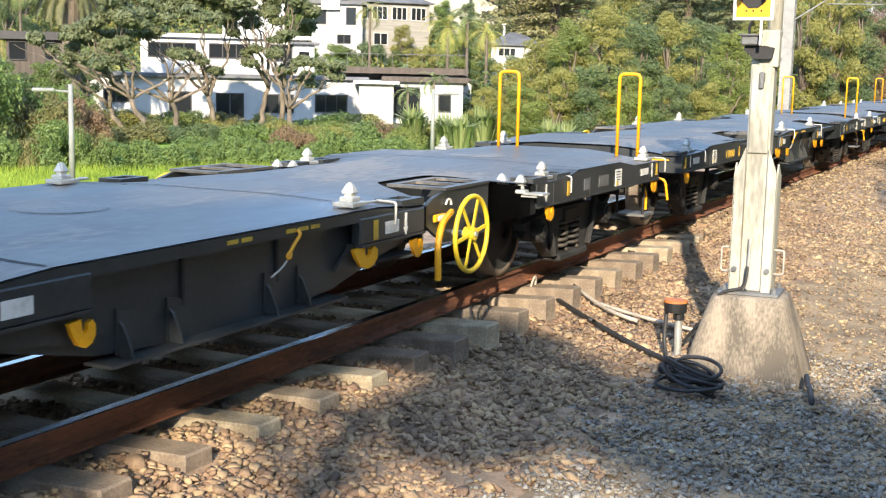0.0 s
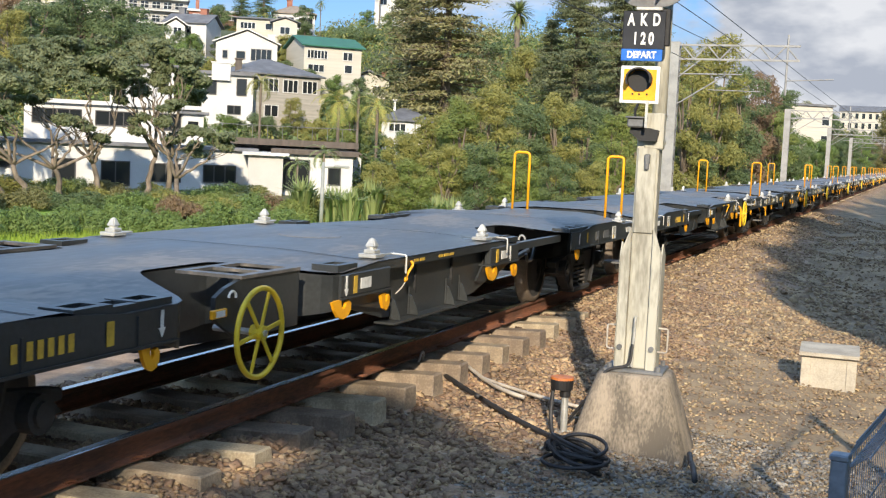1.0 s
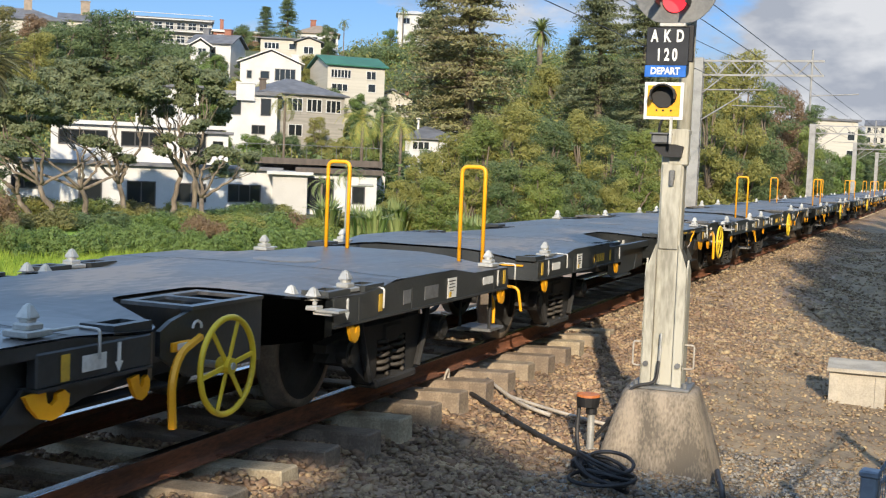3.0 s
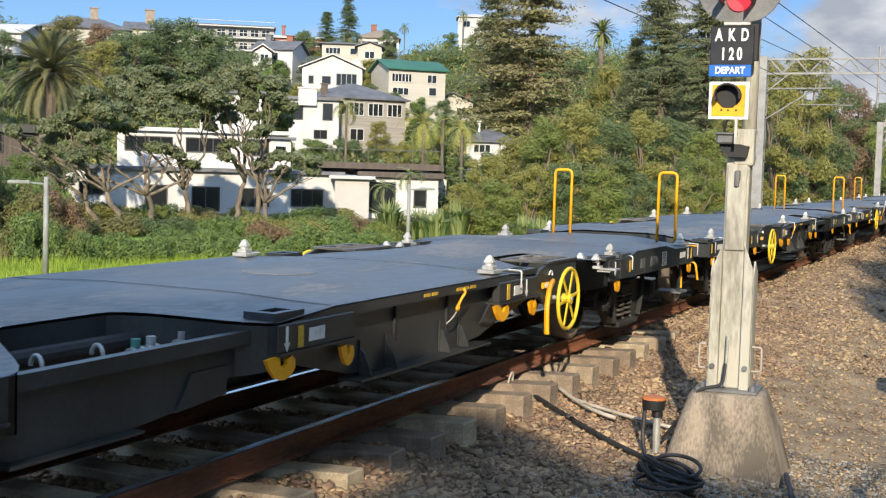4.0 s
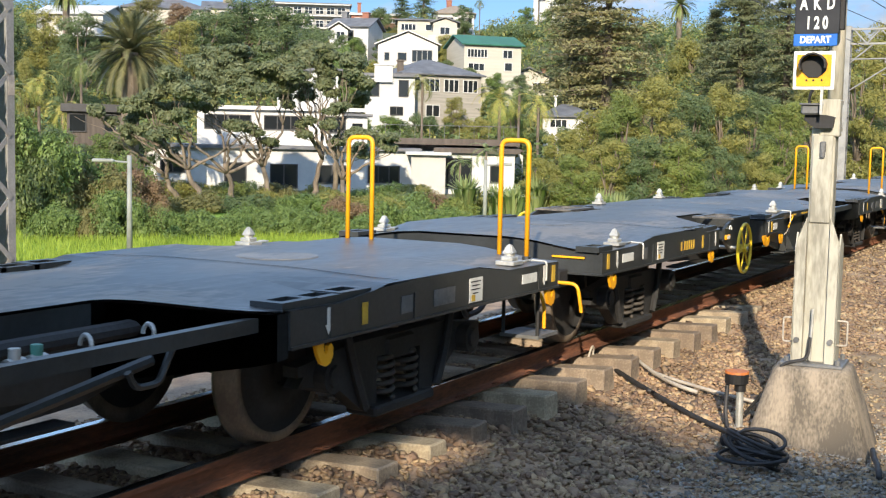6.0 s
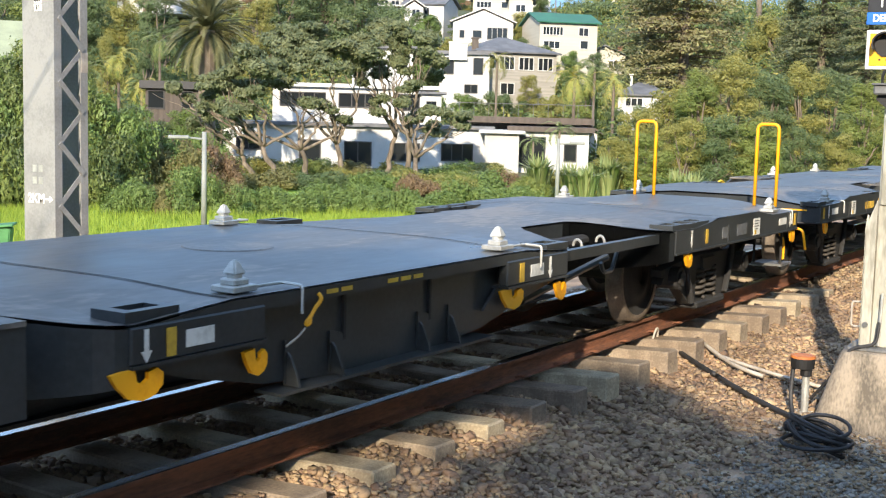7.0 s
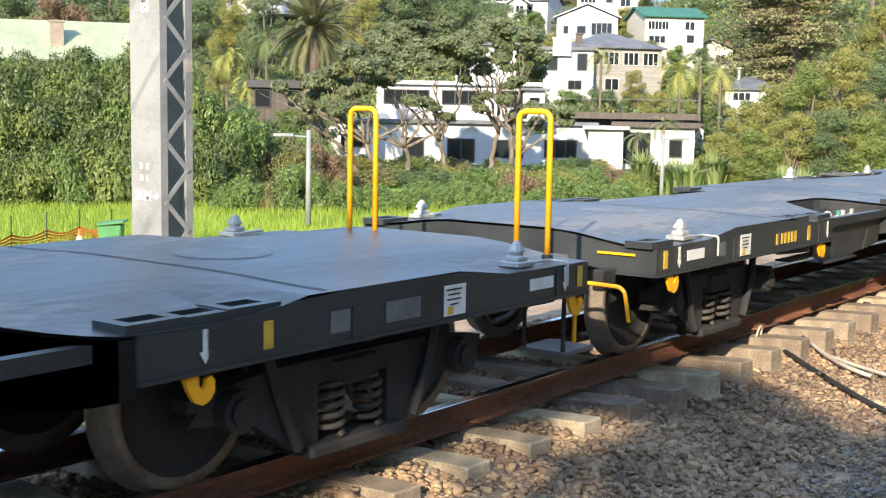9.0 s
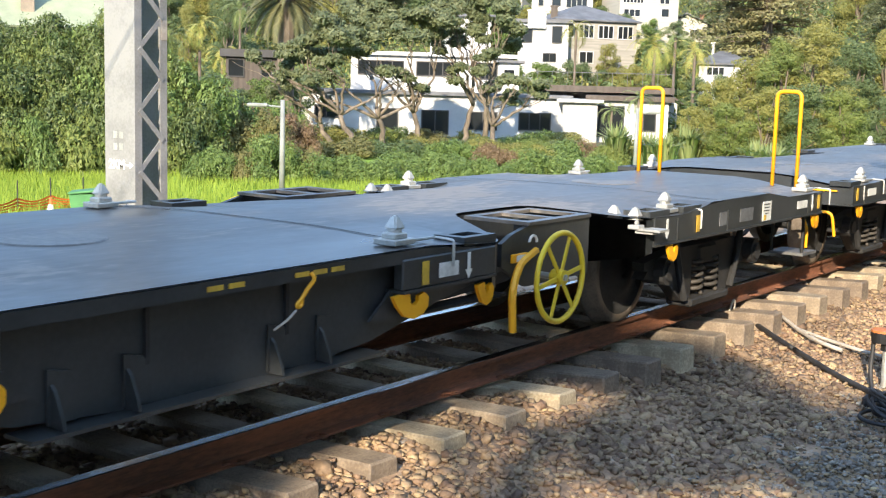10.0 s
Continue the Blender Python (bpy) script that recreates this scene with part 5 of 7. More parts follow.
def cone(az, dist):
    p = polar(az, dist)
    z = float(land(p.x, p.y))
    c = empty("traffic_cone", "orange traffic cone with a white band", "traffic cone", at=pose(p.x, p.y, z) @ Matrix.Scale(0.75, 4))
    part("base", box(bmesh.new(), -0.18, 0.18, -0.18, 0.18, 0, 0.04, 0.01), M["conefab"], c)
    part("body", rod(bmesh.new(), (0, 0, 0.04), (0, 0, 0.7), 0.14, 16, 0.025), M["conefab"], c, smooth=True)
    part("band", rod(bmesh.new(), (0, 0, 0.32), (0, 0, 0.48), 0.099, 16, 0.071), M["signwhite"], c)


M["conefab"] = mat("cone_orange", (0.75, 0.17, 0.03), (0.6, 0.13, 0.03), 0.55, scale=5, fine=30, bump=0.03)
cone(53.6, 29)


def barrier():
    b = empty("barrier_netting", "orange plastic barrier netting between thin stakes", "fence")
    pts = [polar(az, d) for az, d in ((60, 27), (58, 28), (56.5, 29.3), (55, 30.3), (53.6, 31), (52.2, 31.2))]
    for k, p in enumerate(pts):
        z = float(land(p.x, p.y))
        part("stake", rod(bmesh.new(), (p.x, p.y, z), (p.x, p.y, z + 0.8), 0.016, 6), M["dark"], b)
    for p, q in zip(pts, pts[1:]):
        bm = bmesh.new()
        n = 10
        for k in range(n + 1):
            t = k / n
            c = p.lerp(q, t)
            zb = float(land(c.x, c.y))
            top = zb + 0.42 - 0.12 * math.sin(math.pi * t)
            if k:
                for j in range(5):
                    a, e = j / 5, (j + 0.62) / 5
                    v = [bm.verts.new((o.x, o.y, zl + (tp - zl) * w)) for o, zl, tp, w in ((c0, z0, t0, a), (c, zb, top, a), (c, zb, top, e), (c0, z0, t0, e))]
                    bm.faces.new(v)
            c0, z0, t0 = c, zb, top
        bmesh.ops.solidify(bm, geom=bm.faces[:], thickness=0.01)
        part("netting", bm, M["conefab"], b)


barrier()


# ---- tunnel mouth at the line's end ----
def tunnel():
    t = empty("tunnel_portal", "grey concrete tunnel mouth at the end of the line", "tunnel", at=pose(0, 300, 0))
    bm = bmesh.new()
    arch = [(2.6 * math.cos(a), 2.4 + 2.6 * math.sin(a)) for a in np.linspace(0, math.pi, 15)]
    o = [(-6.5, -1), (-6.5, 6.2), (6.5, 6.2), (6.5, -1), (2.6, -1)] + arch + [(-2.6, -1)]
    plate(bm, o, "y", 0, 0.8)
    bmesh.ops.triangulate(bm, faces=bm.faces[:])
    part("portal_wall", bm, M["plinth"], t)
    bm = bmesh.new()
    ring = [(-2.6, -1)] + arch[::-1] + [(2.6, -1)]
    for (x0, z0), (x1, z1) in zip(ring, ring[1:]):
        bm.faces.new([bm.verts.new(v) for v in ((x0, 0.3, z0), (x1, 0.3, z1), (x1, 70, z1), (x0, 70, z0))])
    bm.faces.new([bm.verts.new((x, 70, z)) for x, z in ring])
    part("bore", bm, M["dark"], t)
    part("coping", box(bmesh.new(), -6.7, 6.7, -0.6, 0.5, 6.2, 6.5, 0.05), M["concrete"], t)


tunnel()


# ---- foliage ----
LEAF = {
    "pohutukawa": leaf_mat("grey_green_leaf", (0.198, 0.258, 0.102), (0.090, 0.144, 0.058), 0.5, 0.3),
    "dark": leaf_mat("dark_green_leaf", (0.162, 0.246, 0.082), (0.074, 0.138, 0.048), 0.5, 0.3),
    "olive": leaf_mat("olive_leaf", (0.315, 0.345, 0.08), (0.16, 0.215, 0.052), 0.55, 0.3),
    "bright": leaf_mat("bright_green_leaf", (0.235, 0.32, 0.07), (0.12, 0.2, 0.045), 0.5, 0.3),
    "hedge": leaf_mat("hedge_leaf", (0.176, 0.289, 0.062), (0.073, 0.143, 0.034), 0.5, 0.2),
    "ivy": leaf_mat("ivy_leaf", (0.140, 0.211, 0.050), (0.038, 0.074, 0.023), 0.45, 0.2),
    "autumn": leaf_mat("autumn_leaf", (0.25, 0.195, 0.08), (0.15, 0.14, 0.06), 0.6, 0.25),
    "brown": leaf_mat("russet_leaf", (0.266, 0.157, 0.102), (0.204, 0.114, 0.076), 0.65, 0.2),
    "conifer": leaf_mat("conifer_needles", (0.221, 0.274, 0.104), (0.080, 0.125, 0.052), 0.6, 0.2),
    "brownconifer": leaf_mat("brown_conifer_needles", (0.338, 0.282, 0.125), (0.174, 0.174, 0.076), 0.6, 0.2),
    "palm": leaf_mat("palm_frond", (0.234, 0.313, 0.086), (0.128, 0.204, 0.051), 0.45, 0.2),
    "palmdark": leaf_mat("dark_palm_frond", (0.20, 0.225, 0.085), (0.085, 0.115, 0.042), 0.45, 0.25),
    "palmyellow": leaf_mat("yellow_palm_frond", (0.470, 0.470, 0.094), (0.229, 0.357, 0.076), 0.45, 0.25),
    "flax": leaf_mat("flax_blade", (0.282, 0.376, 0.125), (0.153, 0.255, 0.076), 0.45, 0.2),
}
BARK = mat("bark", (0.22, 0.18, 0.14), (0.10, 0.08, 0.06), 0.9, scale=4, fine=30, bump=0.6, stretch=(1, 1, 0.3))
PALE_BARK = mat("pale_bark", (0.24, 0.195, 0.15), (0.11, 0.09, 0.07), 0.9, scale=4, fine=30, bump=0.5, stretch=(1, 1, 0.3))


def leaf_quads(r, centre, normal, size):
    """Small pointed leaves round given places, facing roughly given ways."""
    n = len(centre)
    nrm = normal + r.normal(0, 0.55, (n, 3))
    nrm /= np.linalg.norm(nrm, axis=1, keepdims=True) + 1e-9
    a = np.cross(nrm, r.normal(0, 1, (n, 3)))
    a /= np.linalg.norm(a, axis=1, keepdims=True) + 1e-9
    b = np.cross(nrm, a)
    s = (size * r.uniform(0.6, 1.35, n))[:, None]
    V = np.stack([centre - a * s + b * s * 0.42, centre - a * s - b * s * 0.42, centre + a * s * 1.15 + nrm * s * 0.15], 1)
    return V.reshape(-1, 3), np.arange(3 * n).reshape(n, 3)


def crown_mesh(name, seed, blobs, count, size, material):
    """A crown of leafy clumps: blobs are (x, y, z, rx, ry, rz)."""
    r = np.random.RandomState(seed)
    B = np.array(blobs, float)
    weight = (B[:, 3] * B[:, 4] + B[:, 3] * B[:, 5]) ** 0.9
    pick = r.choice(len(B), count, p=weight / weight.sum())
    d = r.normal(0, 1, (count, 3))
    d /= np.linalg.norm(d, axis=1, keepdims=True)
    rad = r.uniform(0.35, 1.0, count) ** 0.4
    lump = 1 + 0.22 * np.sin(d[:, 0] * 5 + pick * 1.7) * np.sin(d[:, 1] * 6 + pick) + 0.16 * np.sin(d[:, 2] * 9 + pick * 2.1 + d[:, 0] * 7)
    keepit = np.sin(d[:, 0] * 8.3 + pick * 3.1) + np.sin(d[:, 1] * 7.7 + pick) + np.sin(d[:, 2] * 8.9) > -1.5
    c = B[pick, :3] + d * B[pick, 3:] * (rad * lump)[:, None]
    V, F = leaf_quads(r, c[keepit], (d + np.array([0, 0, 0.35]))[keepit], size)
    return mesh_np(name, V, F, material)


def clumps(r, n, rx, rz, low=0.0, flat=0.6):
    """Clump places filling an uneven dome."""
    out = []
    for k in range(n):
        a, q = r.uniform(0, 6.283), math.sqrt(r.uniform(0, 1))
        x, y = rx * q * math.cos(a) * 0.8, rx * q * math.sin(a) * 0.8
        z = low + rz * (1 - 0.75 * q * q) * r.uniform(0.45, 1.0)
        s = rx * r.uniform(0.22, 0.4)
        out.append((x, y, z, s, s, s * flat * r.uniform(0.8, 1.3)))
    return out


def limb_bm(bm, r, a, b, r0, r1, wob):
    a, b = Vector(a), Vector(b)
    n = 6
    pts, rr = [], []
    for k in range(n + 1):
        t = k / n
        p = a.lerp(b, t)
        if 0 < k < n:
            p += Vector((r.uniform(-wob, wob), r.uniform(-wob, wob), r.uniform(-wob, wob) * 0.4))
        pts.append(p)
        rr.append(r0 + (r1 - r0) * t)
    tube(bm, pts, rr, 7)
    return pts


TREE_DATA = {}
HEIGHTS = {"low": 1.0, "broad": 1.6, "tall": 2.7, "taller": 4.0}


def tree_template(kind):
    """Meshes of a tree one unit in crown radius, standing on z = 0: trunk and crown."""
    if kind in TREE_DATA:
        return TREE_DATA[kind]
    leaf, style, seed = kind
    r = random.Random(seed)
    bm = bmesh.new()
    if style in HEIGHTS:
        hgt = HEIGHTS[style]
        low = 0.03 * hgt
        nb = {"low": 14, "broad": 18, "tall": 26, "taller": 34}[style]
        blobs = []
        for k in range(nb):
            t = (k + 0.5) / nb
            wide = math.sin(math.pi * (0.18 + 0.74 * t)) ** 0.7
            a, q = r.uniform(0, 6.283), math.sqrt(r.uniform(0.02, 1))
            sz = r.uniform(0.24, 0.4)
            blobs.append((q * wide * 0.78 * math.cos(a), q * wide * 0.78 * math.sin(a), low + (hgt - low - 0.3) * t + 0.1, sz, sz, sz * r.uniform(0.5, 0.8)))
        tops = [(b[0] * 0.7, b[1] * 0.7, b[2]) for b in blobs[::2]]
        fork = (0, 0, 0.25 * hgt)
        limb_bm(bm, r, (0, 0, -0.3), fork, 0.085, 0.065, 0.01)
        for t in tops:
            limb_bm(bm, r, fork, t, 0.045, 0.012, 0.05)
        crown = crown_mesh("crown", seed, blobs, {"low": 12000, "broad": 16000, "tall": 21000, "taller": 26000}[style], 0.032, LEAF[leaf])
        data = (finish(bm, "trunk", BARK, True), crown)
    elif style == "bush":
        blobs = clumps(r, 15, 1.0, 0.75, 0.05, 0.8)
        for b in blobs[:6]:
            limb_bm(bm, r, (b[0] * 0.2, b[1] * 0.2, -0.2), b[:3], 0.03, 0.008, 0.04)
        data = (finish(bm, "trunk", BARK, True), crown_mesh("crown", seed, blobs, 12500, 0.034, LEAF[leaf]))
    elif style == "conifer":
        rod(bm, (0, 0, -0.3), (0, 0, 3.6), 0.09, 9, 0.015)
        rr = np.random.RandomState(seed)
        cs, ns = [], []
        for k in range(210):
            t = rr.uniform(0.04, 1.0) ** 0.85
            z = 0.35 + 3.35 * t
            reach = (1.05 - t) ** 0.62 * rr.uniform(0.55, 1.05)
            a = rr.uniform(0, 6.283)
            dz = -0.2 * reach + 0.08
            if k % 3 == 0:
                rod(bm, (0, 0, z), (reach * math.cos(a) * 0.9, reach * math.sin(a) * 0.9, z + dz * 0.9), 0.018, 4, 0.005)
            m = 150
            q = rr.uniform(0.15, 1, m)
            w = 0.1 * (1 - 0.4 * q)
            cs.append(np.stack([reach * q * math.cos(a) + rr.normal(0, 1, m) * w, reach * q * math.sin(a) + rr.normal(0, 1, m) * w, z + dz * q ** 1.5 - np.abs(rr.normal(0, 0.06, m)) * q + 0.02], -1))
            ns.append(np.tile([math.cos(a) * 0.4, math.sin(a) * 0.4, 0.8], (m, 1)))
        V, F = leaf_quads(rr, np.concatenate(cs), np.concatenate(ns), 0.026)
        data = (finish(bm, "trunk", BARK), mesh_np("crown", V, F, LEAF[leaf]))
    elif style in ("phoenix", "queen"):
        h, nf, ln = (1.0, 96, 0.95) if style == "phoenix" else (2.2, 16, 1.0)
        rod(bm, (0, 0, -4.0), (0, 0, h), 0.12 if style == "phoenix" else 0.055, 10, 0.15 if style == "phoenix" else 0.045)
        rr = np.random.RandomState(seed)
        V, F = [], []
        for k in range(nf):
            a = rr.uniform(0, 6.283)
            up = rr.uniform(-0.75, 1.45) if style == "phoenix" else rr.uniform(-0.55, 1.25)
            pts = []
            p, dirz = np.array([0, 0, h]), up
            for j in range(13):
                pts.append(p.copy())
                step = ln / 12
                hor = math.cos(dirz)
                p = p + step * np.array([math.cos(a) * hor, math.sin(a) * hor, math.sin(dirz)])
                dirz -= 0.085 if style == "phoenix" else 0.19
            pts = np.array(pts)
            for j in range(1, 13):
                t = (pts[j] - pts[j - 1]) / np.linalg.norm(pts[j] - pts[j - 1])
                sd = np.cross(t, [0, 0, 1.0])
                sd /= np.linalg.norm(sd) + 1e-9
                L = (0.115 if style == "phoenix" else 0.2) * rr.uniform(0.75, 1.2) * math.sin(math.pi * min(1, (j + 1) / 13.5)) ** 0.6
                for q in (-1, 1):
                    for e in (0.0, 0.5):
                        o = pts[j - 1] + (pts[j] - pts[j - 1]) * e
                        tip = o + q * sd * L * 0.85 + t * L * (1.1 if style == "phoenix" else 0.55) + np.array([0, 0, (0.25 if style == "phoenix" else -0.3) * L])
                        i0 = len(V)
                        wd = 0.022 if style == "phoenix" else 0.013
                        V += [o - t * wd, o + t * wd, tip]
                        F.append((i0, i0 + 1, i0 + 2))
        data = (finish(bm, "trunk", BARK), mesh_np("crown", np.array(V), np.array(F), LEAF[leaf]))
    elif style == "flax":
        rr = np.random.RandomState(seed)
        V, F = [], []
        for k in range(90):
            a, lean = rr.uniform(0, 6.283), rr.uniform(0.1, 0.9)
            base = np.array([rr.normal(0, 0.06), rr.normal(0, 0.06), 0])
            w = np.array([-math.sin(a), math.cos(a), 0]) * 0.03
            mid = base + np.array([math.cos(a) * lean * 0.35, math.sin(a) * lean * 0.35, 0.75])
            tip = base + np.array([math.cos(a) * lean * 1.0, math.sin(a) * lean * 1.0, 1.15 - 0.5 * lean])
            i0 = len(V)
            V += [base - w, base + w, mid + w, mid - w, tip]
            F += [(i0, i0 + 1, i0 + 2), (i0, i0 + 2, i0 + 3), (i0 + 3, i0 + 2, i0 + 4)]
        rod(bm, (0, 0, -0.1), (0, 0, 0.1), 0.08, 8)
        data = (finish(bm, "trunk", BARK), mesh_np("crown", np.array(V), np.array(F), LEAF[leaf]))
    TREE_DATA[kind] = data
    return data


def plant(name, label, category, leaf, style, az, dist, z, radius, height=1.0, seed=1, turn=0.0, group=""):
    p = polar(az, dist)
    if style == "broad":
        want = 1.6 * height
        style = min(HEIGHTS, key=lambda k: abs(math.log(HEIGHTS[k] / want)))
        height = want / HEIGHTS[style]
    t = empty(name, label, category, group)
    t.matrix_basis = Matrix.LocRotScale((p.x, p.y, z), Euler((0, 0, turn)), (radius, radius, radius * height))
    for nm, me in zip(("trunk", "crown"), tree_template((leaf, style, seed))):
        ob = new(nm, me)
        ob.parent = t
    return t


def ground_at(az, dist):
    p = polar(az, dist)
    return float(land(p.x, p.y))


# grey-green trees with bare, leaning stems before the white house
def spreading_tree(name, az, dist, seed, clump_list, stems, leafcount):
    """Multi-stemmed tree; clumps as (bearing, elevation, size across, size up) in degrees."""
    t = empty(name, "spreading grey-green tree with bare pale leaning stems", "tree", "spreading trees")
    r = random.Random(seed)
    blobs, tops = [], []
    for a, e, wa, we in clump_list:
        d = dist + r.uniform(-2.0, 2.0)
        c = polar(a, d, rise(e, d))
        s = dist * radians(wa)
        for q in range(4):
            cc = c + Vector((r.uniform(-1, 1) * s * 0.8, r.uniform(-1, 1) * s * 0.8, r.uniform(-1, 1) * dist * radians(we) * 0.8))
            blobs.append((*cc, s * r.uniform(0.38, 0.68), s * r.uniform(0.38, 0.68), dist * radians(we) * r.uniform(0.36, 0.6)))
        tops.append(c)
    bm = bmesh.new()
    for a0, d0 in stems:
        base = polar(a0, dist + d0)
        base.z = float(land(base.x, base.y)) - 0.2
        own = sorted(tops, key=lambda c: (c - base).length + r.uniform(0, 2.5))[:6]
        mid = sum(own, Vector()) / len(own)
        fork = base.lerp(mid, 0.42) + Vector((r.uniform(-.8, .8), r.uniform(-.5, .5), 0))
        limb_bm(bm, r, base, fork, 0.17, 0.11, 0.12)
        for c in own:
            el = fork.lerp(c, 0.5) + Vector((r.uniform(-.5, .5), r.uniform(-.5, .5), r.uniform(-.2, .4)))
            limb_bm(bm, r, fork, el, 0.085, 0.055, 0.1)
            limb_bm(bm, r, el, c, 0.05, 0.018, 0.12)
            for q in range(3):
                limb_bm(bm, r, el, c + Vector((r.uniform(-1, 1), r.uniform(-1, 1), r.uniform(-.3, .5))), 0.026, 0.009, 0.1)
    part("trunk", bm, PALE_BARK, t, "", True)
    crown = new("crown", crown_mesh("crown", seed, blobs, int(leafcount * 1.7), 0.1, LEAF["pohutukawa"]))
    crown.parent = t


spreading_tree("spreading_tree", 39.5, 61, 21, [
    (42.6, 1.7, 0.9, 0.5), (41.6, 2.4, 1.0, 0.55), (40.4, 3.0, 1.1, 0.6), (39.2, 3.4, 1.1, 0.55), (38.2, 3.5, 1.0, 0.55), (37.2, 3.1, 1.0, 0.55), (41.9, 1.0, 0.9, 0.5), (40.8, 1.8, 1.0, 0.5), (39.8, 2.0, 0.9, 0.5), (38.6, 2.5, 1.0, 0.5), (37.6, 2.1, 0.9, 0.5), (42.8, 0.6, 0.6, 0.4), (36.5, 2.5, 0.8, 0.5), (42.9, 1.2, 0.8, 0.5), (42.2, 0.2, 0.8, 0.4), (41.4, 0.6, 0.8, 0.45), (43.2, 0.0, 0.6, 0.4), (40.0, 1.2, 0.8, 0.4), (39.2, 2.9, 1.0, 0.5), (38.2, 2.9, 1.0, 0.5), (37.7, 0.2, 0.8, 0.35), (38.6, 0.7, 0.7, 0.4), (36.9, -0.2, 0.6, 0.25)],
    [(38.6, 0), (36.9, 1), (39.8, -1)], 36000)
spreading_tree("spreading_tree", 34.6, 63, 22, [
    (36.2, 3.6, 0.9, 0.5), (35.2, 3.8, 1.0, 0.5), (34.2, 3.6, 1.0, 0.5), (33.3, 3.2, 0.9, 0.5), (32.6, 2.6, 0.8, 0.45), (35.6, 2.9, 0.8, 0.4), (34.0, 2.8, 0.8, 0.4), (33.0, 2.0, 0.7, 0.4), (35.8, 2.2, 0.7, 0.35), (33.8, 1.4, 0.6, 0.35), (34.6, 3.2, 0.9, 0.4), (36.6, 2.9, 1.0, 0.45), (35.3, 0.4, 0.6, 0.4), (35.1, 2.0, 0.7, 0.4), (34.3, 2.2, 0.6, 0.4), (36.2, 1.6, 0.6, 0.35)],
    [(33.9, 0), (35.0, 1)], 23000)
spreading_tree("spreading_tree", 32.4, 60, 23, [
    (33.4, -0.2, 0.7, 0.4), (32.5, 0.1, 0.7, 0.4), (31.7, -0.3, 0.6, 0.4), (32.8, -0.8, 0.5, 0.25), (34.2, 0.5, 0.5, 0.35)],
    [(33.6, 0)], 6500)
spreading_tree("spreading_tree", 45.2, 62, 24, [(44.6, 0.7, 0.6, 0.4), (43.6, -0.6, 0.5, 0.35), (42.0, -0.4, 0.5, 0.3), (41.2, -1.1, 0.4, 0.3)], [(41.0, 0)], 4000)

# hedges and bushes along the field
rb = random.Random(31)
for k in range(15):
    az = 46.5 - k * 1.28
    leaf = "hedge" if az < 42.5 else ("autumn" if k % 2 else "hedge")
    d = 41 + rb.uniform(-1.2, 1.2)
    plant("hedge_bush", "dense green hedge bush along the field's edge", "bush", leaf, "bush", az, d, -1.75, rb.uniform(0.95, 1.25), rb.uniform(1.0, 1.35) * (1.3 if az > 42 else 1.0), 1 + k % 3, rb.uniform(0, 6), "hedge bushes")
for k in range(9):
    az = 47.5 - k * 0.55
    plant("hillside_bush", "russet and green bush on the bank", "bush", ("autumn", "hedge", "brown")[k % 3], "bush", az, 47 + rb.uniform(-1, 2), -1.2 + rb.uniform(0, 0.6), rb.uniform(1.2, 1.6), rb.uniform(1.2, 1.6), 1 + k % 3, rb.uniform(0, 6), "bank bushes")
for k in range(8):
    az = 33.5 - k * 1.05
    plant("garden_shrub", "light green and rusty garden shrub below the white house", "bush", ("brown", "bright", "olive", "hedge")[k % 4], "bush", az, 50 + rb.uniform(-2, 3), -1.8, rb.uniform(1.1, 1.5), rb.uniform(0.9, 1.3), 1 + k % 3, rb.uniform(0, 6), "garden shrubs")
for k in range(26):
    az = 46.5 - k * 0.72
    plant("garden_shrub", "low green shrub on the slope below the house", "bush", ("hedge", "bright", "dark", "olive", "autumn")[k % 5], "bush", az + rb.uniform(-.3, .3), 54 + (k % 3) * 5 + rb.uniform(-2, 2), -1.85, rb.uniform(1.3, 1.9), rb.uniform(0.6, 0.85), 1 + k % 3, rb.uniform(0, 6), "garden shrubs")
for az, d in ((27.8, 49), (26.3, 50), (25.6, 47), (21.4, 46), (20.7, 45), (24.6, 51)):
    plant("flax_plant", "clump of long pale flax blades", "plant", "flax", "flax", az, d, -1.7, rb.uniform(1.5, 2.0), 1.0, 4, rb.uniform(0, 6), "flax plants")
for az, d, h in ((26.9, 52, 2.9), (28.1, 57, 2.3)):
    plant("cabbage_tree", "cabbage tree with a tuft of spiky leaves", "tree", "flax", "queen", az, d, -1.6 + h - 2.2, 1.0, 1.0, 6, 1.0, "cabbage trees")
# ivy-clad wall of trees beside the mast
for k in range(13):
    az = 59.5 - k * 0.98
    for j, (dz, dd) in enumerate(((-1.8, 0), (0.0, 1.5), (1.3, 3.0))):
        if az < 50 and j == 2:
            continue
        plant("screen_tree", "leafy green tree screening the field", "tree", ("ivy", "hedge", "ivy", "bright")[(k + j) % 4], "bush", az + rb.uniform(-.3, .3), 43 + dd + rb.uniform(-.6, .6), dz, rb.uniform(1.35, 1.8), rb.uniform(1.5, 1.95), 1 + (k + j) % 3, rb.uniform(0, 6), "screen trees")

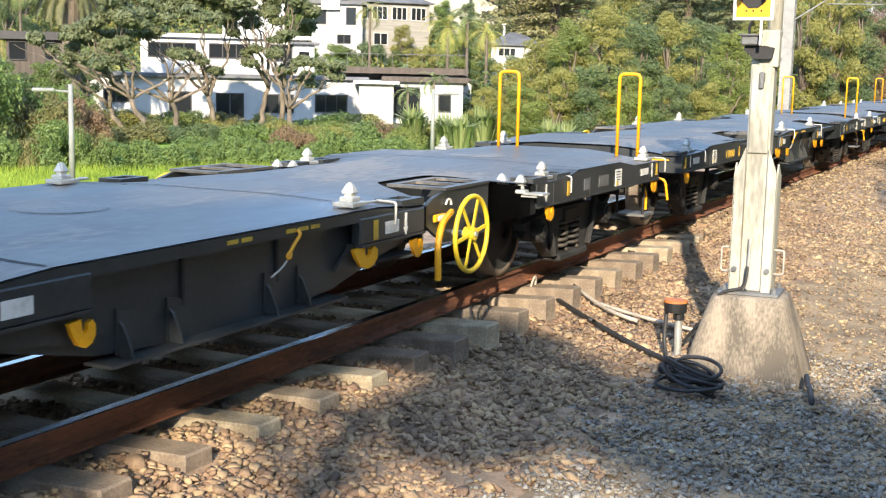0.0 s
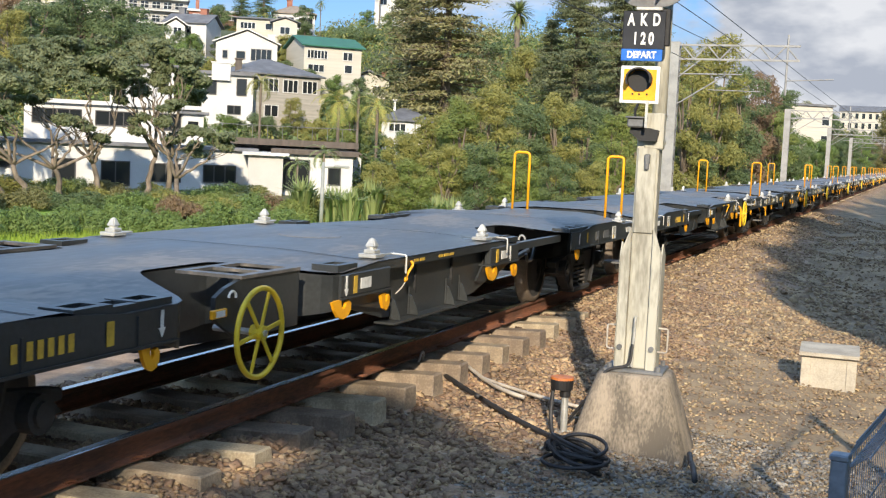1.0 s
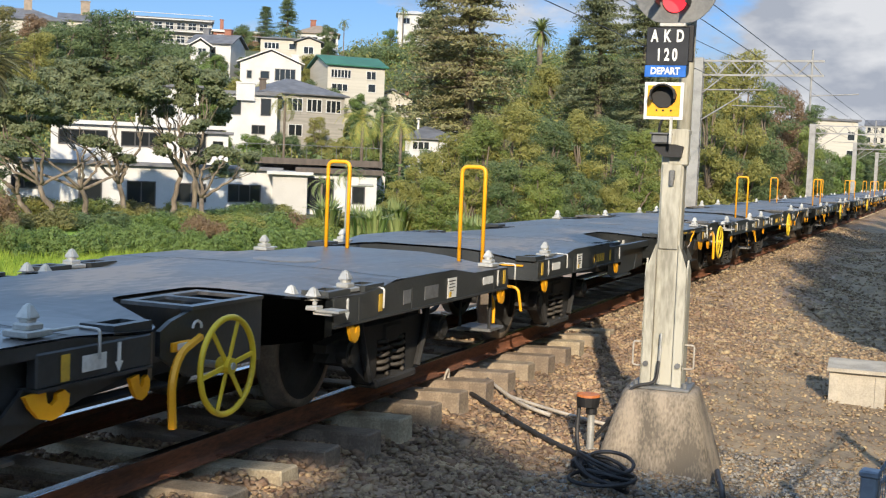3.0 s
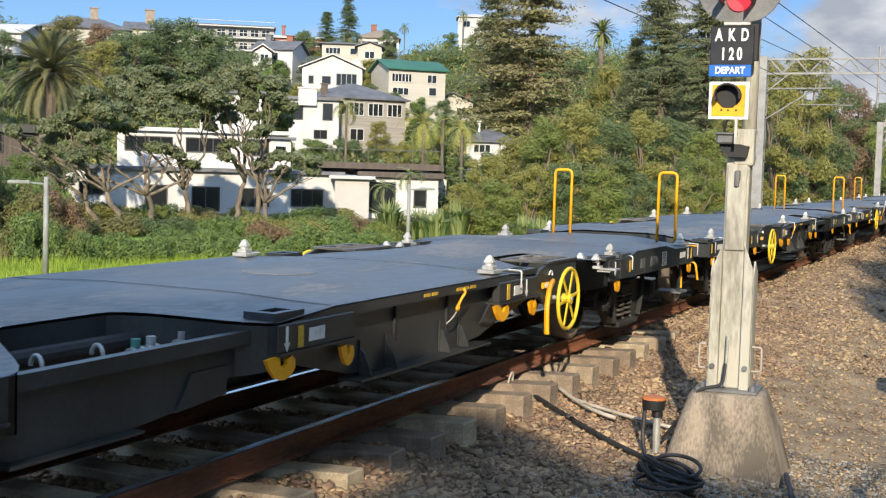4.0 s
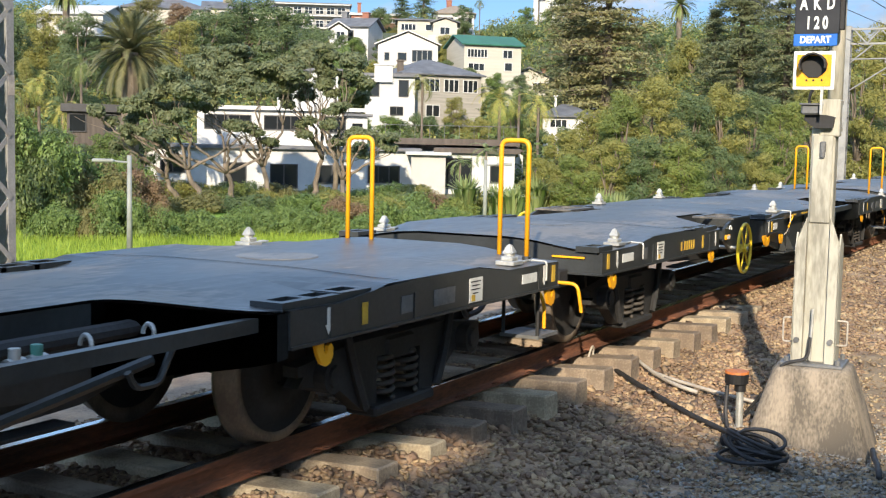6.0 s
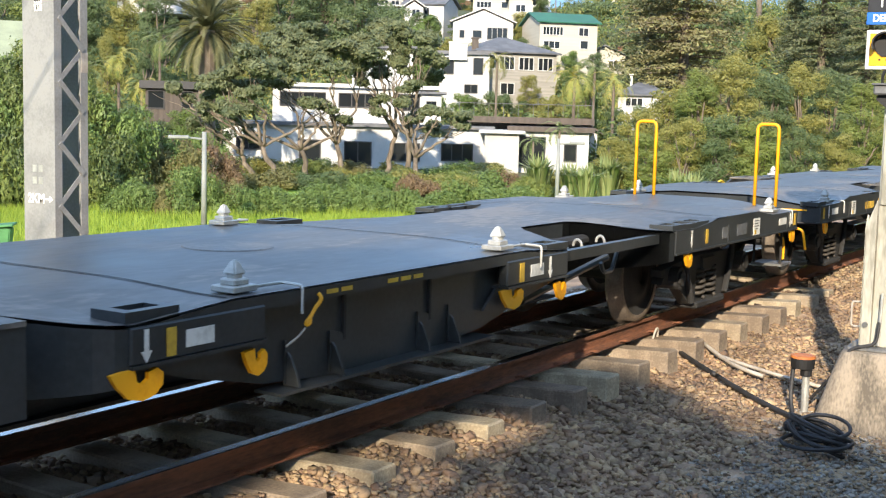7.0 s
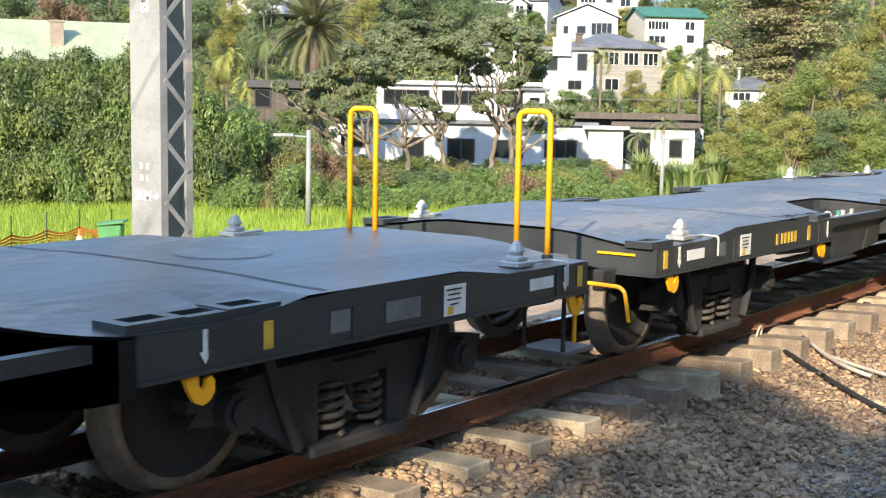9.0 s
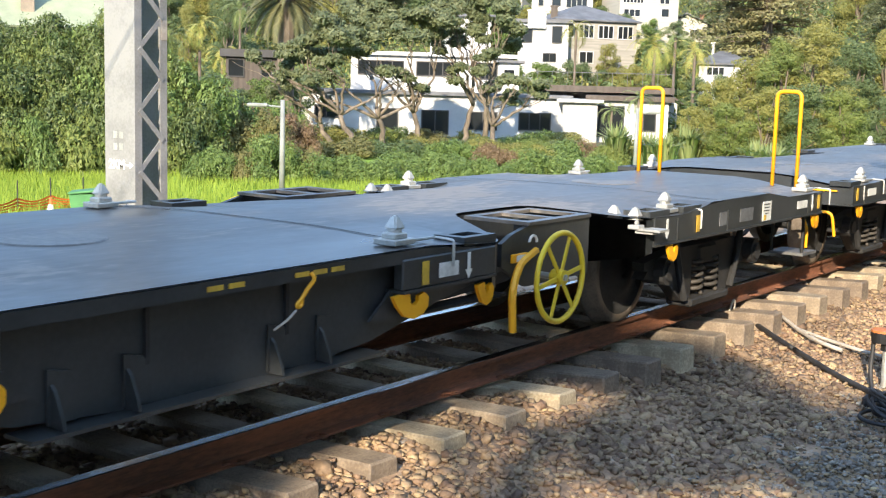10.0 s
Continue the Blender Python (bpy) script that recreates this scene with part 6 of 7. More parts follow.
# large bushes beyond the line, down to its far end
for k, (az, el, w, leaf, d) in enumerate(((23.4, 0.3, 1.5, "olive", 58), (22.0, 1.5, 1.7, "olive", 60), (20.6, 2.2, 1.8, "bright", 58), (19.2, 2.9, 1.9, "olive", 59), (17.6, 2.2, 1.8, "dark", 62), (16.2, 2.6, 1.8, "olive", 64), (14.8, 2.2, 1.7, "dark", 66), (13.4, 1.8, 1.5, "bright", 60), (12.3, 3.6, 1.6, "olive", 72), (21.2, 0.0, 1.5, "olive", 52), (19.6, 0.2, 1.6, "dark", 52), (17.8, -0.1, 1.5, "bright", 52), (16.0, -0.3, 1.3, "dark", 54), (14.4, -0.5, 1.2, "olive", 55), (22.8, -0.8, 1.3, "bright", 51), (24.4, -1.0, 1.1, "olive", 52))):
    r0 = d * radians(w) * 0.95
    z0 = -1.7
    top = rise(el + 0.3, d)
    plant("large_shrub", "large olive-green shrub beyond the line", "tree", leaf, "broad", az, d, z0, r0, max(0.3, (top - z0) / (1.6 * r0)), 5 + k % 3, rb.uniform(0, 6), "shrubs beyond the line")
for k, (az, el, w, leaf, d) in enumerate(((10.3, 5.2, 1.6, "olive", 78), (9.0, 5.8, 1.7, "olive", 84), (7.8, 4.4, 1.5, "dark", 90), (10.0, 2.0, 1.6, "dark", 80), (8.6, 1.6, 1.5, "dark", 88), (7.2, 2.9, 1.5, "brown", 104), (6.4, 2.4, 1.3, "bright", 112), (6.9, 4.2, 1.1, "brown", 130), (5.6, 1.5, 1.1, "dark", 130), (4.9, 1.3, 0.9, "hedge", 150), (4.2, 1.2, 0.8, "hedge", 175), (3.6, 1.2, 0.7, "dark", 200), (3.1, 1.3, 0.7, "dark", 225), (6.0, 3.4, 1.2, "dark", 165), (5.2, 2.9, 1.0, "olive", 215), (2.6, 1.5, 0.6, "hedge", 250), (2.2, 1.2, 0.5, "dark", 270), (1.6, 2.6, 0.7, "autumn", 285), (0.6, 2.9, 0.8, "dark", 280), (-0.4, 2.6, 0.8, "autumn", 285), (5.0, 2.6, 0.9, "dark", 200), (3.9, 2.4, 0.9, "dark", 240))):
    r0 = d * radians(w)
    z0 = ground_at(az, d) - 0.3
    plant("lineside_tree", "tall leafy tree beside the line", "tree", leaf, "broad", az, d, z0, r0, max(0.3, (rise(el, d) - z0) / (1.6 * r0)), 5 + k % 3, rb.uniform(0, 6), "trees along the line")

# conifers, palms and the woods on the hill
for az, d, el, w, leaf, seed in ((23.0, 110, 8.2, 2.6, "conifer", 11), (21.4, 104, 10.2, 3.9, "brownconifer", 12), (15.4, 125, 9.0, 2.6, "conifer", 11), (13.4, 118, 8.2, 2.4, "conifer", 12), (16.6, 130, 6.0, 1.3, "conifer", 12), (29.9, 200, 7.6, 0.8, "dark", 11), (30.9, 198, 6.8, 0.8, "dark", 12), (11.8, 112, 7.4, 1.4, "conifer", 11)):
    z0 = ground_at(az, d) - 0.5
    r0 = d * radians(w)
    plant("conifer", "tall dark conifer with drooping boughs", "tree", leaf, "conifer", az, d, z0, r0, (rise(el, d) - z0) / (3.7 * r0), seed, az, "conifers")
for az, d, el, rr_, leaf, style in ((43.2, 66, 3.55, 3.1, "palmdark", "phoenix"), (18.2, 165, 6.25, 2.6, "palm", "phoenix"), (24.6, 200, 7.0, 1.8, "palm", "queen"), (47.1, 88, 2.2, 2.2, "palmyellow", "queen"), (46.1, 84, 0.9, 2.0, "palmyellow", "queen"), (45.3, 90, 3.0, 2.0, "palm", "queen"), (26.3, 84, 1.9, 2.5, "palmyellow", "queen"), (24.5, 86, 1.7, 2.3, "palmyellow", "queen"), (25.4, 92, 2.3, 2.2, "palm", "queen"), (29.9, 96, 2.6, 2.0, "olive", "queen"), (48.5, 86, 1.6, 2.2, "palm", "queen"), (45.9, 120, 6.0, 2.2, "palm", "phoenix"), (27.3, 190, 6.3, 1.6, "palm", "queen")):
    hf = 1.0 if style == "phoenix" else 2.2
    plant("palm_tree", "palm tree with arching fronds", "palm", leaf, style, az, d, rise(el, d) - hf * rr_, rr_, 1.0, 14, az, "palms")
for k, (az, el, w, leaf, d) in enumerate(((39.8, 5.7, 1.9, "dark", 132), (38.0, 6.4, 2.1, "dark", 136), (36.2, 6.0, 1.9, "dark", 130), (34.8, 5.2, 1.5, "dark", 124), (42.6, 6.2, 1.3, "autumn", 128), (43.4, 5.4, 1.2, "olive", 118), (45.3, 5.3, 1.3, "dark", 112), (40.9, 5.2, 1.2, "olive", 118), (41.2, 4.9, 1.3, "autumn", 126), (40.9, 5.9, 1.0, "brown", 150), (44.6, 5.3, 1.6, "dark", 135), (46.6, 5.4, 1.6, "olive", 130), (33.8, 4.2, 1.2, "hedge", 118), (29.6, 5.6, 0.9, "dark", 165), (26.2, 5.3, 1.2, "dark", 165), (24.9, 5.4, 1.3, "dark", 170), (25.6, 1.9, 1.1, "bright", 96), (23.4, 4.4, 0.9, "dark", 130), (27.2, 1.1, 0.8, "olive", 100), (28.4, 2.0, 0.7, "olive", 110), (23.2, 3.0, 0.8, "dark", 118), (19.6, 5.2, 1.2, "dark", 150), (17.6, 4.9, 1.3, "olive", 140), (31.9, 6.0, 0.7, "dark", 190), (28.0, 6.2, 0.6, "dark", 195), (48.6, 5.0, 1.8, "dark", 120), (50.5, 4.6, 1.8, "bright", 118), (52.5, 5.4, 1.8, "dark", 125), (54.5, 5.0, 1.8, "brown", 122), (56.5, 5.0, 1.8, "dark", 124), (53.2, 3.9, 0.8, "brown", 92), (51.9, 3.7, 0.8, "brown", 94), (49.3, 3.6, 0.9, "ivy", 62), (48.6, 2.0, 0.8, "ivy", 58), (47.6, 3.2, 0.9, "olive", 95), (45.9, 3.9, 1.0, "dark", 105))):
    r0 = d * radians(w)
    z0 = ground_at(az, d) - 0.5
    plant("hillside_tree", "tree on the hillside among the houses", "tree", leaf, "broad", az, d, z0, r0, max(0.3, (rise(el, d) - z0) / (1.6 * r0)), 5 + k % 3, rb.uniform(0, 6), "hillside trees")


# undergrowth that covers the hill between the houses
CLEAR = [(41.9, 28.5, 80, -2.4), (33.0, 27.5, 115, 0.8), (32.2, 28.9, 133, 3.3), (29.1, 25.1, 130, 2.7), (26.0, 23.9, 136, 2.1), (24.3, 22.2, 100, 0.8), (29.4, 27.3, 205, 4.95), (37.2, 33.2, 215, 4.75), (33.2, 31.0, 210, 5.05), (46.8, 43.0, 78, -0.2), (57.5, 51.2, 85, 1.4), (33.6, 30.2, 165, 4.8), (36, 31.5, 150, 4.2), (31, 25, 90, -0.2)]


def undergrowth():
    r = np.random.RandomState(77)
    C, N = [], []
    n_put = 0
    for k in range(3200):
        az, d = r.uniform(4, 62), 78 + 150 * r.uniform(0, 1) ** 1.3
        p = polar(az, d)
        if p.x > -11:
            continue
        z = float(land(p.x, p.y))
        h = r.uniform(1.2, 4.2)
        el = math.degrees(math.atan2(z + h - EYE.z, d))
        if any(a0 + 0.4 > az > a1 - 0.4 and d < dd and el > be for a0, a1, dd, be in CLEAR):
            continue
        if any(a0 + 0.3 > az > a1 - 0.3 and abs(d - dd) < 8 for a0, a1, dd, be in CLEAR):
            continue
        m = 130
        q = r.normal(0, 1, (m, 3))
        q /= np.linalg.norm(q, axis=1, keepdims=True)
        q[:, 2] = np.abs(q[:, 2])
        s = np.array([h * 0.75, h * 0.75, h])
        C.append(np.array([p.x, p.y, z - 0.2]) + q * s * (r.uniform(0.55, 1, m) ** 0.5)[:, None])
        N.append(q)
        n_put += 1
    C, N = np.concatenate(C), np.concatenate(N)
    cut = r.uniform(0, 1, len(C))
    for nm, lo, hi, lf, lb in (("dark_undergrowth", 0, 0.45, "dark", "dark green scrub covering the hillside"), ("olive_undergrowth", 0.45, 0.8, "olive", "olive scrub covering the hillside"), ("green_undergrowth", 0.8, 1.0, "hedge", "green scrub covering the hillside")):
        sel = (cut >= lo) & (cut < hi)
        V, F = leaf_quads(r, C[sel], N[sel], 0.22)
        tagged(new(nm, mesh_np(nm, V, F, LEAF[lf])), lb, "scrub", kind="stuff")


undergrowth()


def grass():
    r = np.random.RandomState(9)
    az, d = r.uniform(30, 62, 60000), 14 + 30 * r.uniform(0, 1, 60000) ** 0.6
    x, y = EYE.x - d * np.sin(np.radians(az)), d * np.cos(np.radians(az))
    ok = x < -8.2
    x, y = x[ok], y[ok]
    n = len(x)
    z = land(x, y)
    a = r.uniform(0, 6.283, n)
    h = r.uniform(0.12, 0.34, n)
    w = np.stack([np.cos(a), np.sin(a), 0 * a], -1) * 0.016
    base = np.stack([x, y, z - 0.02], -1)
    tip = base + np.stack([r.normal(0, 0.07, n), r.normal(0, 0.07, n), h], -1)
    V = np.stack([base - w, base + w, tip], 1).reshape(-1, 3)
    tagged(new("grass_blades", mesh_np("grass_blades", V, np.arange(3 * n).reshape(n, 3), M["blade"])), "long bright green grass in the field", "grass", kind="stuff")


grass()

# unseen trees, added behind and beside the viewer to shade near ballast and bank
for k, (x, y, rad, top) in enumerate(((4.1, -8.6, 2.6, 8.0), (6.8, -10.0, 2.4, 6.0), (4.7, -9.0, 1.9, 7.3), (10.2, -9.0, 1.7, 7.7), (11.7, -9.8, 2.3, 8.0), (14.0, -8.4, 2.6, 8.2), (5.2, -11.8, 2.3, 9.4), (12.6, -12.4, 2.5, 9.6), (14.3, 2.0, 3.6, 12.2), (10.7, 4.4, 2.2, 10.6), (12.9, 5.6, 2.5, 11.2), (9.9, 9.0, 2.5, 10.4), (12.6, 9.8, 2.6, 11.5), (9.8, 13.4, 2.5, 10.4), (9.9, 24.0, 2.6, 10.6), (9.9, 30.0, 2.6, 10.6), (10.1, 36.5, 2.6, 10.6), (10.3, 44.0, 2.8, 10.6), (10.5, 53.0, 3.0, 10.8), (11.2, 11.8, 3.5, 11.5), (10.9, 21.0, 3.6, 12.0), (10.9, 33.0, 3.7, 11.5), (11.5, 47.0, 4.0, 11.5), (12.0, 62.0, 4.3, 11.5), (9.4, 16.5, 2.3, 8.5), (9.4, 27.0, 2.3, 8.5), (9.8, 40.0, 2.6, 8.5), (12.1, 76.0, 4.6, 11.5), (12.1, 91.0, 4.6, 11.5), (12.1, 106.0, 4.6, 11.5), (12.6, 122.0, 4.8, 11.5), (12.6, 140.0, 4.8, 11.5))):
    t = empty("shade_tree", "leafy tree out of view, added to cast shade", "tree", "trees on the viewer's side")
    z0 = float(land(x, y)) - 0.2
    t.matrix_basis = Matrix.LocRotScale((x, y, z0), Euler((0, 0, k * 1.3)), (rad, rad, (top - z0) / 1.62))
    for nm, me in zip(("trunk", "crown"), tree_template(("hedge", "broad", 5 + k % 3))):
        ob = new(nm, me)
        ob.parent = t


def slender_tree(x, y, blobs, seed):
    """Unseen bare-stemmed tree, added for the shade of its small high crown."""
    t = empty("slender_tree", "slender tree out of view, its small high crown added for shade", "tree", "trees on the viewer's side")
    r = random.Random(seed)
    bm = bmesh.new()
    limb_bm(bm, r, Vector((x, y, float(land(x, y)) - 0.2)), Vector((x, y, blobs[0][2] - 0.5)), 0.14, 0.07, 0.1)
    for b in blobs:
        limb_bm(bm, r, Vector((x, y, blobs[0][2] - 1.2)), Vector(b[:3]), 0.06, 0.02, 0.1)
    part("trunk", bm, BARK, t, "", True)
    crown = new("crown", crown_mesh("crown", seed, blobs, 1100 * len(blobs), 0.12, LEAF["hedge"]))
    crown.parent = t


slender_tree(13.4, -20.3, [(12.98, -20.0, 12.25, 0.6, 0.6, 0.34), (13.73, -20.2, 12.55, 0.6, 0.6, 0.36), (12.02, -20.1, 11.95, 0.55, 0.5, 0.28), (14.51, -20.1, 12.4, 0.6, 0.6, 0.5)], 61)
# flat-topped trees, unseen behind the viewer, added so their crowns dapple the near track
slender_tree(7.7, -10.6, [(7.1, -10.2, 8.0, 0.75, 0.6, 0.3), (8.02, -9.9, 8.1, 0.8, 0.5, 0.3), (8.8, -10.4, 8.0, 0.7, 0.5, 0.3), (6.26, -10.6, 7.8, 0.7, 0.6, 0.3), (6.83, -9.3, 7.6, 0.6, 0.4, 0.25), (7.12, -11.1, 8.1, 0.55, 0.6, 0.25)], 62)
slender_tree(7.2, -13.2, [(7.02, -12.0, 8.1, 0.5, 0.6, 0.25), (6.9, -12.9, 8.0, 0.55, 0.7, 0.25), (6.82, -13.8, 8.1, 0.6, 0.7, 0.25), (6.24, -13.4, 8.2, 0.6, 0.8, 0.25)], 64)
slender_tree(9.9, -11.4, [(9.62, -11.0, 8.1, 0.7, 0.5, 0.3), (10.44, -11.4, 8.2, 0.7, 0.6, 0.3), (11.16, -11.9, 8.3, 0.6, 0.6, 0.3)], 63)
# unseen bushes, added on the viewer's side to block sky light from the bank
for k in range(26):
    x, y = 6.9 + 0.5 * (k % 2) + rb.uniform(-.2, .2), 14.0 + 2.5 * k
    t = empty("bank_shrub", "dense dark green shrub out of view, added to block sky light", "bush", "shrubs on the viewer's side")
    rad = rb.uniform(1.3, 1.6)
    t.matrix_basis = Matrix.LocRotScale((x, y, float(land(x, y)) - 0.2), Euler((0, 0, k * 1.7)), (rad, rad, rad * rb.uniform(1.4, 1.8)))
    for nm, me in zip(("trunk", "crown"), tree_template(("dark", "bush", 1 + k % 3))):
        ob = new(nm, me)
        ob.parent = t


# ---- houses ----
M["render_white"] = mat("white_render", (0.57, 0.57, 0.56), (0.46, 0.46, 0.45), 0.8, scale=0.8, fine=12, bump=0.1, spread=(0.2, 0.6))
M["cream"] = mat("cream_weatherboard", (0.50, 0.475, 0.41), (0.41, 0.39, 0.335), 0.75, scale=0.8, fine=10, bump=0.1, spread=(0.2, 0.6), stretch=(0.3, 0.3, 6))
M["grey_wall"] = mat("grey_cladding", (0.36, 0.35, 0.33), (0.26, 0.25, 0.24), 0.75, scale=0.8, fine=10, bump=0.1, stretch=(0.3, 0.3, 6))
M["weathered"] = mat("weathered_boards", (0.36, 0.34, 0.30), (0.26, 0.245, 0.215), 0.8, scale=0.9, fine=10, bump=0.2, stretch=(0.3, 0.3, 6))
M["slate"] = mat("grey_roof", (0.17, 0.175, 0.19), (0.10, 0.105, 0.115), 0.7, scale=1.2, fine=14, bump=0.3)
M["roof_dark"] = mat("dark_roof", (0.07, 0.068, 0.07), (0.045, 0.044, 0.045), 0.7, scale=1.2, fine=14, bump=0.3)
M["roof_green"] = mat("green_roof", (0.045, 0.17, 0.11), (0.03, 0.12, 0.08), 0.6, scale=1.0, fine=12, bump=0.2)
M["roof_pale"] = mat("pale_green_roof", (0.34, 0.38, 0.25), (0.27, 0.30, 0.20), 0.65, scale=1.0, fine=12, bump=0.2)
M["brick"] = mat("red_brick", (0.30, 0.13, 0.09), (0.20, 0.09, 0.065), 0.85, scale=2, fine=20, bump=0.3)
M["brick_tan"] = mat("tan_brick", (0.33, 0.27, 0.21), (0.23, 0.19, 0.15), 0.85, scale=2, fine=20, bump=0.3)
M["timber"] = mat("brown_timber", (0.11, 0.09, 0.075), (0.065, 0.052, 0.043), 0.75, scale=1, fine=14, bump=0.2, stretch=(5, 5, 0.4))
GLASS = bpy.data.materials.new("window_glass")
GLASS.use_nodes = True
_g = GLASS.node_tree.nodes["Principled BSDF"]
_g.inputs["Base Color"].default_value = (0.018, 0.021, 0.024, 1)
_g.inputs["Roughness"].default_value = 0.06
_g.inputs["Specular IOR Level"].default_value = 0.7


def window(parent, x, z, w, h, y, frame_m, mullions=1):
    """A window in a wall that faces -y: one frame proud of the wall, panes set back in it."""
    t = 0.07
    xs = [x - w / 2, x - w / 2 + t]
    for k in range(mullions):
        xm = x - w / 2 + w * (k + 1) / (mullions + 1)
        xs += [xm - 0.035, xm + 0.035]
    xs += [x + w / 2 - t, x + w / 2]
    zs = [z - h / 2, z - h / 2 + t, z + h / 2 - t, z + h / 2]
    bm = bmesh.new()
    grid = [[bm.verts.new((a, y - 0.08, b)) for b in zs] for a in xs]
    for i in range(len(xs) - 1):
        for j in range(3):
            if j != 1 or i % 2 == 0:
                bm.faces.new((grid[i][j], grid[i + 1][j], grid[i + 1][j + 1], grid[i][j + 1]))
    out = bmesh.ops.extrude_face_region(bm, geom=bm.faces[:])
    bmesh.ops.translate(bm, vec=(0, 0.1, 0), verts=[v for v in out["geom"] if isinstance(v, bmesh.types.BMVert)])
    bmesh.ops.recalc_face_normals(bm, faces=bm.faces[:])
    wn_ = part("window", bm, frame_m, parent)
    for x0, x1 in zip(xs[1::2], xs[2::2]):
        part("pane", box(bmesh.new(), x0 - 0.005, x1 + 0.005, y - 0.03, y - 0.012, zs[1] - 0.005, zs[2] + 0.005), GLASS, wn_)


def roof_bm(kind, w, d, z, h, over=0.35):
    bm = bmesh.new()
    x, y = w / 2 + over, d / 2 + over
    if kind == "flat":
        box(bm, -x, x, -y, y, z, z + h)
        return bm
    if kind == "gable_front":
        v = [(-x, -y, z), (0, -y, z + h), (x, -y, z), (-x, y, z), (0, y, z + h), (x, y, z)]
        f = [(0, 1, 4, 3), (1, 2, 5, 4)]
    elif kind == "gable_side":
        v = [(-x, -y, z), (-x, 0, z + h), (-x, y, z), (x, -y, z), (x, 0, z + h), (x, y, z)]
        f = [(0, 3, 4, 1), (1, 4, 5, 2)]
    else:
        q = max(0.4, x - y)
        v = [(-x, -y, z), (x, -y, z), (x, y, z), (-x, y, z), (-q, 0, z + h), (q, 0, z + h)]
        f = [(0, 1, 5, 4), (1, 2, 5), (2, 3, 4, 5), (3, 0, 4)]
    vs = [bm.verts.new(p) for p in v]
    for q in f:
        bm.faces.new([vs[i] for i in q])
    bmesh.ops.recalc_face_normals(bm, faces=bm.faces[:])
    bmesh.ops.solidify(bm, geom=bm.faces[:], thickness=-0.12)
    return bm


rg = random.Random(53)


def garden(az, dist, el, w):
    """Shrubs and small trees that hide the foot of a house."""
    half = math.degrees(w / 2 / dist) + 0.25
    n = max(2, round(w / 2.1))
    for k in range(n + 1):
        a = az - half + 2 * half * k / n + rg.uniform(-.12, .12)
        dd = dist + rg.uniform(-1.5, 0.6)
        z0 = min(ground_at(a, dd), rise(el, dd) - 1.2) - 0.3
        top = rise(el, dd) + rg.uniform(0.2, 1.0)
        r0 = rg.uniform(1.3, 1.9)
        plant("garden_tree", "small leafy tree below a hillside house", "tree", rg.choice(("dark", "olive", "hedge", "dark", "olive")), "broad", a, dd, z0, r0, max(0.3, (top - z0) / (1.6 * r0)), 5 + k % 3, rg.uniform(0, 6), "garden trees")


def house(label, az, dist, el, w, d, h, wall, roof, roof_m, rh, windows=(), frame_m=None, turn=0.0, chimneys=(), gable=True, side_windows=(), name="house", below=4.0):
    """House at a bearing; local -y looks towards the line."""
    p = polar(az, dist)
    z0 = rise(el, dist)
    ob = empty(name, label, "house", "houses on the hill", at=pose(p.x, p.y, z0, 0, 0, az + turn))
    bm = box(bmesh.new(), -w / 2, w / 2, -d / 2, d / 2, -below, h)
    if roof == "gable_front":
        bm2 = [(-w / 2, h), (w / 2, h), (0, h + rh * w / (w + 0.7))]
        plate(bm, bm2, "y", -d / 2 + 0.05, 0.1)
        plate(bm, bm2, "y", d / 2 - 0.05, 0.1)
    if roof == "gable_side":
        bm2 = [(-d / 2, h), (d / 2, h), (0, h + rh * d / (d + 0.7))]
        plate(bm, bm2, "x", -w / 2 + 0.05, 0.1)
        plate(bm, bm2, "x", w / 2 - 0.05, 0.1)
    part("wall", bm, wall, ob)
    part("roof", roof_bm(roof, w, d, h, rh), roof_m, ob)
    fm = frame_m or M["render_white"]
    for x, z, ww, hh, mu in windows:
        window(ob, x, z, ww, hh, -d / 2, fm, mu)
    for y, z, ww, hh in side_windows:
        wp = part("window", box(bmesh.new(), w / 2 - 0.02, w / 2 + 0.07, y - ww / 2, y + ww / 2, z - hh / 2, z + hh / 2), fm, ob)
        part("pane", box(bmesh.new(), w / 2 + 0.065, w / 2 + 0.085, y - ww / 2 + 0.09, y + ww / 2 - 0.09, z - hh / 2 + 0.09, z + hh / 2 - 0.09), GLASS, wp)
    for x, y, top, s, m in chimneys:
        bm = box(bmesh.new(), x - s / 2, x + s / 2, y - s / 2, y + s / 2, h - 0.5, top)
        box(bm, x - s / 2 - 0.08, x + s / 2 + 0.08, y - s / 2 - 0.08, y + s / 2 + 0.08, top - 0.12, top)
        part("chimney", bm, m, ob)
    if below >= 4:
        garden(az, dist - d / 2 - 1.6, el, w)
    return ob


W = M["render_white"]
M["panel"] = mat("grey_panel", (0.47, 0.46, 0.44), (0.40, 0.39, 0.375), 0.7, scale=0.8, fine=12, bump=0.06, spread=(0.2, 0.6))
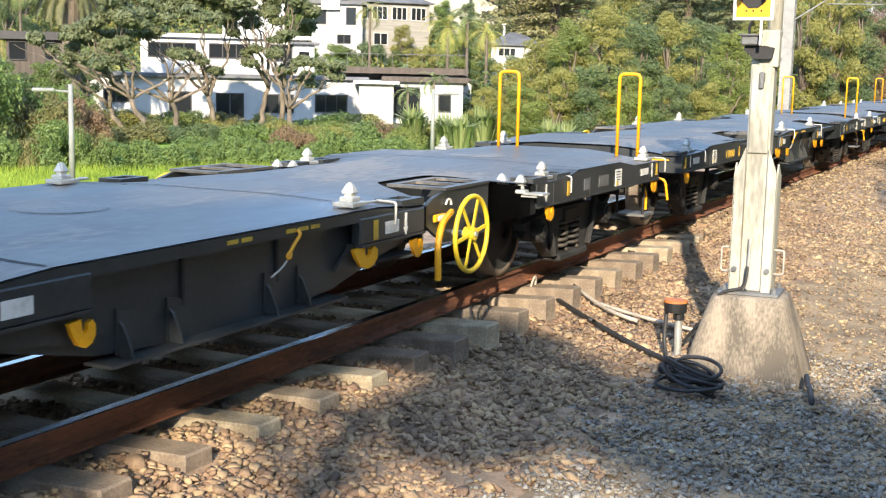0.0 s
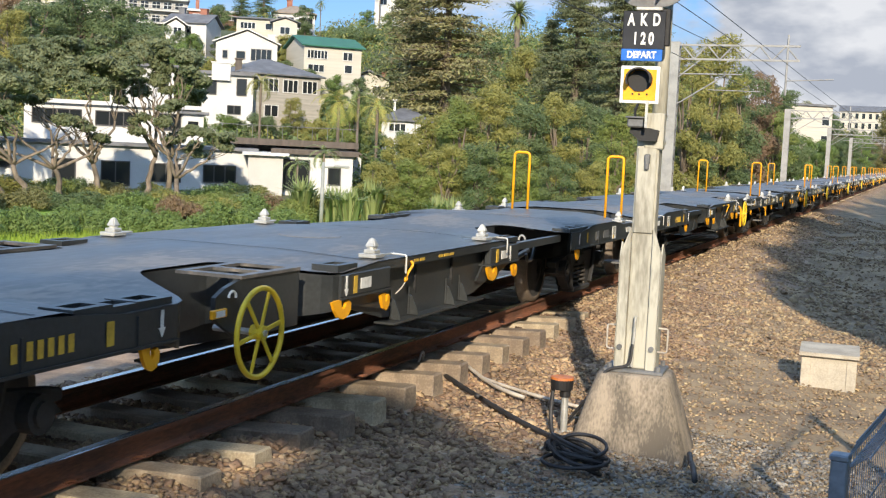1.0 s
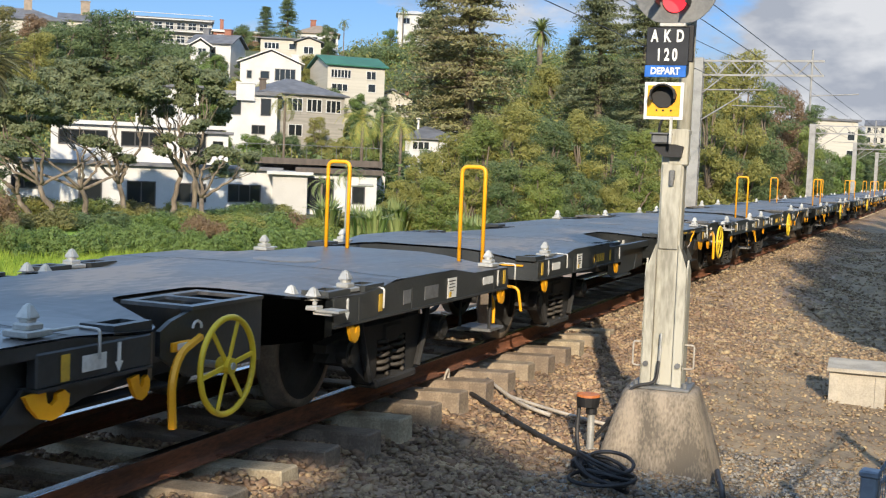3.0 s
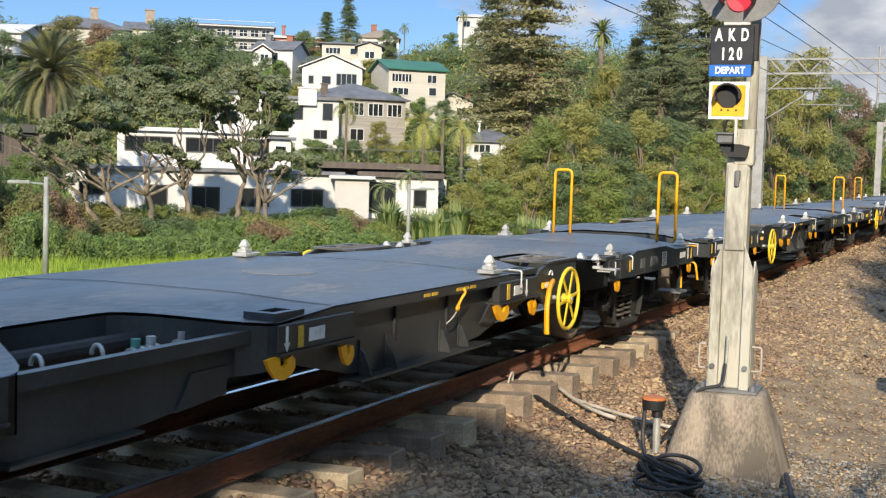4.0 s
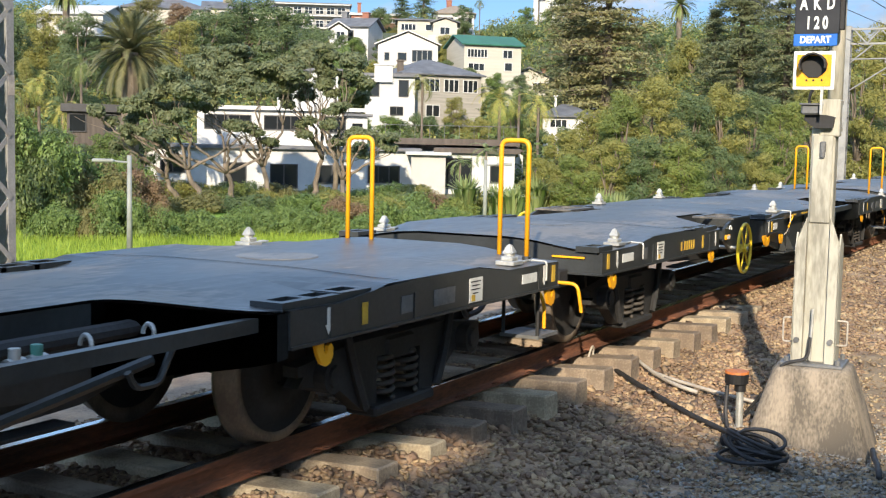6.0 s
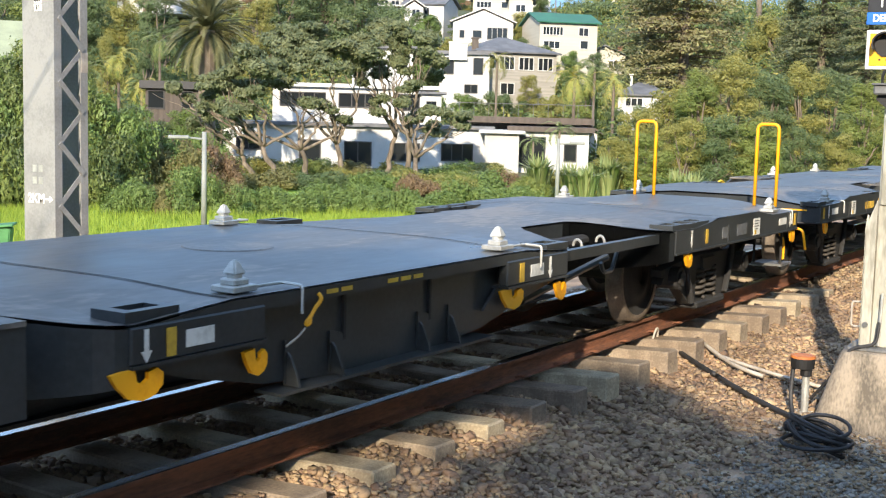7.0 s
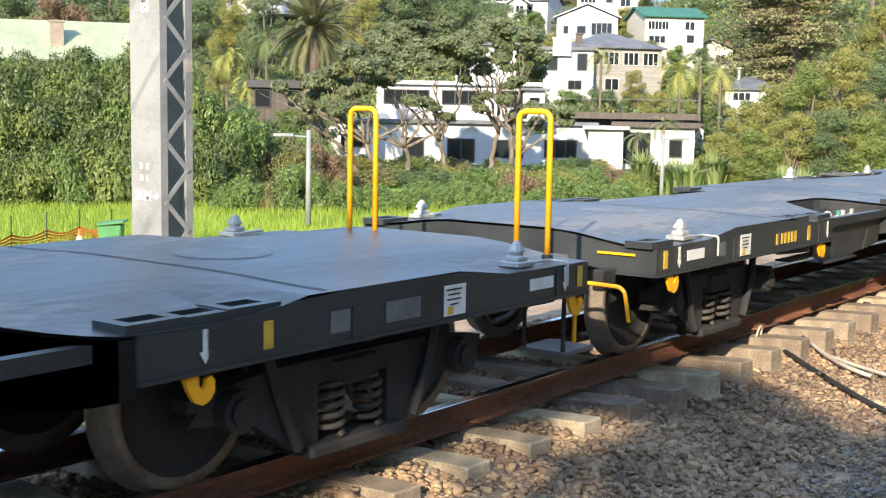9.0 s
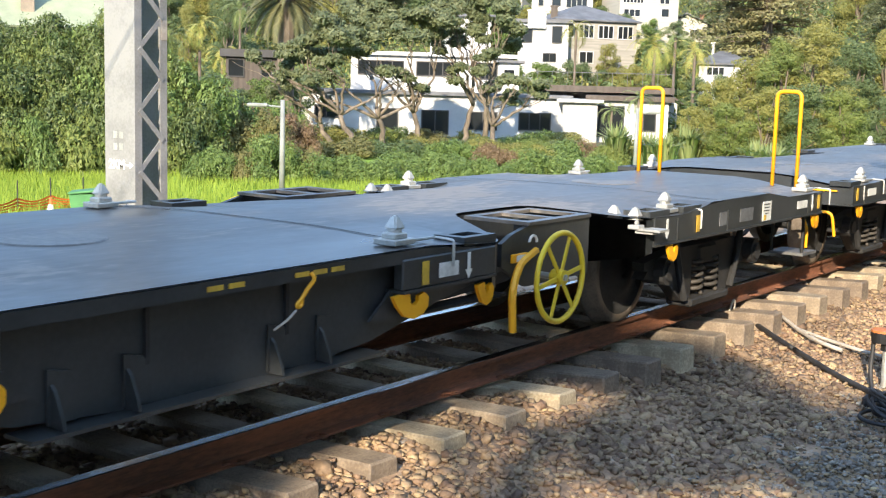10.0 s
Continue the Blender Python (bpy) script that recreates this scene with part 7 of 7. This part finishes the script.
# long white two-storey house behind the spreading trees
house("long white rendered modern house with dark windows", 36.5, 80, -2.75, 16.8, 8, 3.0, W, "flat", M["slate"], 0.2, [(-6.4, 1.85, 1.5, 0.8, 1), (-2.65, 0.95, 1.35, 2.4, 0), (0.3, 1.35, 1.7, 1.5, 1), (3.25, 1.5, 1.8, 1.15, 1), (6.45, 1.55, 2.0, 1.1, 2)], M["roof_dark"])
house("white rendered house wall behind the spreading trees", 35.2, 97, 1.2, 4.6, 5, 2.9, W, "flat", M["slate"], 0.2, [(1.3, 1.9, 1.1, 0.9, 1)], M["roof_dark"], below=2.0)
house("white upper storey with a flat grey roof", 36.5, 83.5, -0.1, 10.5, 6, 1.75, W, "flat", M["render_white"], 0.25, [(-3.3, 0.95, 3.0, 0.95, 3), (0.3, 0.95, 2.6, 0.95, 2), (3.5, 0.9, 1.6, 1.1, 1)], M["roof_dark"], below=0.5)
house("small white lift-shaft block", 32.9, 82, -0.6, 1.3, 3, 2.2, W, "flat", M["slate"], 0.15, [(0, 1.5, 0.8, 0.6, 0)], below=0.5)
house("pale grey garage with a flat roof", 29.57, 76, -2.75, 2.05, 5, 2.65, M["panel"], "flat", W, 0.18, [], below=1.0, name="garage")
house("white and grey house wing with a deep dark verandah roof", 27.3, 78, -2.5, 4.6, 6, 2.55, W, "flat", M["timber"], 0.3, [(-1.1, 1.3, 1.6, 1.9, 1), (1.2, 1.3, 0.8, 1.1, 0)], M["roof_dark"], below=1.0)
house("white cottage with a brown gable roof", 26.1, 82, -2.3, 2.6, 5, 2.3, W, "gable_front", M["timber"], 0.9, [(0, 1.2, 0.7, 1.0, 0)], below=1.0)


def terrace(az0, az1, dist, el):
    t = empty("roof_terrace", "brown roof terrace with a thin railing", "terrace")
    a, b = polar(az0, dist), polar(az1, dist)
    z = rise(el, dist)
    d = (b - a)
    m = Matrix.Translation(((a + b) / 2).to_tuple()[:2] + (z - 0.2,)) @ Matrix.Rotation(math.atan2(d.y, d.x), 4, "Z")
    part("slab", obox(bmesh.new(), m, d.length, 4.5, 0.4), M["timber"], t)
    n = 9
    for k in range(n + 1):
        p = a.lerp(b, k / n)
        part("post", rod(bmesh.new(), (p.x, p.y, z), (p.x, p.y, z + 0.85), 0.016, 6), M["zincdark"], t)
    part("handrail", rod(bmesh.new(), (a.x, a.y, z + 0.85), (b.x, b.y, z + 0.85), 0.02, 6), M["zincdark"], t)
    part("wall", obox(bmesh.new(), m @ Matrix.Translation((0, 1.5, -1.5)), d.length, 1.5, 2.6), M["render_white"], t)


terrace(31.6, 25.4, 81, 0.0)

# house with the white chimney block and hipped grey roof
house("two-storey house with a hipped grey roof and weathered boards", 29.7, 116, 0.6, 7.6, 8, 4.5, M["weathered"], "hip", M["slate"], 1.5, [(-2.9, 3.6, 1.3, 1.2, 1), (-1.1, 3.6, 1.5, 1.2, 2), (0.8, 3.6, 1.5, 1.2, 2), (2.7, 3.6, 1.5, 1.2, 2), (-1.0, 1.3, 1.4, 1.1, 1)], W, turn=22, side_windows=[(-2.2, 3.6, 1.4, 1.1), (0.2, 3.6, 1.4, 1.1)])
house("white rendered wing with a tall chimney block", 31.4, 112, 0.75, 4.4, 5, 3.9, W, "flat", M["slate"], 0.3, [(-1.4, 2.9, 0.9, 1.5, 0), (1.2, 2.9, 0.9, 1.5, 0), (0.6, 0.9, 1.2, 0.8, 1)], M["roof_dark"], chimneys=[(-0.6, -2.1, 5.0, 1.6, W), (0.9, 0.5, 5.6, 0.6, M["timber"])])
# gabled white house
house("white gabled house with a broad bargeboard", 30.6, 134, 3.25, 6.3, 8, 2.1, W, "gable_front", W, 1.45, [(-0.6, 0.9, 1.0, 0.9, 0), (1.5, 1.0, 2.2, 1.3, 3), (-2.2, 0.9, 0.6, 0.9, 0)], M["grey_wall"], chimneys=[(2.6, 1.5, 3.6, 0.7, W)])
house("cream flat-topped house above the gabled one", 30.2, 150, 4.5, 4.6, 6, 2.1, M["cream"], "hip", M["slate"], 0.4, [(-1.0, 1.3, 1.8, 0.8, 3), (1.4, 1.3, 0.8, 0.8, 0)], W)
house("cream house with a shallow gable", 28.9, 148, 4.4, 2.8, 6, 2.1, M["cream"], "gable_front", M["slate"], 0.6, [(0, 1.2, 1.2, 0.9, 1)], W)
# grey-roofed house to its side
house("white villa with a steep dark slate roof", 33.0, 152, 4.35, 5.0, 6, 1.5, W, "gable_side", M["slate"], 1.3, [(-1.4, 0.8, 0.7, 0.9, 0), (0.4, 0.8, 0.7, 0.9, 0)], chimneys=[(-1.6, 0.5, 3.7, 0.7, M["slate"]), (1.2, 0.3, 3.6, 0.8, M["brick"])], turn=-18)
house("white gabled wing of the villa", 33.8, 147, 4.35, 2.1, 4, 1.2, W, "gable_front", W, 0.9, [(0.2, 0.6, 1.0, 0.9, 1)])
# green-roofed house
house("cream two-storey house with a green iron roof", 27.1, 131, 2.95, 6.2, 6.4, 2.9, M["cream"], "gable_side", M["roof_green"], 1.15, [(-1.7, 2.1, 2.2, 0.9, 5), (1.6, 2.1, 1.1, 0.9, 1), (1.7, 0.8, 0.9, 0.9, 0), (-1.8, 0.7, 1.8, 0.8, 2)], W, turn=18, side_windows=[(-1.2, 2.0, 1.0, 1.0)])
house("small cream bungalow with a low gable", 24.95, 137, 2.1, 4.3, 6, 1.7, M["cream"], "gable_front", M["slate"], 1.1, [(0.9, 0.8, 1.1, 0.9, 1)], W, chimneys=[(1.6, 1.0, 3.0, 0.4, M["brick"])])
house("low white house with a grey hipped roof", 23.2, 101, 0.45, 3.7, 6, 1.1, W, "hip", M["slate"], 1.0, [(-0.6, 0.6, 1.4, 0.7, 2)], chimneys=[(-0.9, -0.5, 2.9, 0.18, M["zinc"])])
house("pink plaster cottage among the shrubs", 21.9, 112, 0.9, 2.2, 4, 1.5, M["cream"], "hip", M["brick_tan"], 0.7, [(0, 0.8, 0.7, 0.8, 0)])
# ridge houses
house("white verandah villa with a grey roof and brick chimney", 28.5, 205, 4.9, 6.6, 8, 2.6, W, "hip", M["brick_tan"], 1.6, [(-2.2, 1.3, 0.9, 1.5, 0), (-0.5, 1.3, 0.9, 1.5, 0), (1.2, 1.3, 0.9, 1.5, 0), (2.6, 1.3, 0.7, 1.5, 0)], M["roof_dark"], chimneys=[(-0.8, 0, 5.2, 0.9, M["brick"])])
flats = house("grey apartment block with long balconies on the ridge", 35.2, 215, 4.65, 14.0, 9, 4.6, M["grey_wall"], "flat", M["slate"], 0.3, [(-5.5 + 1.85 * k, 3.6, 1.4, 1.2, 1) for k in range(7)] + [(-5.5 + 1.85 * k, 1.4, 1.4, 1.2, 1) for k in range(7)], W)
for z in (0.5, 2.6, 4.5):
    part("balcony", box(bmesh.new(), -7.0, 7.0, -5.6, -4.5, z, z + 0.16), W, flats)
    part("balcony_rail", rod(bmesh.new(), (-7, -5.55, z + 0.95), (7, -5.55, z + 0.95), 0.05, 6), W, flats)
house("red brick house with white trim on the ridge", 32.1, 210, 5.0, 8.2, 7, 1.8, M["brick"], "flat", W, 0.35, [(-2.6, 1.0, 1.8, 0.8, 2), (0.2, 1.0, 1.8, 0.8, 2), (2.8, 1.0, 1.5, 0.8, 1)], chimneys=[(-2.8, 0, 4.2, 0.6, M["brick"])])
house("white house on the ridge among trees", 24.1, 205, 6.0, 5.2, 6, 2.6, W, "hip", W, 0.8, [(-1.2, 1.5, 1.2, 1.0, 1), (1.2, 1.5, 1.2, 1.0, 1)])
house("white flat-roofed house below the ridge", 23.3, 190, 5.4, 4.4, 6, 2.6, W, "flat", W, 0.4, [(0.4, 1.4, 1.6, 1.1, 2)])
house("grey-roofed house on the ridge", 41.6, 172, 4.7, 11, 8, 2.2, M["cream"], "hip", M["slate"], 1.7, [(-3, 1.0, 1.2, 1.0, 1), (1, 1.0, 1.2, 1.0, 1)], W, chimneys=[(1.0, 0, 5.4, 1.0, M["brick_tan"])])
house("long low house with a grey roof on the ridge", 38.4, 190, 5.1, 10, 8, 1.4, M["cream"], "gable_side", M["slate"], 1.4, [(-2, 0.7, 1.2, 0.8, 1)], W, chimneys=[(-1.5, 0, 4.8, 1.3, M["brick_tan"])])
house("white-roofed gabled house on the hillside", 45.2, 132, 4.75, 7.0, 6, 0.6, W, "gable_side", W, 1.1, [], turn=-25, below=1.5)
house("single-storey dark house with a flat dark roof", 44.4, 78, -0.3, 4.0, 6, 1.55, M["timber"], "flat", M["roof_dark"], 0.45, [(-1.4, 0.9, 1.0, 1.1, 0), (0.4, 0.9, 0.7, 1.1, 0), (1.6, 0.9, 0.7, 1.1, 0)], M["roof_dark"])
house("house with a pale green hipped roof and a plastered chimney", 54.2, 84, 1.2, 9.5, 8, 0.8, M["cream"], "gable_side", M["roof_pale"], 2.6, [], chimneys=[(-0.4, -2.5, 3.4, 0.8, M["brick_tan"])])
house("tall pale block of flats beyond the cutting", 5.3, 190, 0.75, 6.4, 8, 6.0, M["cream"], "flat", M["slate"], 0.3, [(2.2, 1.2, 1.2, 1.3, 0), (2.2, 3.9, 1.2, 1.3, 0)], W, turn=25, below=8, side_windows=[(-2, 3.4, 1.6, 1.6), (1.2, 3.4, 1.6, 1.6), (-2, 1.0, 1.6, 1.6)])
big = house("pale colonnaded building on the far hill", 2.3, 340, 1.55, 15, 8, 5.0, M["cream"], "gable_side", M["slate"], 1.6, [(-6.6 + 1.65 * k, 3.9, 0.9, 1.5, 0) for k in range(9)] + [(-6.6 + 1.65 * k, 1.4, 0.9, 1.5, 0) for k in range(9)], M["cream"], below=8)


motions()
